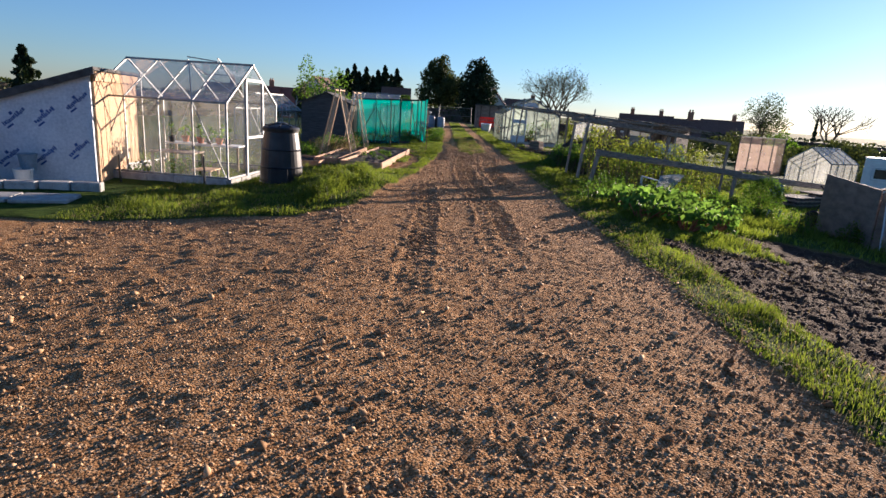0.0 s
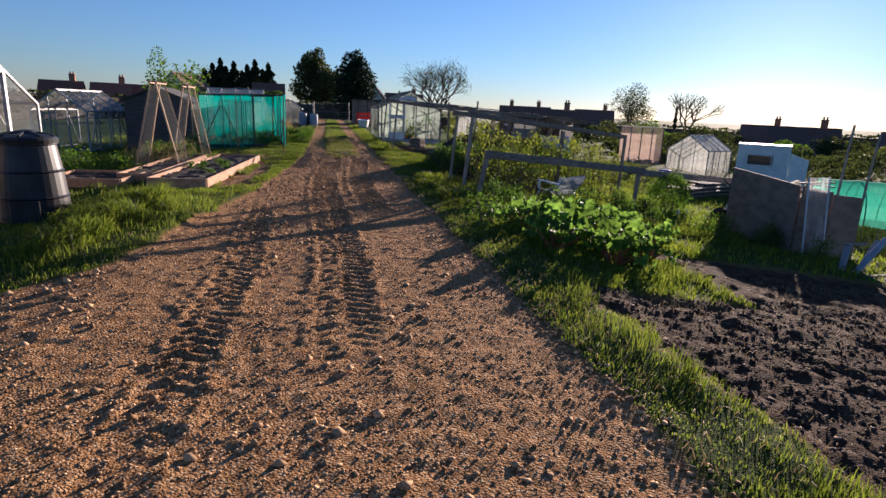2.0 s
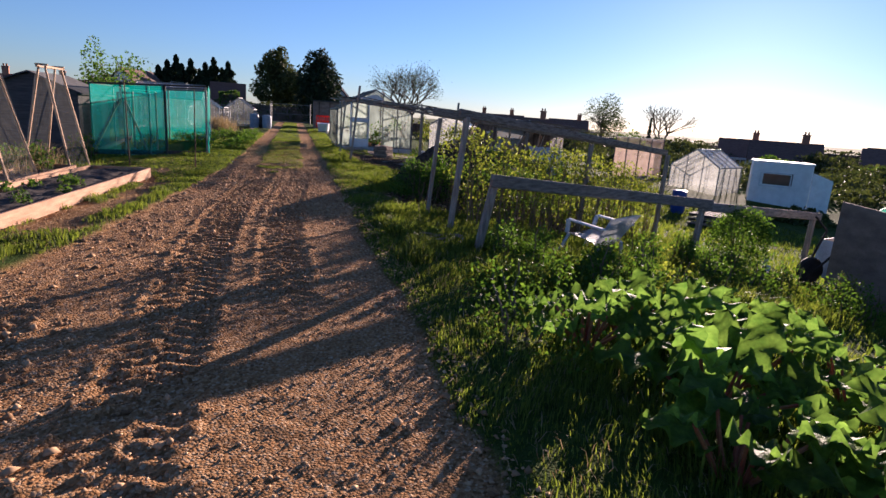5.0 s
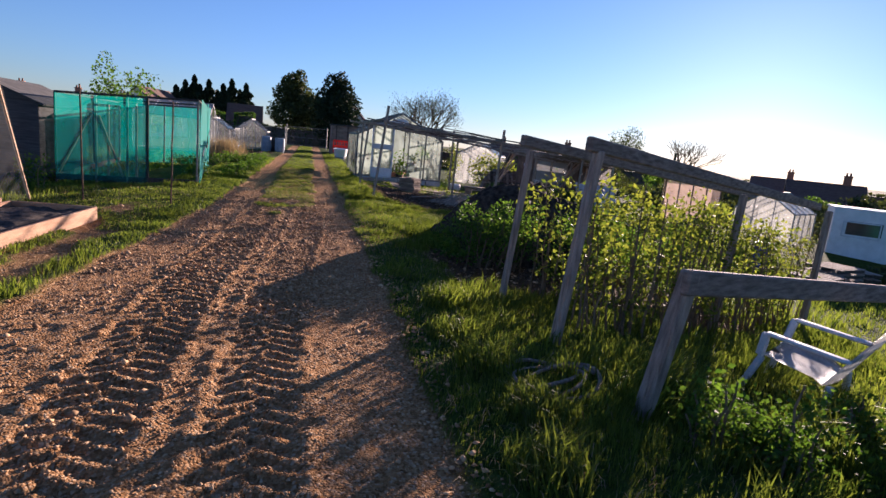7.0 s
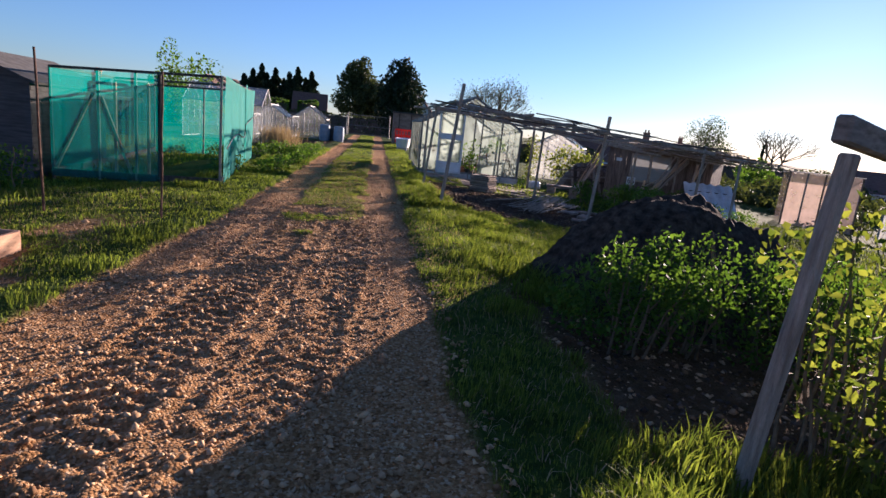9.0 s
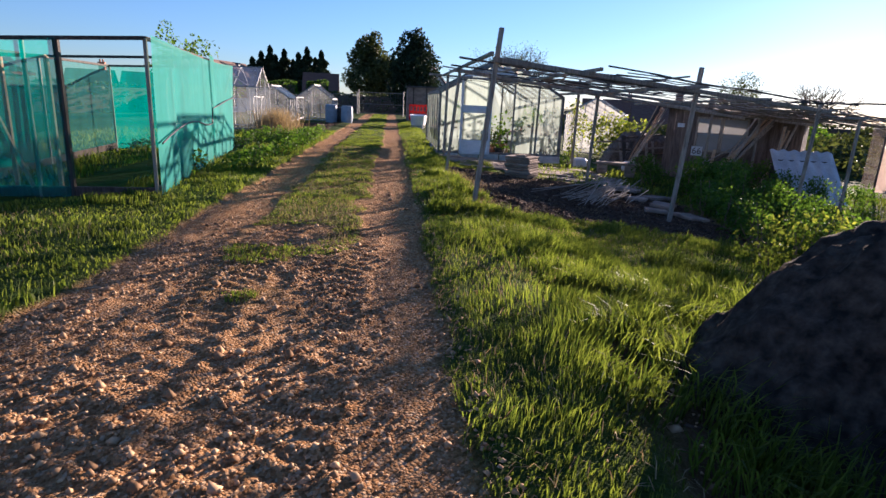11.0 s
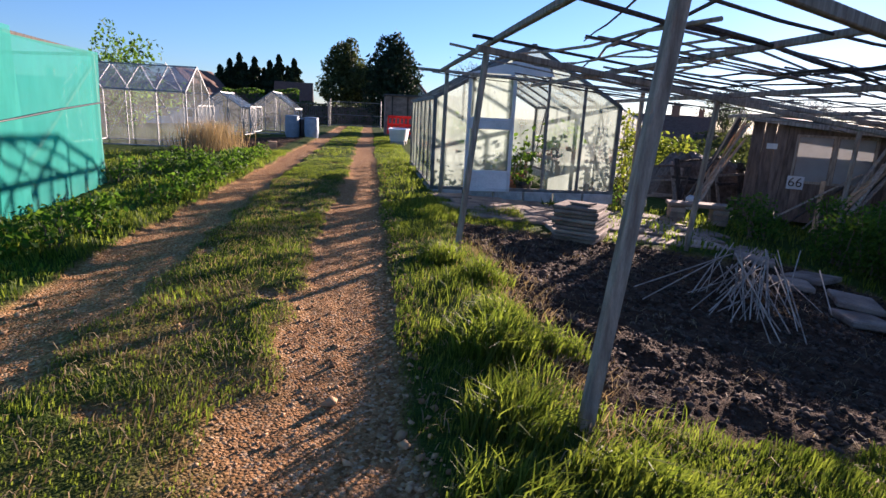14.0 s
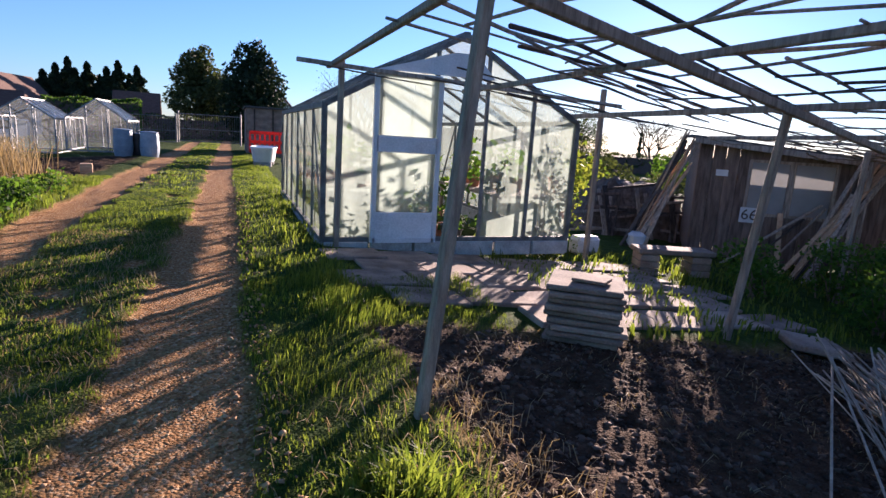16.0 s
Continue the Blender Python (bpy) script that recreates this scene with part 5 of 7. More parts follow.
# ---- houses ----
def house(label, at, turn, w, d, eave, ridge, wall_mat, roof_mat, windows=2, chimney=1, category="house"):
    """Ridge along local x; the front is at y = 0."""
    g = thing("house", label, category, at, turn)
    for y in (0, d):
        bm = bmesh.new()
        box(bm, (0, y, eave / 2), (w, 0.25, eave))
        part("wall", bm, wall_mat, g)
    for s in (-1, 1):
        bm = bmesh.new()
        slab_of(bm, [(s * w / 2, 0.13, 0), (s * w / 2, d - 0.13, 0), (s * w / 2, d - 0.13, eave), (s * w / 2, d / 2, ridge - 0.1), (s * w / 2, 0.13, eave)], 0.25, (1, 0, 0))
        part("gable_wall", bm, wall_mat, g)
    for s in (0, 1):
        y0, y1 = (-0.35, d / 2) if s == 0 else (d + 0.35, d / 2)
        drop = (ridge - eave) * 0.35 / (d / 2)
        bm = bmesh.new()
        slab_of(bm, [(-w / 2 - 0.3, y0, eave - drop), (w / 2 + 0.3, y0, eave - drop), (w / 2 + 0.3, y1, ridge), (-w / 2 - 0.3, y1, ridge)], 0.14, (0, (-1 if s == 0 else 1) * (ridge - eave), d / 2))
        part("roof_slope", bm, roof_mat, g)
    bm = bmesh.new()
    box(bm, (0, -0.36, eave - drop - 0.06), (w + 0.5, 0.06, 0.14))
    part("gutter", bm, WHITEPAINT, g)
    for k in range(windows):
        x = -w / 2 + w * (k + 0.5) / windows
        bm = bmesh.new()
        for a, b in (((x - 0.6, -0.16, eave * 0.35), (x - 0.6, -0.16, eave * 0.82)), ((x + 0.6, -0.16, eave * 0.35), (x + 0.6, -0.16, eave * 0.82)), ((x - 0.6, -0.16, eave * 0.82), (x + 0.6, -0.16, eave * 0.82)), ((x - 0.66, -0.16, eave * 0.35), (x + 0.66, -0.16, eave * 0.35)), ((x, -0.16, eave * 0.35), (x, -0.16, eave * 0.82))):
            bar(bm, a, b, 0.09)
        win = part("window", bm, WHITEPAINT, g)
        bm = bmesh.new()
        box(bm, (x, -0.14, eave * 0.585), (1.14, 0.02, eave * 0.45))
        part("pane", bm, DARKGLASS, win)
    for k in range(chimney):
        x = w * (0.28 - 0.56 * k)
        bm = bmesh.new()
        box(bm, (x, d / 2, ridge + 0.2), (0.7, 0.5, 1.3))
        box(bm, (x, d / 2, ridge + 0.88), (0.8, 0.6, 0.12))
        ch = part("chimney", bm, BRICK, g)
        for s in (-0.16, 0.16):
            bm = bmesh.new()
            lathe(bm, [(0.1, ridge + 0.94), (0.09, ridge + 1.25)], 10, Matrix.Translation((x + s, d / 2, 0)))
            part("chimney_pot", bm, TERRA, ch)
    return g


house("white gabled bungalow with a brown tiled roof", (-18.4, 101, -1.3), 78, 9, 5.6, 3.6, 6.5, RENDERWALL, ROOFTILE, 2, 0)
house("low house with dark roof and pale wall", (-9.2, 107, -1.4), 4, 5, 6, 2.8, 6.0, RENDERWALL, ROOFTILE, 2, 0)
house("white gabled house beside the dark cypress", (9.2, 88, -1.0), 82, 8, 5, 3.4, 6.3, RENDERWALL, ROOFTILE, 2, 0)
house("distant house with grey hipped roof", (16, 112, -2.5), 10, 7, 7, 3.4, 6.6, RENDERWALL, ROOFTILE, 2, 1)
house("low terrace with dark tiled roof and chimneys", (36.2, 103.5, -3.5), -18, 9, 7, 3.2, 6.2, BRICK, ROOFTILE, 4, 2)
house("dark tiled bungalow with a brick chimney", (47.5, 98.5, -3.4), -25, 6.5, 7, 3.0, 6.0, RENDERWALL, ROOFTILE, 3, 1)
house("brown tiled house with a brick chimney", (28.6, 71, -2.6), -22, 5.5, 6, 2.3, 4.7, BRICK, ROOFTILE, 2, 1)
house("pale bungalow with grey roof", (51.5, 56, -3.0), -42, 6.5, 6, 2.4, 4.3, RENDERWALL, ROOFTILE, 3, 1)
house("pale bungalow with brown roof and aerial", (60, 51, -3.2), -50, 5, 6, 2.4, 4.4, RENDERWALL, ROOFTILE, 3, 1)
house("grey roofed bungalow with a pale gable", (55, 66, -3.2), -40, 5, 6, 2.5, 4.5, RENDERWALL, ROOFTILE, 3, 1)
house("brick bungalow with a dark tiled roof", (70, 58, -3.3), -52, 6, 6, 2.5, 4.6, BRICK, ROOFTILE, 3, 1)
house("brown roofed bungalow beyond the plots", (66, 40, -3.2), -60, 7, 6.5, 2.4, 4.3, BRICK, ROOFTILE, 3, 1)
for k, (x, y) in enumerate(((-34, 88), (-28.5, 90), (-24, 92))):
    house("red-brick house with red tiled roof", (x, y, -2.5), 12, 4.6, 5, 3.2, 5.5, BRICK, REDTILE, 2, 1)
house("grey roofed bungalow behind the fruit cage", (-18, 84, -1.2), 20, 6, 5, 2.0, 4.2, RENDERWALL, ROOFTILE, 2, 0)


# ---- far end of the track ----
def container():
    g = thing("container_shed", "brown boarded container shed beside the track", "shed", (3.75, 49.2, -0.1), 0)
    for (c, s, nm) in (((0, 0, 1.0), (2.1, 0.06, 2.0), "front_wall"), ((-1.05, 1.5, 1.0), (0.06, 3.0, 2.0), "side_wall"), ((1.05, 1.5, 1.0), (0.06, 3.0, 2.0), "side_wall"), ((0, 3.0, 1.0), (2.1, 0.06, 2.0), "back_wall"), ((0, 1.5, 2.04), (2.3, 3.3, 0.08), "roof")):
        bm = bmesh.new()
        box(bm, c, s, bevel=0.01)
        part(nm, bm, BROWNBOARD if nm != "roof" else FELT, g)
    for k in range(3):
        bm = bmesh.new()
        box(bm, (-0.75 + 0.75 * k, -0.05, 1.0), (0.06, 0.05, 1.96))
        part("batten", bm, DARKWOOD, g)


container()


def wire_gate(at, w, h, turn, label):
    g = thing("gate", label, "gate", at, turn, "wire gates")
    for x in (0, w):
        bm = bmesh.new()
        rod(bm, (x, 0, -0.2), (x, 0, h + 0.15), 0.05, n=8)
        part("post", bm, DARKFRAME, g)
    bm = bmesh.new()
    for z in (0.15, h * 0.5, h):
        bar(bm, (0, 0, z), (w, 0, z), 0.035)
    part("rail", bm, DARKFRAME, g)
    bm = bmesh.new()
    for k in range(int(w / 0.12)):
        bar(bm, (0.12 * k, 0, 0.1), (0.12 * k, 0, h), 0.012)
    part("wire_mesh", bm, DARKFRAME, g)


wire_gate((-0.6, 58, 0.0), 3.2, 1.6, 0, "grey wire mesh gate closing the track")
wire_gate((-3.9, 57.8, -0.1), 3.2, 1.5, 4, "grey wire mesh fence panel by the gate")
wire_gate((-7.2, 57.5, -0.3), 3.2, 1.5, 4, "grey wire mesh fence panel by the gate")


def bath():
    g = thing("bath_tub", "old white bath tub used as a water trough", "bath tub", (2.98, 41.6, at_ground(2.98, 41.6)), 82)
    bm = bmesh.new()
    rings = []
    for z, k in ((0.12, 0.78), (0.16, 0.84), (0.5, 0.97), (0.55, 1.06), (0.57, 1.0), (0.5, 0.92), (0.2, 0.76)):
        rings.append([bm.verts.new((math.copysign(abs(math.cos(a)) ** 0.6, math.cos(a)) * 0.78 * k, math.copysign(abs(math.sin(a)) ** 0.6, math.sin(a)) * 0.36 * k, z)) for a in (2 * math.pi * i / 28 for i in range(28))])
    for a, b in zip(rings, rings[1:]):
        for i in range(28):
            bm.faces.new((a[i], a[(i + 1) % 28], b[(i + 1) % 28], b[i]))
    bm.faces.new(rings[0][::-1])
    bm.faces.new(rings[-1])
    part("tub", bm, WHITEPAINT, g, smooth=True)
    for x in (-0.5, 0.5):
        bm = bmesh.new()
        box(bm, (x, 0, 0.06), (0.22, 0.5, 0.14), bevel=0.01)
        part("support", bm, CONCRETE, g)


bath()


def barrier():
    g = thing("safety_barrier", "red plastic safety barrier panel", "barrier", (2.62, 43.6, at_ground(2.9, 43.6) + 0.3), 4)
    bm = bmesh.new()
    for z in (0.06, 0.5, 0.94):
        bar(bm, (0, 0, z * 0.7), (1.3, 0, z * 0.7), 0.05, 0.1, 0.01)
    for k in range(9):
        bar(bm, (0.02 + k * 0.158, 0, 0), (0.02 + k * 0.158, 0, 0.68), 0.04, 0.05)
    part("panel", bm, REDPLASTIC, g)
    for x in (0.2, 1.1):
        bm = bmesh.new()
        box(bm, (x, 0, -0.14), (0.09, 0.4, 0.34), bevel=0.01)
        part("foot", bm, BLACKPLASTIC, g)


barrier()


def water_butt(x, y, r, h, material, label, lean=0):
    g = thing("water_butt", label, "water butt", (x, y, at_ground(x, y) - 0.02), 0, "water butts")
    bm = bmesh.new()
    lathe(bm, [(r * 0.86, 0), (r * 0.97, h * 0.2), (r, h * 0.4), (r * 1.03, h * 0.42), (r, h * 0.44), (r * 0.95, h * 0.9), (r * 0.9, h)], 20)
    part("body", bm, material, g)
    bm = bmesh.new()
    lathe(bm, [(r * 0.96, h), (r * 0.97, h + 0.03), (r * 0.6, h + 0.05)], 20)
    part("lid", bm, material, g)


water_butt(-0.32, 43.4, 0.28, 0.74, BLUEGREY, "blue-grey plastic water butt at the plot edge")
water_butt(-1.05, 43.4, 0.28, 0.78, BLUEGREY, "blue-grey plastic water butt by the greenhouse")
water_butt(-0.68, 43.7, 0.22, 0.66, BLACKPLASTIC, "dark water butt between two lighter ones")
b = thing("wood_crate", "small pale timber block on the soil", "crate", (-0.75, 37.0, at_ground(-0.75, 37.0)), 10)
bm = bmesh.new()
box(bm, (0, 0, 0.1), (0.22, 0.3, 0.2), bevel=0.008)
part("block", bm, NEWWOOD, b)


# ---- lower plots ----
greenhouse("greenhouse", "pale whitewashed greenhouse on the lower plots", 2.1, 2.4, 1.5, 2.2, (17.9, 27.6, -1.4), -62, ALU, FARGLASS, 4, 3, 0.1, False)
greenhouse("greenhouse", "pale greenhouse behind the pergola", 2.2, 2.6, 1.6, 2.2, (9.6, 37.6, -0.6), -25, ALU, FARGLASS, 4, 3, 0.1, False)


def pink_frame():
    g = thing("lean_to", "flat-topped plastic-clad growing frame with pinkish panels", "growing frame", (16.4, 31.6, -1.25), -31)
    w, h, d = 2.2, 2.3, 1.8
    for k in range(5):
        bm = bmesh.new()
        bar(bm, (w * k / 4, 0, 0), (w * k / 4, 0, h), 0.05)
        part("upright", bm, DARKFRAME if k % 2 else BARK, g)
        if k < 4:
            bm = bmesh.new()
            slab_of(bm, [(w * k / 4 + 0.02, 0, 0.1), (w * (k + 1) / 4 - 0.02, 0, 0.1), (w * (k + 1) / 4 - 0.02, 0, h), (w * k / 4 + 0.02, 0, h)], 0.005, (0, 1, 0))
            part("panel", bm, PINKBOARD, g)
    for x in (0, w):
        bm = bmesh.new()
        slab_of(bm, [(x, 0, 0.1), (x, d, 0.1), (x, d, h), (x, 0, h)], 0.005, (1, 0, 0))
        part("side_panel", bm, PINKBOARD, g)
    bm = bmesh.new()
    slab_of(bm, [(-0.05, -0.05, h + 0.02), (w + 0.05, -0.05, h + 0.02), (w + 0.05, d, h - 0.05), (-0.05, d, h - 0.05)], 0.03, (0, 0, 1))
    part("roof", bm, FARGLASS, g)


pink_frame()


def white_cabin():
    g = thing("cabin", "white flat-roofed cabin with a long dark window", "cabin", (19.7, 26.3, -1.5), -41)
    w, d, h = 2.1, 1.7, 2.0
    bm = bmesh.new()
    box(bm, (w / 2, 0, h / 2), (w, 0.06, h))
    front = part("front_wall", bm, WHITEPAINT, g)
    bm = bmesh.new()
    box(bm, (w * 0.45, -0.035, h * 0.68), (1.05, 0.02, 0.48))
    part("window", bm, DARKGLASS, g, "long dark window")
    bm = bmesh.new()
    for a, b2 in (((0.30, -0.05, 1.05), (1.42, -0.05, 1.05)), ((0.30, -0.05, 1.57), (1.42, -0.05, 1.57)), ((0.31, -0.05, 1.05), (0.31, -0.05, 1.57)), ((1.41, -0.05, 1.05), (1.41, -0.05, 1.57))):
        bar(bm, a, b2, 0.04)
    part("window_frame", bm, GREYWHITE, g)
    for c, s, nm in (((0, d / 2, h / 2), (0.06, d, h), "side_wall"), ((w, d / 2, h / 2), (0.06, d, h * 0.99), "side_wall"), ((w / 2, d, h / 2), (w, 0.06, h), "back_wall"), ((w / 2, d / 2, h + 0.03), (w + 0.12, d + 0.12, 0.05), "roof")):
        bm = bmesh.new()
        box(bm, c, s)
        part(nm, bm, WHITEPAINT, g)
    bm = bmesh.new()
    slab_of(bm, [(w + 0.05, 0.1, 0), (w + 0.8, 0.3, 0), (w + 0.8, 0.3, 1.45), (w + 0.05, 0.1, 1.72)], 0.05, (0, 1, 0))
    part("lean_to_wall", bm, WHITEPAINT, g)


white_cabin()


def compost_bay():
    g = thing("compost_bay", "bay of tall weathered brown boards heaped with rubbish", "compost bay", (0, 0, 0))
    for p, q, z0, z1 in (((9.15, 13.3), (8.93, 11.24), 0.56, 0.44), ((8.95, 11.2), (9.7, 11.3), 0.42, 0.32), ((9.74, 11.31), (10.55, 11.42), 0.28, 0.2), ((9.25, 13.3), (11.2, 13.6), 0.2, 0.0)):
        bm = bmesh.new()
        a, b2 = at_ground(*p) - 0.1, at_ground(*q) - 0.1
        d = Vector((q[0] - p[0], q[1] - p[1], 0))
        slab_of(bm, [(*p, a), (*q, b2), (*q, z1), (*p, z0)], 0.03, d.cross(Vector((0, 0, 1))))
        part("board", bm, BROWNBOARD, g)
    rng = random.Random(6)
    for k in range(16):
        bm = bmesh.new()
        c = Vector((rng.uniform(9.6, 10.6), rng.uniform(11.8, 13.1), rng.uniform(0.1, 0.4)))
        d = Vector((rng.uniform(-0.9, 0.9), rng.uniform(-0.4, 0.4), rng.uniform(-0.08, 0.08)))
        bar(bm, c - d * 0.6, c + d * 0.6, rng.uniform(0.03, 0.14), 0.025, 0.003)
        part("scrap_plank", bm, DARKWOOD if k % 2 else OLDWOOD, g)
    bm = bmesh.new()
    rngn = np.random.default_rng(3)
    lathe(bm, [(0.95, -0.9), (0.9, -0.2), (0.7, 0.25), (0.2, 0.3)], 14, Matrix.Translation((10.1, 12.4, -0.15)))
    for v in bm.verts:
        v.co += Vector(rngn.normal(size=3)) * 0.05
    part("heap", bm, BARK, g)


compost_bay()


def plastic_sheet():
    g = thing("plastic_sheet", "clear corrugated plastic sheet standing against the boards", "plastic sheet", (8.98, 10.98, at_ground(8.98, 10.98) - 0.03), 8)
    g.scale = (1.12, 1.12, 1.12)
    bm = bmesh.new()
    for i in range(24):
        s = i / 24
        x0, x1 = 0.46 * s, 0.46 * (i + 1) / 24
        y0, y1 = 0.012 * math.sin(i * 1.3), 0.012 * math.sin((i + 1) * 1.3)
        v = [bm.verts.new(p) for p in ((x0, y0, 0), (x1, y1, 0), (x1, y1 + 0.14, 1.28), (x0, y0 + 0.14, 1.28))]
        bm.faces.new(v)
    part("sheet", bm, POLY, g)
    for x in (0, 0.46):
        bm = bmesh.new()
        bar(bm, (x, 0, 0), (x, 0.14, 1.29), 0.02)
        part("edge_strip", bm, GREYWHITE, g)


plastic_sheet()
stake(12.1, 13.5, 2.75, (0.12, 0), 0.03, None, "tall weathered pole by the compost bay")
stake(13.4, 14.0, 2.6, (0.15, 0), 0.03, None, "tall weathered pole by the compost bay")


def scrap_frame():
    x, y = 9.35, 10.0
    g = thing("scrap_timber", "heap of scrap timber with a grey triangular frame", "scrap timber", (x, y, at_ground(x, y)), 10)
    g.scale = (1.05, 1.05, 1.05)
    tri = [((-0.5, 0.1, 0), (-0.45, 0.1, 0.5)), ((-0.35, 0, 0), (0.3, 0, 0.58)), ((0.3, 0, 0.58), (0.75, 0, 0)), ((0.1, 0.2, 0), (0.35, 0.15, 0.5)), ((-0.5, 0.1, 0.48), (0.1, 0.15, 0.46)), ((-0.7, -0.2, 0.05), (1.0, -0.3, 0.06)), ((-0.6, -0.35, 0.04), (1.2, -0.5, 0.05)), ((0.2, -0.45, 0.1), (1.6, -0.4, 0.12))]
    for k, (p, q) in enumerate(tri):
        bm = bmesh.new()
        bar(bm, p, q, 0.10 if k < 4 else 0.07, 0.025, 0.004)
        part("plank", bm, BLUEGREYWOOD if k < 4 else OLDWOOD, g)


BLUEGREYWOOD = grained("blue_grey_board", (0.22, 0.25, 0.28), (0.36, 0.39, 0.42), 5, 0.8, 0.3)
scrap_frame()


def net_tunnel():
    g = thing("net_tunnel", "pale green netting tunnel over hoops", "net tunnel", (15.6, 17.4, -1.4), -30)
    g.scale = (1.2, 1.2, 1.15)
    hw, h, l = 0.85, 1.15, 4.2
    pts = [(-math.cos(a) * hw, math.sin(a) ** 0.8 * h) for a in (math.pi * k / 14 for k in range(15))]
    for k in range(6):
        bm = bmesh.new()
        for (x0, z0), (x1, z1) in zip(pts, pts[1:]):
            rod(bm, (l * k / 5, x0, z0), (l * k / 5, x1, z1), 0.015, n=6)
        part("hoop", bm, BLACKPLASTIC, g)
    bm = bmesh.new()
    rows = [[bm.verts.new((l * i / 30, x * 1.02, z * 1.02 - 0.02 * math.sin(i / 6 * math.pi) ** 2 + 0.01 * math.sin(i * 2.1 + z * 7))) for x, z in pts] for i in range(31)]
    for a, b2 in zip(rows, rows[1:]):
        for i in range(14):
            bm.faces.new((a[i], a[i + 1], b2[i + 1], b2[i]))
    part("net", bm, PALENET, g, smooth=True)


net_tunnel()


def wheelbarrow():
    g = thing("wheelbarrow", "upended galvanised wheelbarrow with a black tyre", "wheelbarrow", (9.32, 13.75, at_ground(9.32, 13.75)), -8)
    g.scale = (1.1, 1.1, 1.1)
    bm = bmesh.new()
    lathe(bm, [(0.12, -0.04), (0.18, -0.045), (0.2, 0), (0.18, 0.045), (0.12, 0.04)], 20, Matrix.Translation((0, 0, 0.2)) @ Matrix.Rotation(radians(90), 4, "X"))
    tyre = part("wheel", bm, RUBBER, g)
    bm = bmesh.new()
    lathe(bm, [(0.11, -0.02), (0.11, 0.02)], 16, Matrix.Translation((0, 0, 0.2)) @ Matrix.Rotation(radians(90), 4, "X"))
    part("rim", bm, GREYWHITE, tyre)
    bm = bmesh.new()
    slab_of(bm, [(0.2, -0.28, 0.1), (0.75, -0.33, 0.12), (0.95, -0.33, 0.72), (0.35, -0.26, 0.62)], 0.01, (0, 1, 0.1))
    slab_of(bm, [(0.2, 0.28, 0.1), (0.75, 0.33, 0.12), (0.95, 0.33, 0.72), (0.35, 0.26, 0.62)], 0.01, (0, 1, -0.1))
    slab_of(bm, [(0.2, -0.28, 0.1), (0.2, 0.28, 0.1), (0.35, 0.26, 0.62), (0.35, -0.26, 0.62)], 0.01, (1, 0, -0.2))
    part("tray", bm, GALV, g)
    for s in (-1, 1):
        bm = bmesh.new()
        rod(bm, (0, s * 0.08, 0.2), (0.35, s * 0.24, 0.75), 0.016, n=8)
        rod(bm, (0.35, s * 0.24, 0.75), (0.15, s * 0.27, 0.95), 0.016, n=8)
        part("handle_tube", bm, RUBBER, g)


wheelbarrow()
water_butt(13.9, 23.1, 0.24, 0.75, BLUE, "blue plastic drum among pallets")


def pallet_pile(x, y, n, turn, label):
    g = thing("pallet_pile", label, "pallets", (x, y, at_ground(x, y)), turn, "pallet piles")
    for k in range(n):
        z = 0.05 + 0.14 * k
        for j in range(5):
            bm = bmesh.new()
            box(bm, (-0.5 + 0.25 * j, 0, z + 0.05), (0.14, 0.9, 0.02))
            part("slat", bm, OLDWOOD, g)
        for j in range(3):
            bm = bmesh.new()
            box(bm, (0, -0.38 + 0.38 * j, z), (1.15, 0.08, 0.08))
            part("bearer", bm, DARKWOOD, g)


pallet_pile(13.2, 20.6, 3, 25, "grey pallets stacked on the lower plot")
pallet_pile(14.6, 21.4, 4, 15, "grey pallets stacked on the lower plot")
pallet_pile(15.8, 22.0, 3, -10, "grey pallets stacked on the lower plot")


def covered_heap():
    x, y = 4.75, 18.15
    g = thing("covered_heap", "compost heap under black mesh", "heap", (x, y, at_ground(x, y) - 0.05), 4)
    n, m = 72, 48
    bm = bmesh.new()
    rows = []
    for j in range(m + 1):
        row = []
        for i in range(n + 1):
            s, t = i / n * 2 - 1, j / m * 2 - 1
            r = math.hypot(s, t)
            hgt = max(0.0, 1 - r ** 2.2)
            k = noise.noise(Vector((s * 2.5, t * 2.5, 4)))
            row.append(bm.verts.new((s * 1.75, t * 1.05, (1.16 - 0.2 * s) * hgt + 0.22 * k * min(1, hgt * 3) + 0.08 * noise.noise(Vector((s * 9, t * 9, 1))) + 0.05 * noise.noise(Vector((s * 21, t * 17, 5))))))
        rows.append(row)
    for a, b2 in zip(rows, rows[1:]):
        for i in range(n):
            bm.faces.new((a[i], a[i + 1], b2[i + 1], b2[i]))
    part("heap_body", bm, DARKMESH, g, smooth=True)


covered_heap()


def metal_sheet():
    g = thing("metal_sheet", "sloping corrugated galvanised metal sheet", "metal sheet", (10.25, 27.2, at_ground(10.25, 27.2) - 0.02), -10)
    g.scale = (1.25, 1.25, 1.85)
    bm = bmesh.new()
    for i in range(40):
        x0, x1 = 1.1 * i / 40, 1.1 * (i + 1) / 40
        z0, z1 = 0.012 * math.sin(i * 0.9), 0.012 * math.sin((i + 1) * 0.9)
        v = [bm.verts.new(p) for p in ((x0, 0, 0.05 + z0), (x1, 0, 0.05 + z1), (x1, 0.8, 0.62 + z1), (x0, 0.8, 0.62 + z0))]
        bm.faces.new(v)
    part("sheet", bm, GALV, g)
    bm = bmesh.new()
    box(bm, (0.55, 0.7, 0.26), (1.0, 0.12, 0.5))
    part("prop", bm, DARKWOOD, g)


metal_sheet()


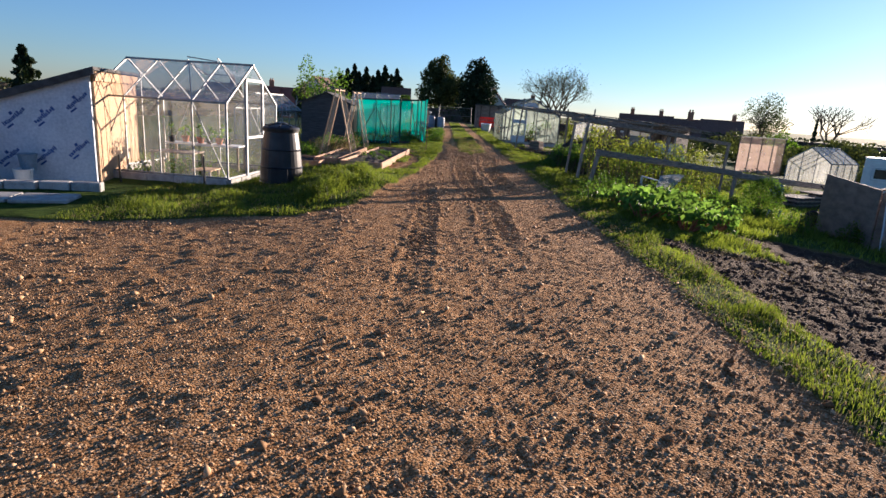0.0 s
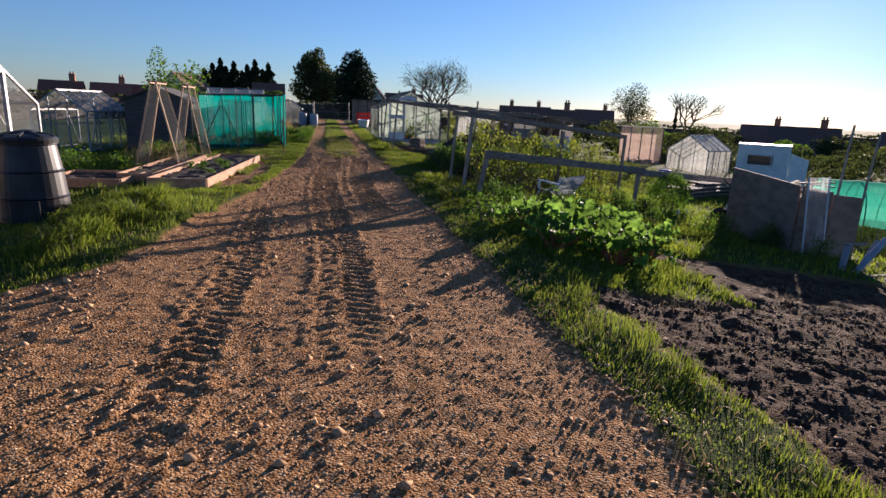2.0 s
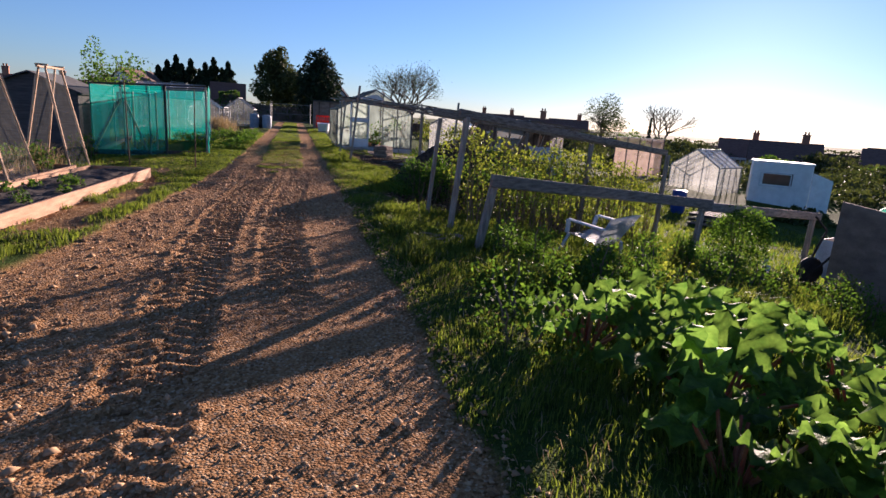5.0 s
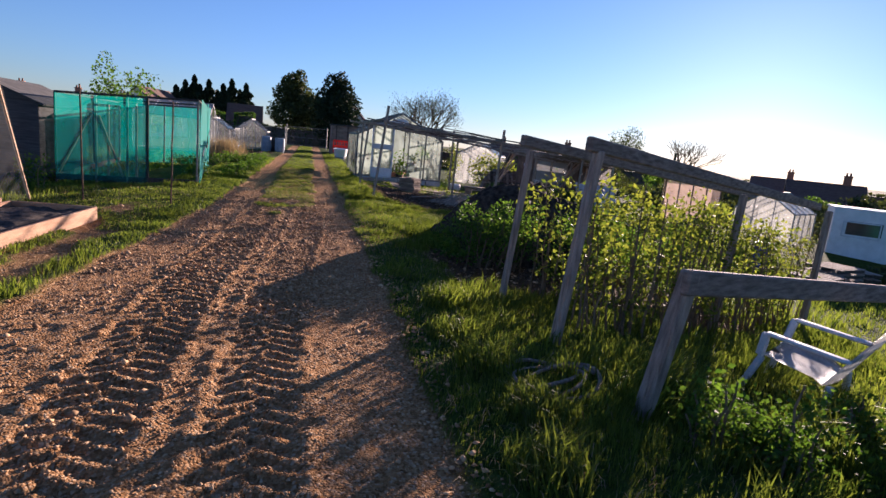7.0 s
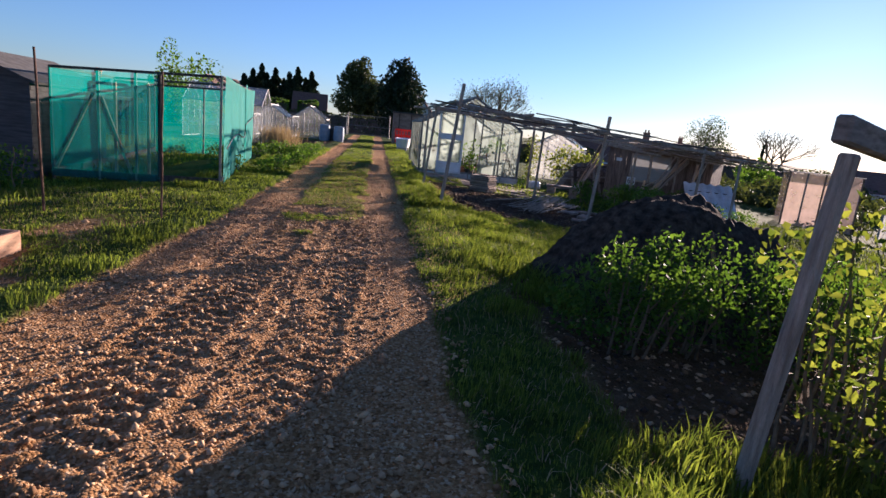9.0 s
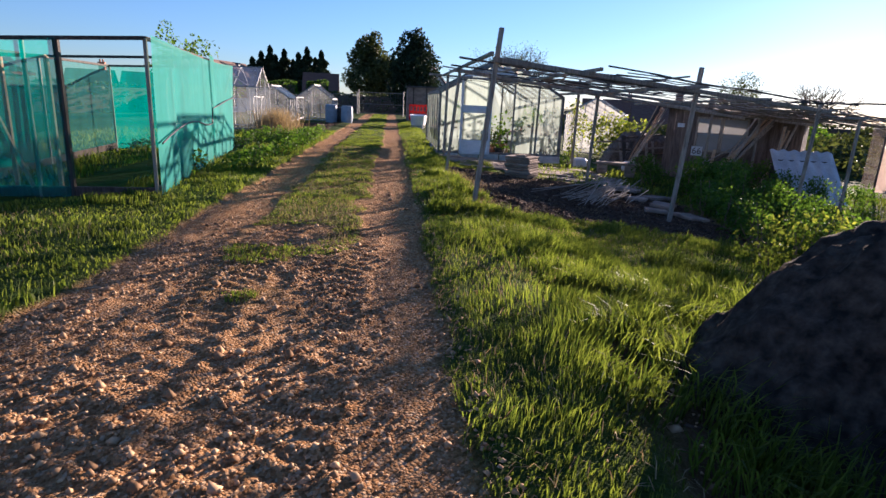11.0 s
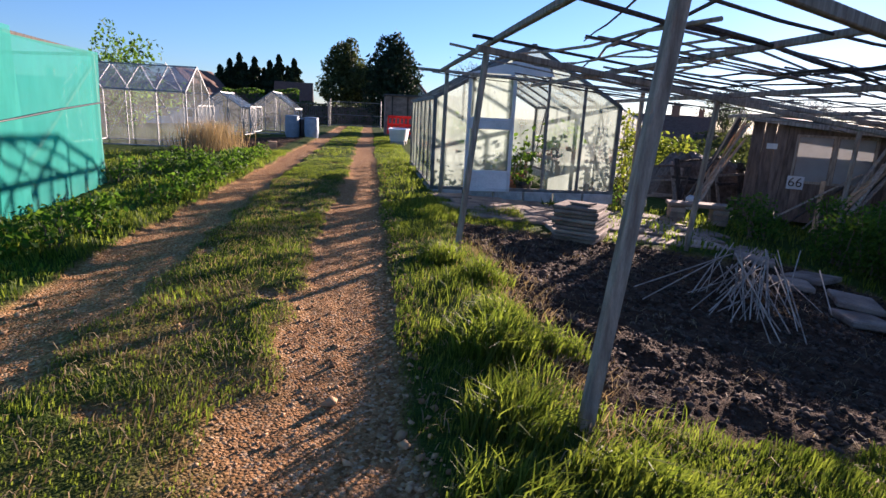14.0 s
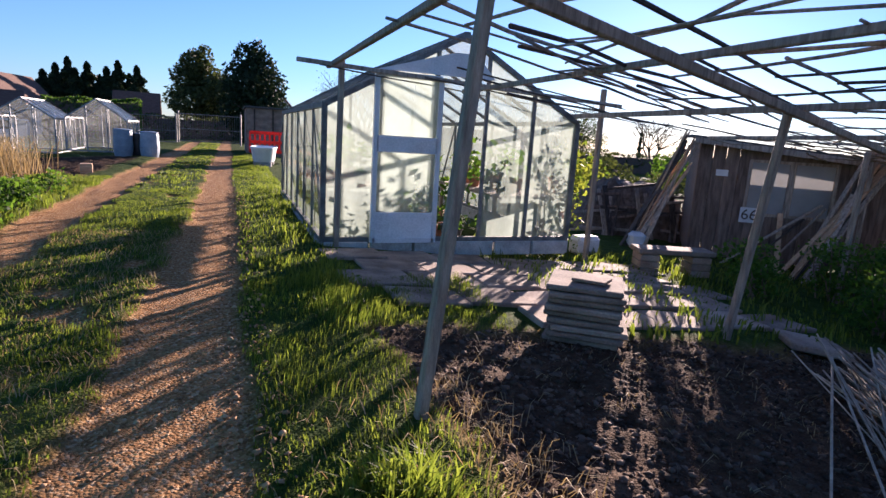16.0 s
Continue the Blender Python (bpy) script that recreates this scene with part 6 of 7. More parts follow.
# ---- things about the pergola and greenhouses ----
def bench_slab():
    x, y = 7.15, 28.95
    g = thing("slab_bench", "pale slab laid across low stacked stones", "bench", (x, y, at_ground(x, y)), -20)
    bm = bmesh.new()
    box(bm, (0, 0, 0.3), (0.95, 0.34, 0.06), bevel=0.01)
    part("top_slab", bm, SLAB, g)
    for s in (-0.32, 0.32):
        for k in range(3):
            bm = bmesh.new()
            box(bm, (s, 0, 0.045 + 0.085 * k), (0.24, 0.3, 0.08), bevel=0.01)
            part("stone", bm, SLAB, g)


bench_slab()


def jerrycan(x, y, turn):
    g = thing("water_can", "dirty white plastic water can lying on the ground", "can", (x, y, at_ground(x, y)), turn)
    bm = bmesh.new()
    box(bm, (0, 0, 0.13), (0.4, 0.26, 0.26), bevel=0.05)
    part("body", bm, GREYWHITE, g)
    bm = bmesh.new()
    lathe(bm, [(0.035, 0), (0.035, 0.05)], 12, Matrix.Translation((0.2, 0, 0.2)) @ Matrix.Rotation(radians(90), 4, "Y"))
    part("cap", bm, BLACKPLASTIC, g)


jerrycan(6.55, 29.95, 10)
jerrycan(8.3, 31.0, 60)


def plant_pot(x, y, z, r, h, material=None, label="terracotta plant pot with a leafy plant in the greenhouse", leaves=0, seed=0):
    g = thing("plant_pot", label, "plant pot", (x, y, z), 0, "greenhouse pots")
    bm = bmesh.new()
    lathe(bm, [(r * 0.7, 0), (r * 0.95, h * 0.8), (r * 1.08, h * 0.82), (r * 1.08, h), (r * 0.95, h), (r * 0.9, h * 0.9)], 16)
    part("pot", bm, material or TERRA, g)
    if leaves:
        rng = np.random.default_rng(seed)
        c = rng.normal(size=(leaves, 3)) * np.array([r * 1.1, r * 1.1, h * 0.8]) + np.array([0, 0, h * 2.0])
        c[:, 2] = np.maximum(c[:, 2], h)
        ob = new("leaves", leaf_mesh("leaves", c, 0.05, LEAF, rng))
        ob.parent = g
        bm = bmesh.new()
        rod(bm, (0, 0, h * 0.5), (0, 0, h * 2.4), 0.01, n=5)
        part("stem", bm, TWIG, g)


gz = -0.1


def staging(x, y, w, d, h, label, board_mat):
    g = thing("staging", label, "staging", (x, y, gz if x > 0 else -0.24), 0, "greenhouse staging")
    bm = bmesh.new()
    box(bm, (0, 0, h), (w, d, 0.03), bevel=0.004)
    part("top", bm, board_mat, g)
    for sx in (-1, 1):
        for sy in (-1, 1):
            bm = bmesh.new()
            bar(bm, (sx * (w / 2 - 0.04), sy * (d / 2 - 0.04), 0), (sx * (w / 2 - 0.04), sy * (d / 2 - 0.04), h - 0.02), 0.04)
            part("leg", bm, OLDWOOD, g)


staging(GX + 0.95, GY + 1.2, 0.75, 1.9, 0.62, "greenhouse staging crowded with pots", OLDWOOD)
staging(GX - 0.95, GY + 2.2, 0.75, 2.6, 0.62, "greenhouse staging with seed trays", OLDWOOD)
rp = random.Random(21)
for k in range(9):
    plant_pot(GX + 0.95 + rp.uniform(-0.28, 0.28), GY + 0.4 + 0.19 * k, gz + 0.64, rp.uniform(0.07, 0.12), rp.uniform(0.12, 0.2), TERRA if k % 3 else BLACKPLASTIC, leaves=30 if k % 2 else 12, seed=k)
for k in range(6):
    plant_pot(GX + 0.1 + rp.uniform(-0.18, 0.22), GY + 0.25 + 0.28 * k, gz, rp.uniform(0.12, 0.17), rp.uniform(0.2, 0.3), TERRA if k % 2 else BLACKPLASTIC, leaves=70 if k % 2 == 0 else 20, seed=30 + k)
for k in range(6):
    plant_pot(GX - 0.95 + rp.uniform(-0.25, 0.25), GY + 1.2 + 0.38 * k, gz + 0.64, 0.1, 0.16, TERRA if k % 3 else BLACKPLASTIC, leaves=40, seed=50 + k)
staging(-5.3, 12.35, 1.6, 0.5, 0.6, "pale bench with trays in the clear greenhouse", WHITEPAINT)
staging(-5.5, 11.4, 0.9, 0.5, 0.5, "low bench with seed trays in the clear greenhouse", OLDWOOD)
for k in range(7):
    plant_pot(-6.0 + 0.2 * k, 12.33 + rp.uniform(-0.15, 0.15), 0.38, 0.08, 0.13, TERRA if k % 2 else BLACKPLASTIC, leaves=14, seed=80 + k, label="small plant pot on the greenhouse bench")
staging(-4.85, 11.2, 0.4, 0.5, 0.2, "low timber box bed in the clear greenhouse", NEWWOOD)


def bucket(x, y, turn, label, z=0.0, material=None):
    g = thing("bucket", label, "bucket", (x, y, at_ground(x, y) + z), turn, "buckets")
    bm = bmesh.new()
    lathe(bm, [(0.11, 0), (0.14, 0.26), (0.15, 0.27), (0.15, 0.285), (0.135, 0.285), (0.12, 0.1)], 18)
    part("body", bm, material or WHITEPAINT, g)
    bm = bmesh.new()
    pts = [Vector((0.145 * math.cos(a), -0.03 - 0.02 * math.sin(a), 0.25 - 0.13 * math.sin(a))) for a in (math.pi * k / 8 for k in range(9))]
    for p, q in zip(pts, pts[1:]):
        rod(bm, p, q, 0.004, n=4)
    part("handle", bm, GREYWHITE, g)


bucket(-7.0, 9.1, 0, "white plastic bucket on the slabs by the shed")
bucket(-7.05, 9.3, 30, "pale blue bucket stacked behind a white one", 0.22, BLUEGREY)


def low_wall():
    g = thing("block_edging", "low edging of rough blocks beside the shed", "edging", (-5.9, 9.0, at_ground(-5.9, 9.0)), 14)
    rng = random.Random(2)
    for k in range(5):
        bm = bmesh.new()
        box(bm, (-0.46 * k, rng.uniform(-0.03, 0.03), 0.06), (0.43, 0.2, 0.16), bevel=0.015)
        part("block", bm, CONCRETE, g)
    g = thing("concrete_pad", "grey concrete slab path by the shed", "paving", (-5.9, 8.0, at_ground(-5.9, 8.0)), 14)
    for k in range(5):
        bm = bmesh.new()
        box(bm, (-0.78 * k, 0.02 * k, 0.02), (0.74, 0.6, 0.06), bevel=0.012)
        part("slab", bm, CONCRETE, g)
    g = thing("log_pile", "stack of pale sawn boards beside the shed", "timber stack", (-7.9, 9.0, at_ground(-7.9, 9.0)), 8)
    for k in range(9):
        bm = bmesh.new()
        box(bm, (-0.4 + rng.uniform(-0.04, 0.04), 0, 0.06 + 0.115 * k), (1.1, 0.5, 0.1), bevel=0.012)
        part("board", bm, CANE, g)


low_wall()


def plant_label(x, y, lean):
    g = thing("plant_label", "white plastic plant label pushed into the grass", "plant label", (x, y, at_ground(x, y) - 0.02), 0, "plant labels")
    bm = bmesh.new()
    bar(bm, (0, 0, 0), (lean, 0, 0.30), 0.07, 0.006, 0.002)
    part("label_stick", bm, WHITEPAINT, g)


plant_label(7.75, 13.05, 0.03)
plant_label(8.55, 13.9, 0.04)


def ground_slab():
    x, y = 6.75, 5.75
    g = thing("concrete_slab", "pale concrete slab lying on the dug plot", "slab", (x, y, at_ground(x, y) - 0.02), -22)
    bm = bmesh.new()
    box(bm, (0, 0, 0.13), (1.6, 0.6, 0.26), bevel=0.012)
    part("slab", bm, CONCRETE, g)


ground_slab()



# ---- loose stones and clods ----
def stones(name, label, x, y, size, material, rng, sink=0.35, squash=0.65):
    """Small rough stones, each of eight facets."""
    n = len(x)
    z = relief(x, y)
    base = np.array([[1, 0, 0], [0, 1, 0], [-1, 0, 0], [0, -1, 0], [0, 0, 1], [0, 0, -1]], float)
    v = base[None] * (size[:, None, None] * rng.uniform(0.55, 1.25, (n, 6, 1)))
    v[:, :, 2] *= squash
    v += rng.normal(size=(n, 6, 3)) * size[:, None, None] * 0.16
    a = rng.random(n) * 6.283
    c, s = np.cos(a)[:, None], np.sin(a)[:, None]
    v = np.stack([v[:, :, 0] * c - v[:, :, 1] * s, v[:, :, 0] * s + v[:, :, 1] * c, v[:, :, 2]], -1)
    v += np.stack([x, y, z + size * sink], -1)[:, None, :]
    f = np.array([[0, 1, 4], [1, 2, 4], [2, 3, 4], [3, 0, 4], [1, 0, 5], [2, 1, 5], [3, 2, 5], [0, 3, 5]])
    t = (np.arange(n)[:, None, None] * 6 + f[None]).reshape(-1, 3)
    tagged(new(name, mesh_from(name, v.reshape(-1, 3), t, material)), label, "stones", kind="stuff")


R = np.random.default_rng(77)


def near_track(n, x0, x1, y0, y1, power=1.0):
    return R.uniform(x0, x1, n), y0 + (y1 - y0) * R.random(n) ** power


x, y = near_track(150000, -4.6, 2.3, 1.2, 27, 1.6)
soil, turf = cover(x, y)
keep = (soil + turf < 0.4) & (R.random(len(x)) < 0.35 + 0.9 * fbm(x * 1.5, y * 1.5, 71))
x, y = x[keep], y[keep]
stones("gravel", "reddish-brown gravel strewn over the track", x, y, 0.0045 + 0.0105 * R.random(len(x)) ** 2.2, PEBBLE, R, 0.14, 0.6)
x, y = near_track(11000, -5.5, 2.25, 1.2, 24, 1.1)
soil, turf = cover(x, y)
keep = (soil + turf < 0.4) & (fbm(x * 1.7, y * 1.1, 73) > 0.5)
x, y = x[keep], y[keep]
stones("earth_clods", "crumbly reddish clods turned up on the track", x, y, 0.01 + 0.026 * R.random(len(x)) ** 2.5, PEBBLE, R, 0.25, 0.8)
x, y = near_track(6000, -0.4, 1.8, 14.0, 20.5)
soil, turf = cover(x, y)
keep = (soil + turf < 0.4) & (fbm(x * 1.3, y * 1.3, 79) > 0.4)
x, y = x[keep], y[keep]
stones("earth_clods", "crumbly reddish clods broken up by tractor tyres", x, y, 0.008 + 0.015 * R.random(len(x)) ** 2.0, PEBBLE, R, 0.2, 0.8)
x, y = near_track(2600, 1.98, 2.22, 1.5, 34)
stones("edge_stones", "stones gathered along the grassy edge of the track", x, y, 0.008 + 0.017 * R.random(len(x)) ** 2, PEBBLE, R, 0.25)
for (x0, x1, y0, y1, n) in ((2.7, 9.5, 0.5, 7.4, 26000), (2.8, 7.4, 22.4, 27.0, 26000), (3.0, 6.5, 15.3, 18.5, 3500), (-3.4, -0.7, 36, 43.5, 2500)):
    x, y = R.uniform(x0, x1, n), R.uniform(y0, y1, n)
    s, _ = cover(x, y)
    k = s > 0.5
    x, y = x[k], y[k]
    stones("soil_clods", "dark crumbly clods on a dug plot", x, y, 0.005 + 0.024 * R.random(len(x)) ** 3.2, CLOD, R, 0.1, 0.7)


x, y = R.uniform(2.8, 4.6, 900), R.uniform(15.4, 18.6, 900)
k = cover(x, y)[0] > 0.5
x, y = x[k], y[k]
stones("rubble", "pale stones and rubble on the dark soil by the heap", x, y, 0.008 + 0.026 * R.random(len(x)) ** 3, PEBBLE, R, 0.2, 0.6)


# ---- grass ----
def blades(name, label, x, y, height, width, material, rng, lean=0.45, z=None, category="grass"):
    n = len(x)
    z = relief(x, y) if z is None else z
    a = rng.random(n) * 6.283
    bend = 6.283 * fbm(x * 1.7, y * 1.7, 91) * 2 + rng.normal(size=n) * 1.1
    k = lean * (0.3 + rng.random(n))
    dx, dy = np.cos(a) * width, np.sin(a) * width
    lx, ly = np.cos(bend) * k * height, np.sin(bend) * k * height
    P = np.zeros((n, 5, 3))
    P[:, 0] = np.stack([x - dx, y - dy, z - 0.01], -1)
    P[:, 1] = np.stack([x + dx, y + dy, z - 0.01], -1)
    P[:, 2] = np.stack([x - dx * 0.8 + lx * 0.35, y - dy * 0.8 + ly * 0.35, z + height * 0.6], -1)
    P[:, 3] = np.stack([x + dx * 0.8 + lx * 0.35, y + dy * 0.8 + ly * 0.35, z + height * 0.6], -1)
    P[:, 4] = np.stack([x + lx, y + ly, z + height * (1 - 0.35 * k)], -1)
    f = np.array([[0, 1, 3], [0, 3, 2], [2, 3, 4]])
    t = (np.arange(n)[:, None, None] * 5 + f[None]).reshape(-1, 3)
    return tagged(new(name, mesh_from(name, P.reshape(-1, 3), t, material)), label, category, kind="stuff")


def turf_points(n, x0, x1, y0, y1, seed, need=0.45, power=1.0):
    x, y = R.uniform(x0, x1, n), y0 + (y1 - y0) * R.random(n) ** power
    _, t = cover(x, y)
    dens = 0.42 + 1.2 * step(0.3, 0.75, fbm(x * 2.6, y * 2.6, seed))
    k = (t > need) & (R.random(n) < dens)
    return x[k], y[k]


def verge(label, n, x0, x1, y0, y1, lo, hi, w, seed, need=0.45, power=1.0):
    x, y = turf_points(n, x0, x1, y0, y1, seed, need, power)
    h = lo * (0.6 + 0.8 * R.random(len(x))) + (hi - lo) * step(0.38, 0.8, fbm(x * 2.2, y * 2.2, seed + 1)) * (0.3 + 0.9 * R.random(len(x)))
    h = h * (0.5 + 0.5 * step(2.05, 2.7, np.where(x < 1.7, 9.0, x)))
    blades("grass", label, x, y, h, w * (0.7 + 0.6 * R.random(len(x))), GRASS, R)


verge("fresh green grass verge beside the track", 42000, 2.0, 3.1, 1.0, 13, 0.03, 0.13, 0.0025, 101)
verge("long green grass verge beside the track", 92000, 2.0, 3.9, 12, 28, 0.03, 0.15, 0.0024, 111)
verge("rough grass between the vine frame and pergola", 110000, 2.9, 8.0, 18.0, 22.6, 0.03, 0.14, 0.0031, 121)
verge("grass and weeds round the rhubarb", 26000, 2.9, 6.0, 6.6, 11.6, 0.05, 0.18, 0.0045, 231, 0.35)
verge("grass strip beside the greenhouse", 16000, 2.0, 3.0, 27, 46, 0.04, 0.14, 0.005, 131)
verge("grassy middle of the track", 76000, 0.3, 1.65, 18.5, 34, 0.015, 0.06, 0.0026, 141, 0.3, 1.4)
verge("grassy middle of the track far ahead", 9000, 0.3, 1.65, 34, 60, 0.02, 0.06, 0.008, 151, 0.3)
verge("grass beside the bin and greenhouse", 46000, -5.2, -0.9, 6.6, 12.6, 0.03, 0.15, 0.003, 161)
verge("grass edge along the raised beds", 16000, -1.4, 0.0, 12, 18, 0.02, 0.10, 0.004, 171)
verge("lawn before the fruit cage", 42000, -6.0, 0.1, 17.3, 22.2, 0.02, 0.08, 0.005, 181)
verge("grass and weeds along the fruit cage", 36000, -1.4, 0.1, 21.8, 36, 0.04, 0.16, 0.0045, 191)
verge("rough grass on the lower plots", 52000, 4.6, 16, 6.8, 30, 0.06, 0.22, 0.009, 201)
verge("rough grass under the vine rows", 36000, 2.9, 8.4, 11.0, 16.5, 0.06, 0.26, 0.0045, 211)
verge("weedy ground behind the beds", 30000, -8.0, -2.6, 12, 36, 0.05, 0.22, 0.008, 221)


def tuft(x, y, n, r, h, seed):
    rng = np.random.default_rng(seed)
    a, d = rng.random(n) * 6.283, r * np.sqrt(rng.random(n))
    xx, yy = x + np.cos(a) * d, y + np.sin(a) * d
    hh = h * (0.5 + 0.6 * rng.random(n)) * (1 - 0.4 * d / r)
    ob = blades("grass_tuft", "long grass tuft lit from behind", xx, yy, hh, 0.0035 + 0.002 * rng.random(n), GRASS, rng, 0.75)
    ob["kind"] = "stuff"


rt = random.Random(31)
for k in range(46):
    if k < 9:
        tuft(rt.uniform(2.35, 3.0), rt.uniform(21.5, 26.2), 420, 0.2, rt.uniform(0.2, 0.36), k)
    elif k < 24:
        tuft(rt.uniform(2.5, 6.0), rt.uniform(18.6, 20.9), 300, 0.2, rt.uniform(0.16, 0.3), k)
    elif k < 34:
        tuft(-1.85 + rt.gauss(0, 0.4), 10.2 + rt.gauss(0, 0.9), 640, 0.3, rt.uniform(0.24, 0.4), k)
    elif k < 40:
        tuft(rt.uniform(2.4, 3.0), rt.uniform(11.5, 15), 300, 0.2, rt.uniform(0.2, 0.3), k)
    else:
        tuft(rt.uniform(3.4, 6.4), rt.uniform(11.6, 13.4), 400, 0.3, rt.uniform(0.3, 0.5), k)


# dry stalks and roots where the bed meets the grass
x, y = R.normal(2.98, 0.14, 1000), R.uniform(22.4, 26.0, 1000)
blades("dry_grass", "dead straw-coloured grass along the dug bed", x, y, 0.04 + 0.09 * R.random(1000), np.full(1000, 0.0026), DRY, R, 1.6)
x, y = R.normal(-2.3, 0.35, 1200), R.normal(36.4, 0.5, 1200)
blades("dry_shrub", "pale leafless shrub beside the bare greenhouse", x, y, 0.4 + 0.6 * R.random(1200), np.full(1200, 0.006), DRY, R, 0.4, category="shrub")
x, y = R.uniform(-4.2, -2.9, 900), R.uniform(17.2, 19.4, 900)
blades("dry_weeds", "dry brown weeds by the dark shed", x, y, 0.2 + 0.5 * R.random(900), np.full(900, 0.004), DRY, R, 0.6, category="weeds")


for (x0, x1, y0, y1, n) in ((0.3, 1.65, 18.5, 30, 9000), (2.0, 3.4, 2.0, 26, 9000), (3.0, 7.0, 18.2, 22.5, 7000), (-5.0, -0.6, 6.8, 21.5, 8000)):
    x, y = R.uniform(x0, x1, n), R.uniform(y0, y1, n)
    k = cover(x, y)[1] > 0.4
    x, y = x[k], y[k]
    blades("dead_grass", "dead straw-coloured blades among the green grass", x, y, 0.02 + 0.06 * R.random(len(x)), np.full(len(x), 0.0024), DRY, R, 1.5)
for (x0, x1, y0, y1, n) in ((2.8, 9.0, 1.0, 8.6, 5200), (2.9, 7.2, 22.6, 26.8, 2600)):
    x, y = R.uniform(x0, x1, n), R.uniform(y0, y1, n)
    k = (cover(x, y)[0] > 0.5) & (fbm(x * 2, y * 2, 83) > 0.42)
    x, y = x[k], y[k]
    blades("straw_litter", "pale straw and root litter on the dug soil", x, y, 0.02 + 0.07 * R.random(len(x)) ** 2, np.full(len(x), 0.0022), DRY, R, 2.4, category="straw")


def hose():
    g = thing("hose", "loose coils of dirty garden hose in the grass", "hose", (2.95, 12.85, at_ground(2.95, 12.85)), 30)
    pts = [Vector((0.30 * math.cos(a) * (1 + 0.15 * math.sin(a * 0.37)), 0.2 * math.sin(a) + 0.012 * a, 0.03 + 0.02 * math.sin(a * 2.3))) for a in (k * 0.3 for k in range(64))]
    bm = bmesh.new()
    for p, q in zip(pts, pts[1:]):
        rod(bm, p, q, 0.012, n=6)
    part("coil", bm, OLDWOOD, g)


hose()


# ---- rhubarb ----
def rhubarb_leaf_meshes():
    out = []
    for s in range(4):
        bm = bmesh.new()
        rows = []
        n, m = 14, 10
        for j in range(n + 1):
            t = j / n
            half = 0.20 * (math.sin(math.pi * min(1, t * 0.92 + 0.08)) ** 0.55) * (1 - 0.35 * t)
            row = []
            for i in range(m + 1):
                u = i / m * 2 - 1
                edge = abs(u) ** 3
                x = u * half * (1 + 0.06 * math.sin(t * 12 + s))
                yy = t * 0.44 - 0.05 * abs(u) * (1 - t)
                z = 0.05 * abs(u) - 0.10 * t * t + edge * 0.085 * math.sin(t * 17 + s * 2 + (u > 0) * 1.7) + 0.022 * math.cos(u * 8 + s) * math.sin(t * 15) + 0.03 * math.exp(-(u * 5) ** 2)
                row.append(bm.verts.new((x, yy, z)))
            rows.append(row)
        for a, b in zip(rows, rows[1:]):
            for i in range(m):
                bm.faces.new((a[i], a[i + 1], b[i + 1], b[i]))
        me = bpy.data.meshes.new("leaf")
        bm.to_mesh(me)
        bm.free()
        me.polygons.foreach_set("use_smooth", [True] * len(me.polygons))
        me.materials.append(RHUBARB)
        out.append(me)
    return out


LEAVES = rhubarb_leaf_meshes()


def rhubarb(x, y, n, size, seed):
    pr = random.Random(seed)
    g = thing("rhubarb_plant", "rhubarb plant with large crinkled green leaves", "rhubarb", (x, y, at_ground(x, y)), 0, "rhubarb patch")
    for k in range(n - 3):
        a = k * 2.4 + pr.uniform(-0.4, 0.4)
        up = pr.uniform(32, 84)
        ln = pr.uniform(0.22, 0.46) * size
        d = Vector((math.cos(a) * math.cos(radians(up)), math.sin(a) * math.cos(radians(up)), math.sin(radians(up))))
        p = Vector((math.cos(a), math.sin(a), 0)) * 0.06
        q = p + d * ln
        bm = bmesh.new()
        rod(bm, p, q, 0.013, 0.009, 6)
        part("stalk", bm, STALK, g)
        tilt = up - pr.uniform(5, 65)
        m = Matrix.Translation(q) @ Matrix.Rotation(a - math.pi / 2, 4, "Z") @ Matrix.Rotation(radians(tilt), 4, "X") @ Matrix.Rotation(radians(pr.uniform(-25, 25)), 4, "Y") @ Matrix.Scale(size * pr.uniform(0.5, 1.0), 4)
        piece("leaf", LEAVES[k % 4], g, m)


for k, (x, y, n, s) in enumerate(((3.1, 8.5, 15, 0.72), (3.7, 8.2, 18, 0.8), (3.5, 9.1, 18, 0.85), (4.3, 8.6, 16, 0.78), (4.05, 9.5, 18, 0.85), (3.15, 9.9, 15, 0.7), (3.65, 10.3, 16, 0.78), (4.75, 9.3, 15, 0.72), (4.45, 10.3, 15, 0.72), (4.9, 10.2, 14, 0.7))):
    rhubarb(x, y, n, s, 200 + k)


# ---- shrubs, vines, weeds ----
def shrub(name, label, category, at, lobes, n, leaf, material, seed, stems=7, group="", stem_mat=None, shell=0.35):
    rng, pr = np.random.default_rng(seed), random.Random(seed)
    g = thing(name, label, category, at, 0, group)
    for k in range(stems):
        l = lobes[k % len(lobes)]
        bm = bmesh.new()
        q = Vector((l[0] + pr.uniform(-0.6, 0.6) * l[3], l[1] + pr.uniform(-0.6, 0.6) * l[4], l[2] + l[5] * pr.uniform(0.2, 0.9)))
        rod(bm, (q.x * 0.5 + pr.uniform(-0.1, 0.1), q.y * 0.5 + pr.uniform(-0.1, 0.1), -0.05), q, 0.012, 0.005, 5, 0.02, pr)
        part("stem", bm, stem_mat or TWIG, g)
    ob = new("leaves", leaf_mesh("leaves", lobe_points(lobes, n, rng, shell), leaf, material, rng))
    ob.parent = g
    return g


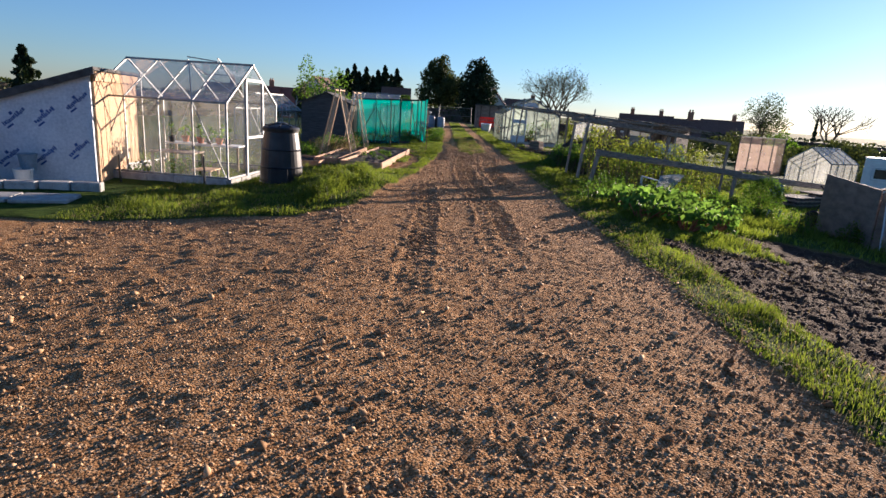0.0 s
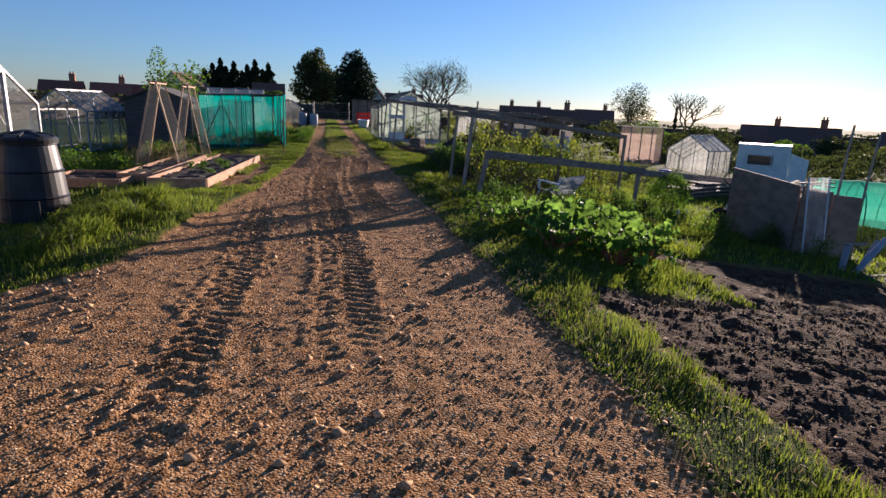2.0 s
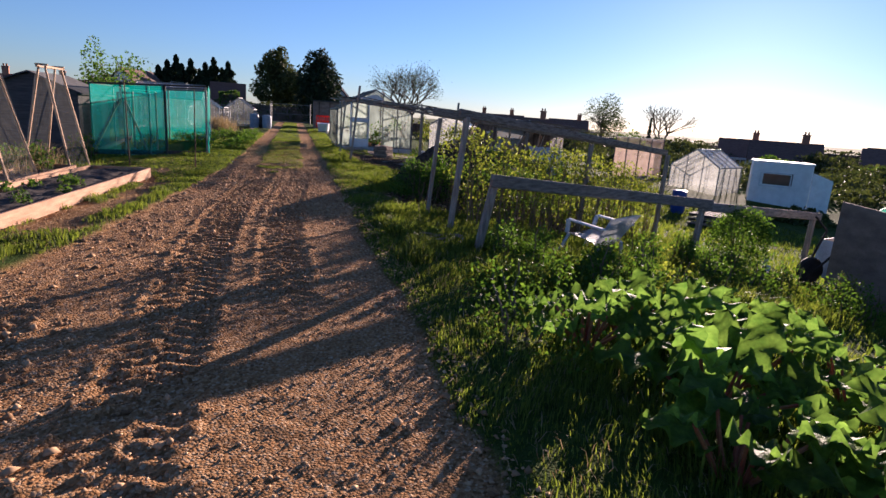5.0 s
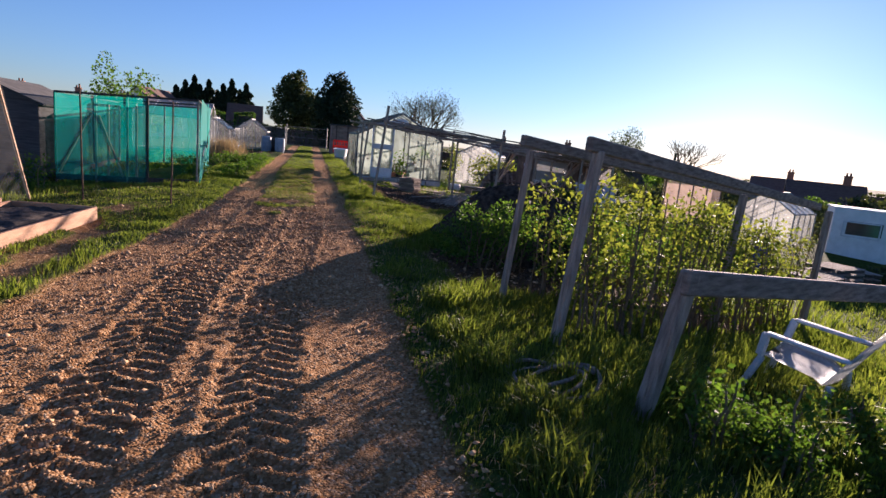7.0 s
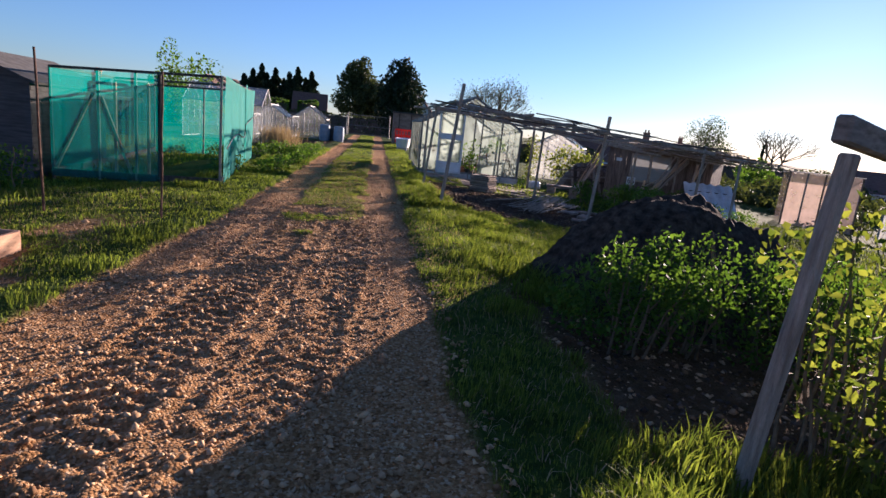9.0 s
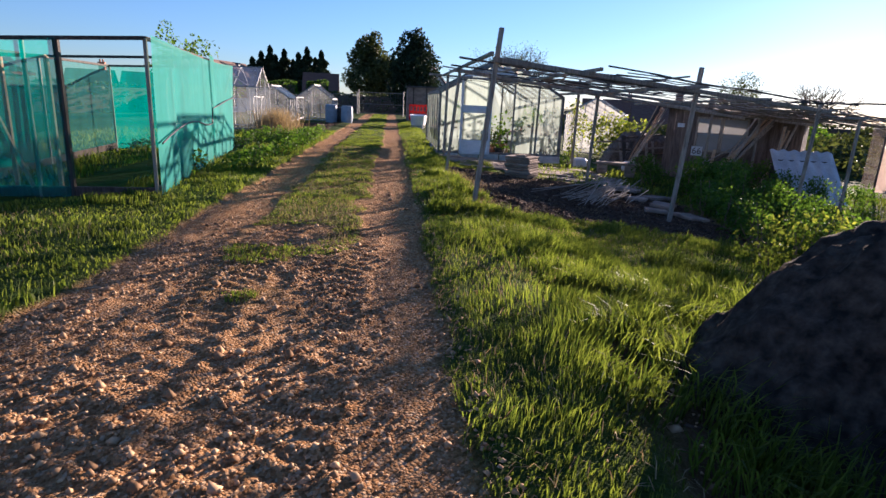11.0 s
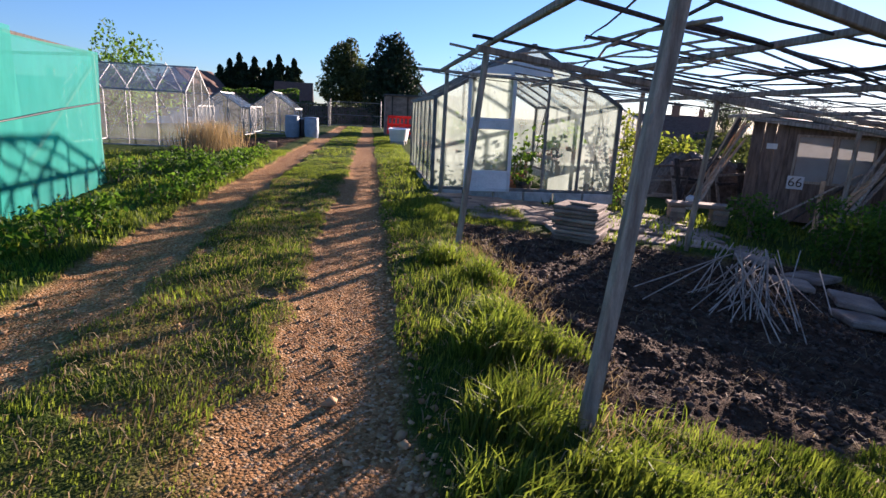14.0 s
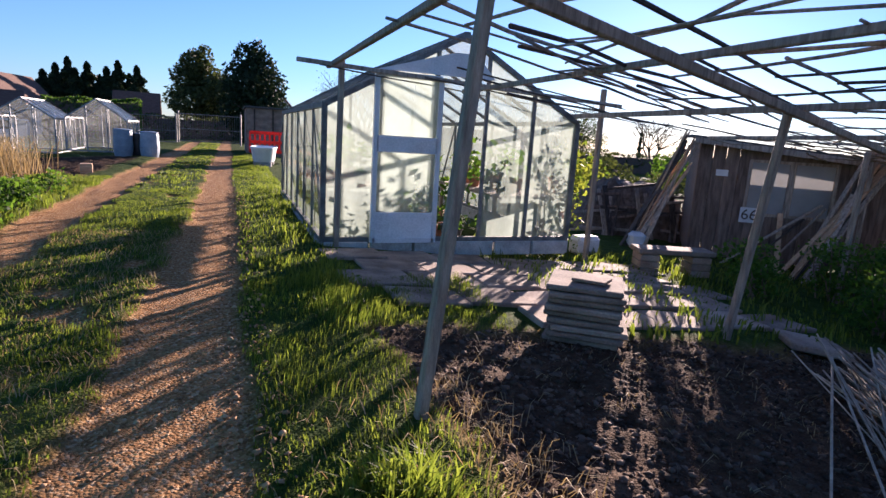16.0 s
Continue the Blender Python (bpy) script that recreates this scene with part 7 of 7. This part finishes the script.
rv = random.Random(44)
for k in range(11):
    f = (k + 0.5) / 11
    x, y = 3.55 + 4.6 * f, 13.95 + 2.4 * f
    h = 1.12 - 0.12 * rv.random()
    L = [(rv.uniform(-0.15, 0.15), rv.uniform(-0.15, 0.15), h * z, 0.24, 0.24, 0.2) for z in (0.3, 0.55, 0.78, 1.0, 1.15)]
    shrub("vine", "leafy yellow-green vine trained along the timber frame", "vine", (x, y, at_ground(x, y)), L, 400, 0.026, VINE, 300 + k, 9, "vines on the frame", shell=0.1)
for k in range(10):
    f = (k + 0.5) / 10
    x, y = 3.55 + 4.3 * f, 14.95 + 2.3 * f
    L = [(rv.uniform(-0.2, 0.2), rv.uniform(-0.2, 0.2), z * rv.uniform(0.85, 1.1), 0.24, 0.24, 0.19) for z in (0.15, 0.42, 0.7, 0.95, 1.2)]
    shrub("vine", "leafy yellow-green vine trained along the timber frame", "vine", (x, y, at_ground(x, y)), L, 430, 0.027, VINE, 330 + k, 9, "vines on the frame", shell=0.1)
for k, (x, y, w, h) in enumerate(((3.45, 16.6, 0.42, 0.62), (4.05, 16.75, 0.5, 0.74), (4.7, 16.7, 0.55, 0.78), (5.8, 16.6, 0.5, 0.74), (5.4, 16.9, 0.5, 0.74))):
    L = [(rv.uniform(-0.2, 0.2), rv.uniform(-0.2, 0.2), h * 0.5, w, w, h * 0.5)] + [(rv.uniform(-0.45, 0.45), rv.uniform(-0.45, 0.45), h * rv.uniform(0.7, 1.15), w * 0.35, w * 0.35, h * 0.3) for j in range(4)]
    shrub("currant_bush", "dense currant bush in fresh green leaf", "bush", (x, y, at_ground(x, y)), L, 2300, 0.02, LEAF, 350 + k, 12, "currant bushes")
for k, (x, y, w, h) in enumerate(((5.6, 19.0, 0.6, 0.55), (6.4, 19.6, 0.6, 0.5), (6.0, 21.2, 0.55, 0.65), (7.0, 21.0, 0.6, 0.7))):
    L = [(0, 0, h * 0.5, w, w, h * 0.5), (0.3, 0, h * 0.7, w * 0.6, w * 0.6, h * 0.4)]
    shrub("currant_bush", "low shrub with sunlit yellow-green leaves", "bush", (x, y, at_ground(x, y)), L, 1100, 0.028, VINE, 370 + k, 9, "low shrubs")
shrub("box_bush", "clipped rounded dark green bush beside the path", "bush", (8.1, 14.0, at_ground(8.1, 14.0)), [(0, 0, 0.5, 0.5, 0.46, 0.5), (0.1, 0.05, 0.62, 0.38, 0.38, 0.36)], 4200, 0.022, LEAF, 391, 6, shell=0.7)
shrub("bramble", "bramble trailing at the edge of the track", "bramble", (2.75, 9.9, at_ground(2.75, 9.9)), [(0, 0, 0.12, 0.4, 0.7, 0.15), (0.1, 0.8, 0.15, 0.4, 0.5, 0.18)], 800, 0.017, LEAF, 392, 6)
for k in range(16):
    x, y = rv.uniform(4.2, 9.2), rv.uniform(10.6, 13.4)
    L = [(0, 0, 0.16, 0.3, 0.3, 0.2), (0.15, 0.1, 0.3, 0.2, 0.2, 0.2)]
    shrub("weed_clump", "leafy weed clump among the vines and rails", "weeds", (x, y, at_ground(x, y)), L, 480, 0.019, VINE if k % 4 == 0 else LEAF, 400 + k, 5, "weed clumps", shell=0.1)
for k in range(24):
    x = rv.uniform(3.3, 7.4)
    y = 11.5 + 0.37 * (x - 3.3) + rv.uniform(-0.5, 0.75)
    h = rv.uniform(0.22, 0.42) if not 3.7 < x < 5.6 else 0.18
    L = [(rv.uniform(-0.1, 0.1), rv.uniform(-0.1, 0.1), h * z, 0.2, 0.2, 0.16) for z in (0.3, 0.65, 1.0)]
    shrub("weed_clump", "tall nettles and weeds along the timber rail", "weeds", (x, y, at_ground(x, y)), L, 520, 0.017, LEAF, 600 + k, 6, "rail weeds", shell=0.05)
for k in range(26):
    x, y = rv.uniform(-4.6, -0.35), rv.uniform(28.2, 34.2)
    if k < 8:
        x, y = rv.uniform(-1.3, -0.3), rv.uniform(24.0, 33.0)
    L = [(0, 0, 0.14, 0.34, 0.34, 0.18), (0.15, 0.1, 0.24, 0.22, 0.22, 0.16)]
    shrub("weed_clump", "low leafy weeds on the overgrown plot", "weeds", (x, y, at_ground(x, y)), L, 360, 0.028, LEAF, 430 + k, 3, "overgrown plot weeds", shell=0.1)
for k in range(12):
    x, y = rv.uniform(-5.2, -3.0), rv.uniform(13.8, 21.5)
    if -3.6 < x and y < 17.4:
        x -= 0.7
    h = rv.uniform(0.3, 0.7)
    shrub("weed_clump", "untidy weeds and currants behind the raised beds", "weeds", (x, y, at_ground(x, y)), [(0, 0, h * 0.5, 0.35, 0.35, h * 0.5)], 360, 0.03, LEAF, 470 + k, 6, "weeds behind the beds", shell=0.1)
for k in range(9):
    x, y = -1.5 - rv.random() * 0.8, 12.9 + rv.random() * 4.0
    shrub("seedling", "small leafy crop in the raised bed", "seedling", (x, y, 0.1), [(0, 0, 0.07, 0.12, 0.12, 0.08)], 60, 0.022, LEAF, 500 + k, 2, "bed crops", shell=0.1)
for k in range(7):
    x, y = -6.1 + rv.random() * 1.7, 11.0 + rv.random() * 0.9
    shrub("weed_clump", "green weeds along the greenhouse side", "weeds", (x, y, at_ground(x, y)), [(0, 0, 0.14, 0.22, 0.22, 0.2)], 160, 0.024, LEAF, 520 + k, 3, "greenhouse weeds", shell=0.1)
for k in range(10):
    x, y = rv.uniform(5.6, 8.8), rv.uniform(22.0, 30.0)
    if y < 28 and x < 7.4:
        x += 2.2
    shrub("weed_clump", "weeds round the old shed and pergola", "weeds", (x, y, at_ground(x, y)), [(0, 0, 0.16, 0.32, 0.32, 0.22)], 260, 0.026, LEAF, 540 + k, 4, "shed weeds", shell=0.1)
for k in range(14):
    x, y = 7.6 + rv.random() * 3.4, 25.6 + rv.random() * 2.6
    h = rv.uniform(0.5, 0.95)
    L = [(rv.uniform(-0.15, 0.15), rv.uniform(-0.15, 0.15), h * z, 0.38, 0.34, 0.24) for z in (0.3, 0.7)]
    shrub("bramble", "dark rough bramble before the old shed", "bramble", (x, y, at_ground(x, y)), L, 900, 0.028, LEAF, 700 + k, 7, "shed brambles", shell=0.1)
shrub("grape_vine", "young vine growing up behind the greenhouse", "vine", (6.5, 30.4, at_ground(6.5, 30.4)), [(0, 0, 0.5, 0.25, 0.25, 0.4), (0.1, 0, 1.1, 0.3, 0.3, 0.4), (0, 0.1, 1.5, 0.2, 0.2, 0.25)], 420, 0.04, VINE, 560, 5, shell=0.1)
shrub("garden_shrub", "yellowish garden shrub beyond the mound", "shrub", (9.6, 36.0, -0.7), [(0, 0, 1.0, 0.9, 0.9, 0.8), (0.9, 0, 0.9, 0.8, 0.8, 0.7)], 1800, 0.06, VINE, 562, 8, shell=0.4)
for k in range(20):
    x, y = 6.9 + rv.random() * 3.0, 22.2 + rv.random() * 3.2
    h = rv.uniform(0.45, 0.75)
    L = [(rv.uniform(-0.12, 0.12), rv.uniform(-0.12, 0.12), h * z, 0.3, 0.3, 0.2) for z in (0.2, 0.5, 0.82)]
    shrub("weed_clump", "tall dark nettles and weeds beside the pergola", "weeds", (x, y, at_ground(x, y)), L, 520, 0.03, LEAF, 800 + k, 7, "pergola nettles", shell=0.05)
for k in range(22):
    tuft(2.9 + rv.random() * 1.2, 17.3 + rv.random() * 2.0, 200, 0.22, rv.uniform(0.2, 0.36), 900 + k)
for k in range(18):
    tuft(3.0 + rv.random() * 3.2, 10.9 + rv.random() * 2.0, 320, 0.26, rv.uniform(0.26, 0.44), 930 + k)
for k in range(10):
    tuft(3.3 + rv.random() * 2.6, 18.9 + rv.random() * 0.9, 220, 0.24, rv.uniform(0.24, 0.4), 960 + k)
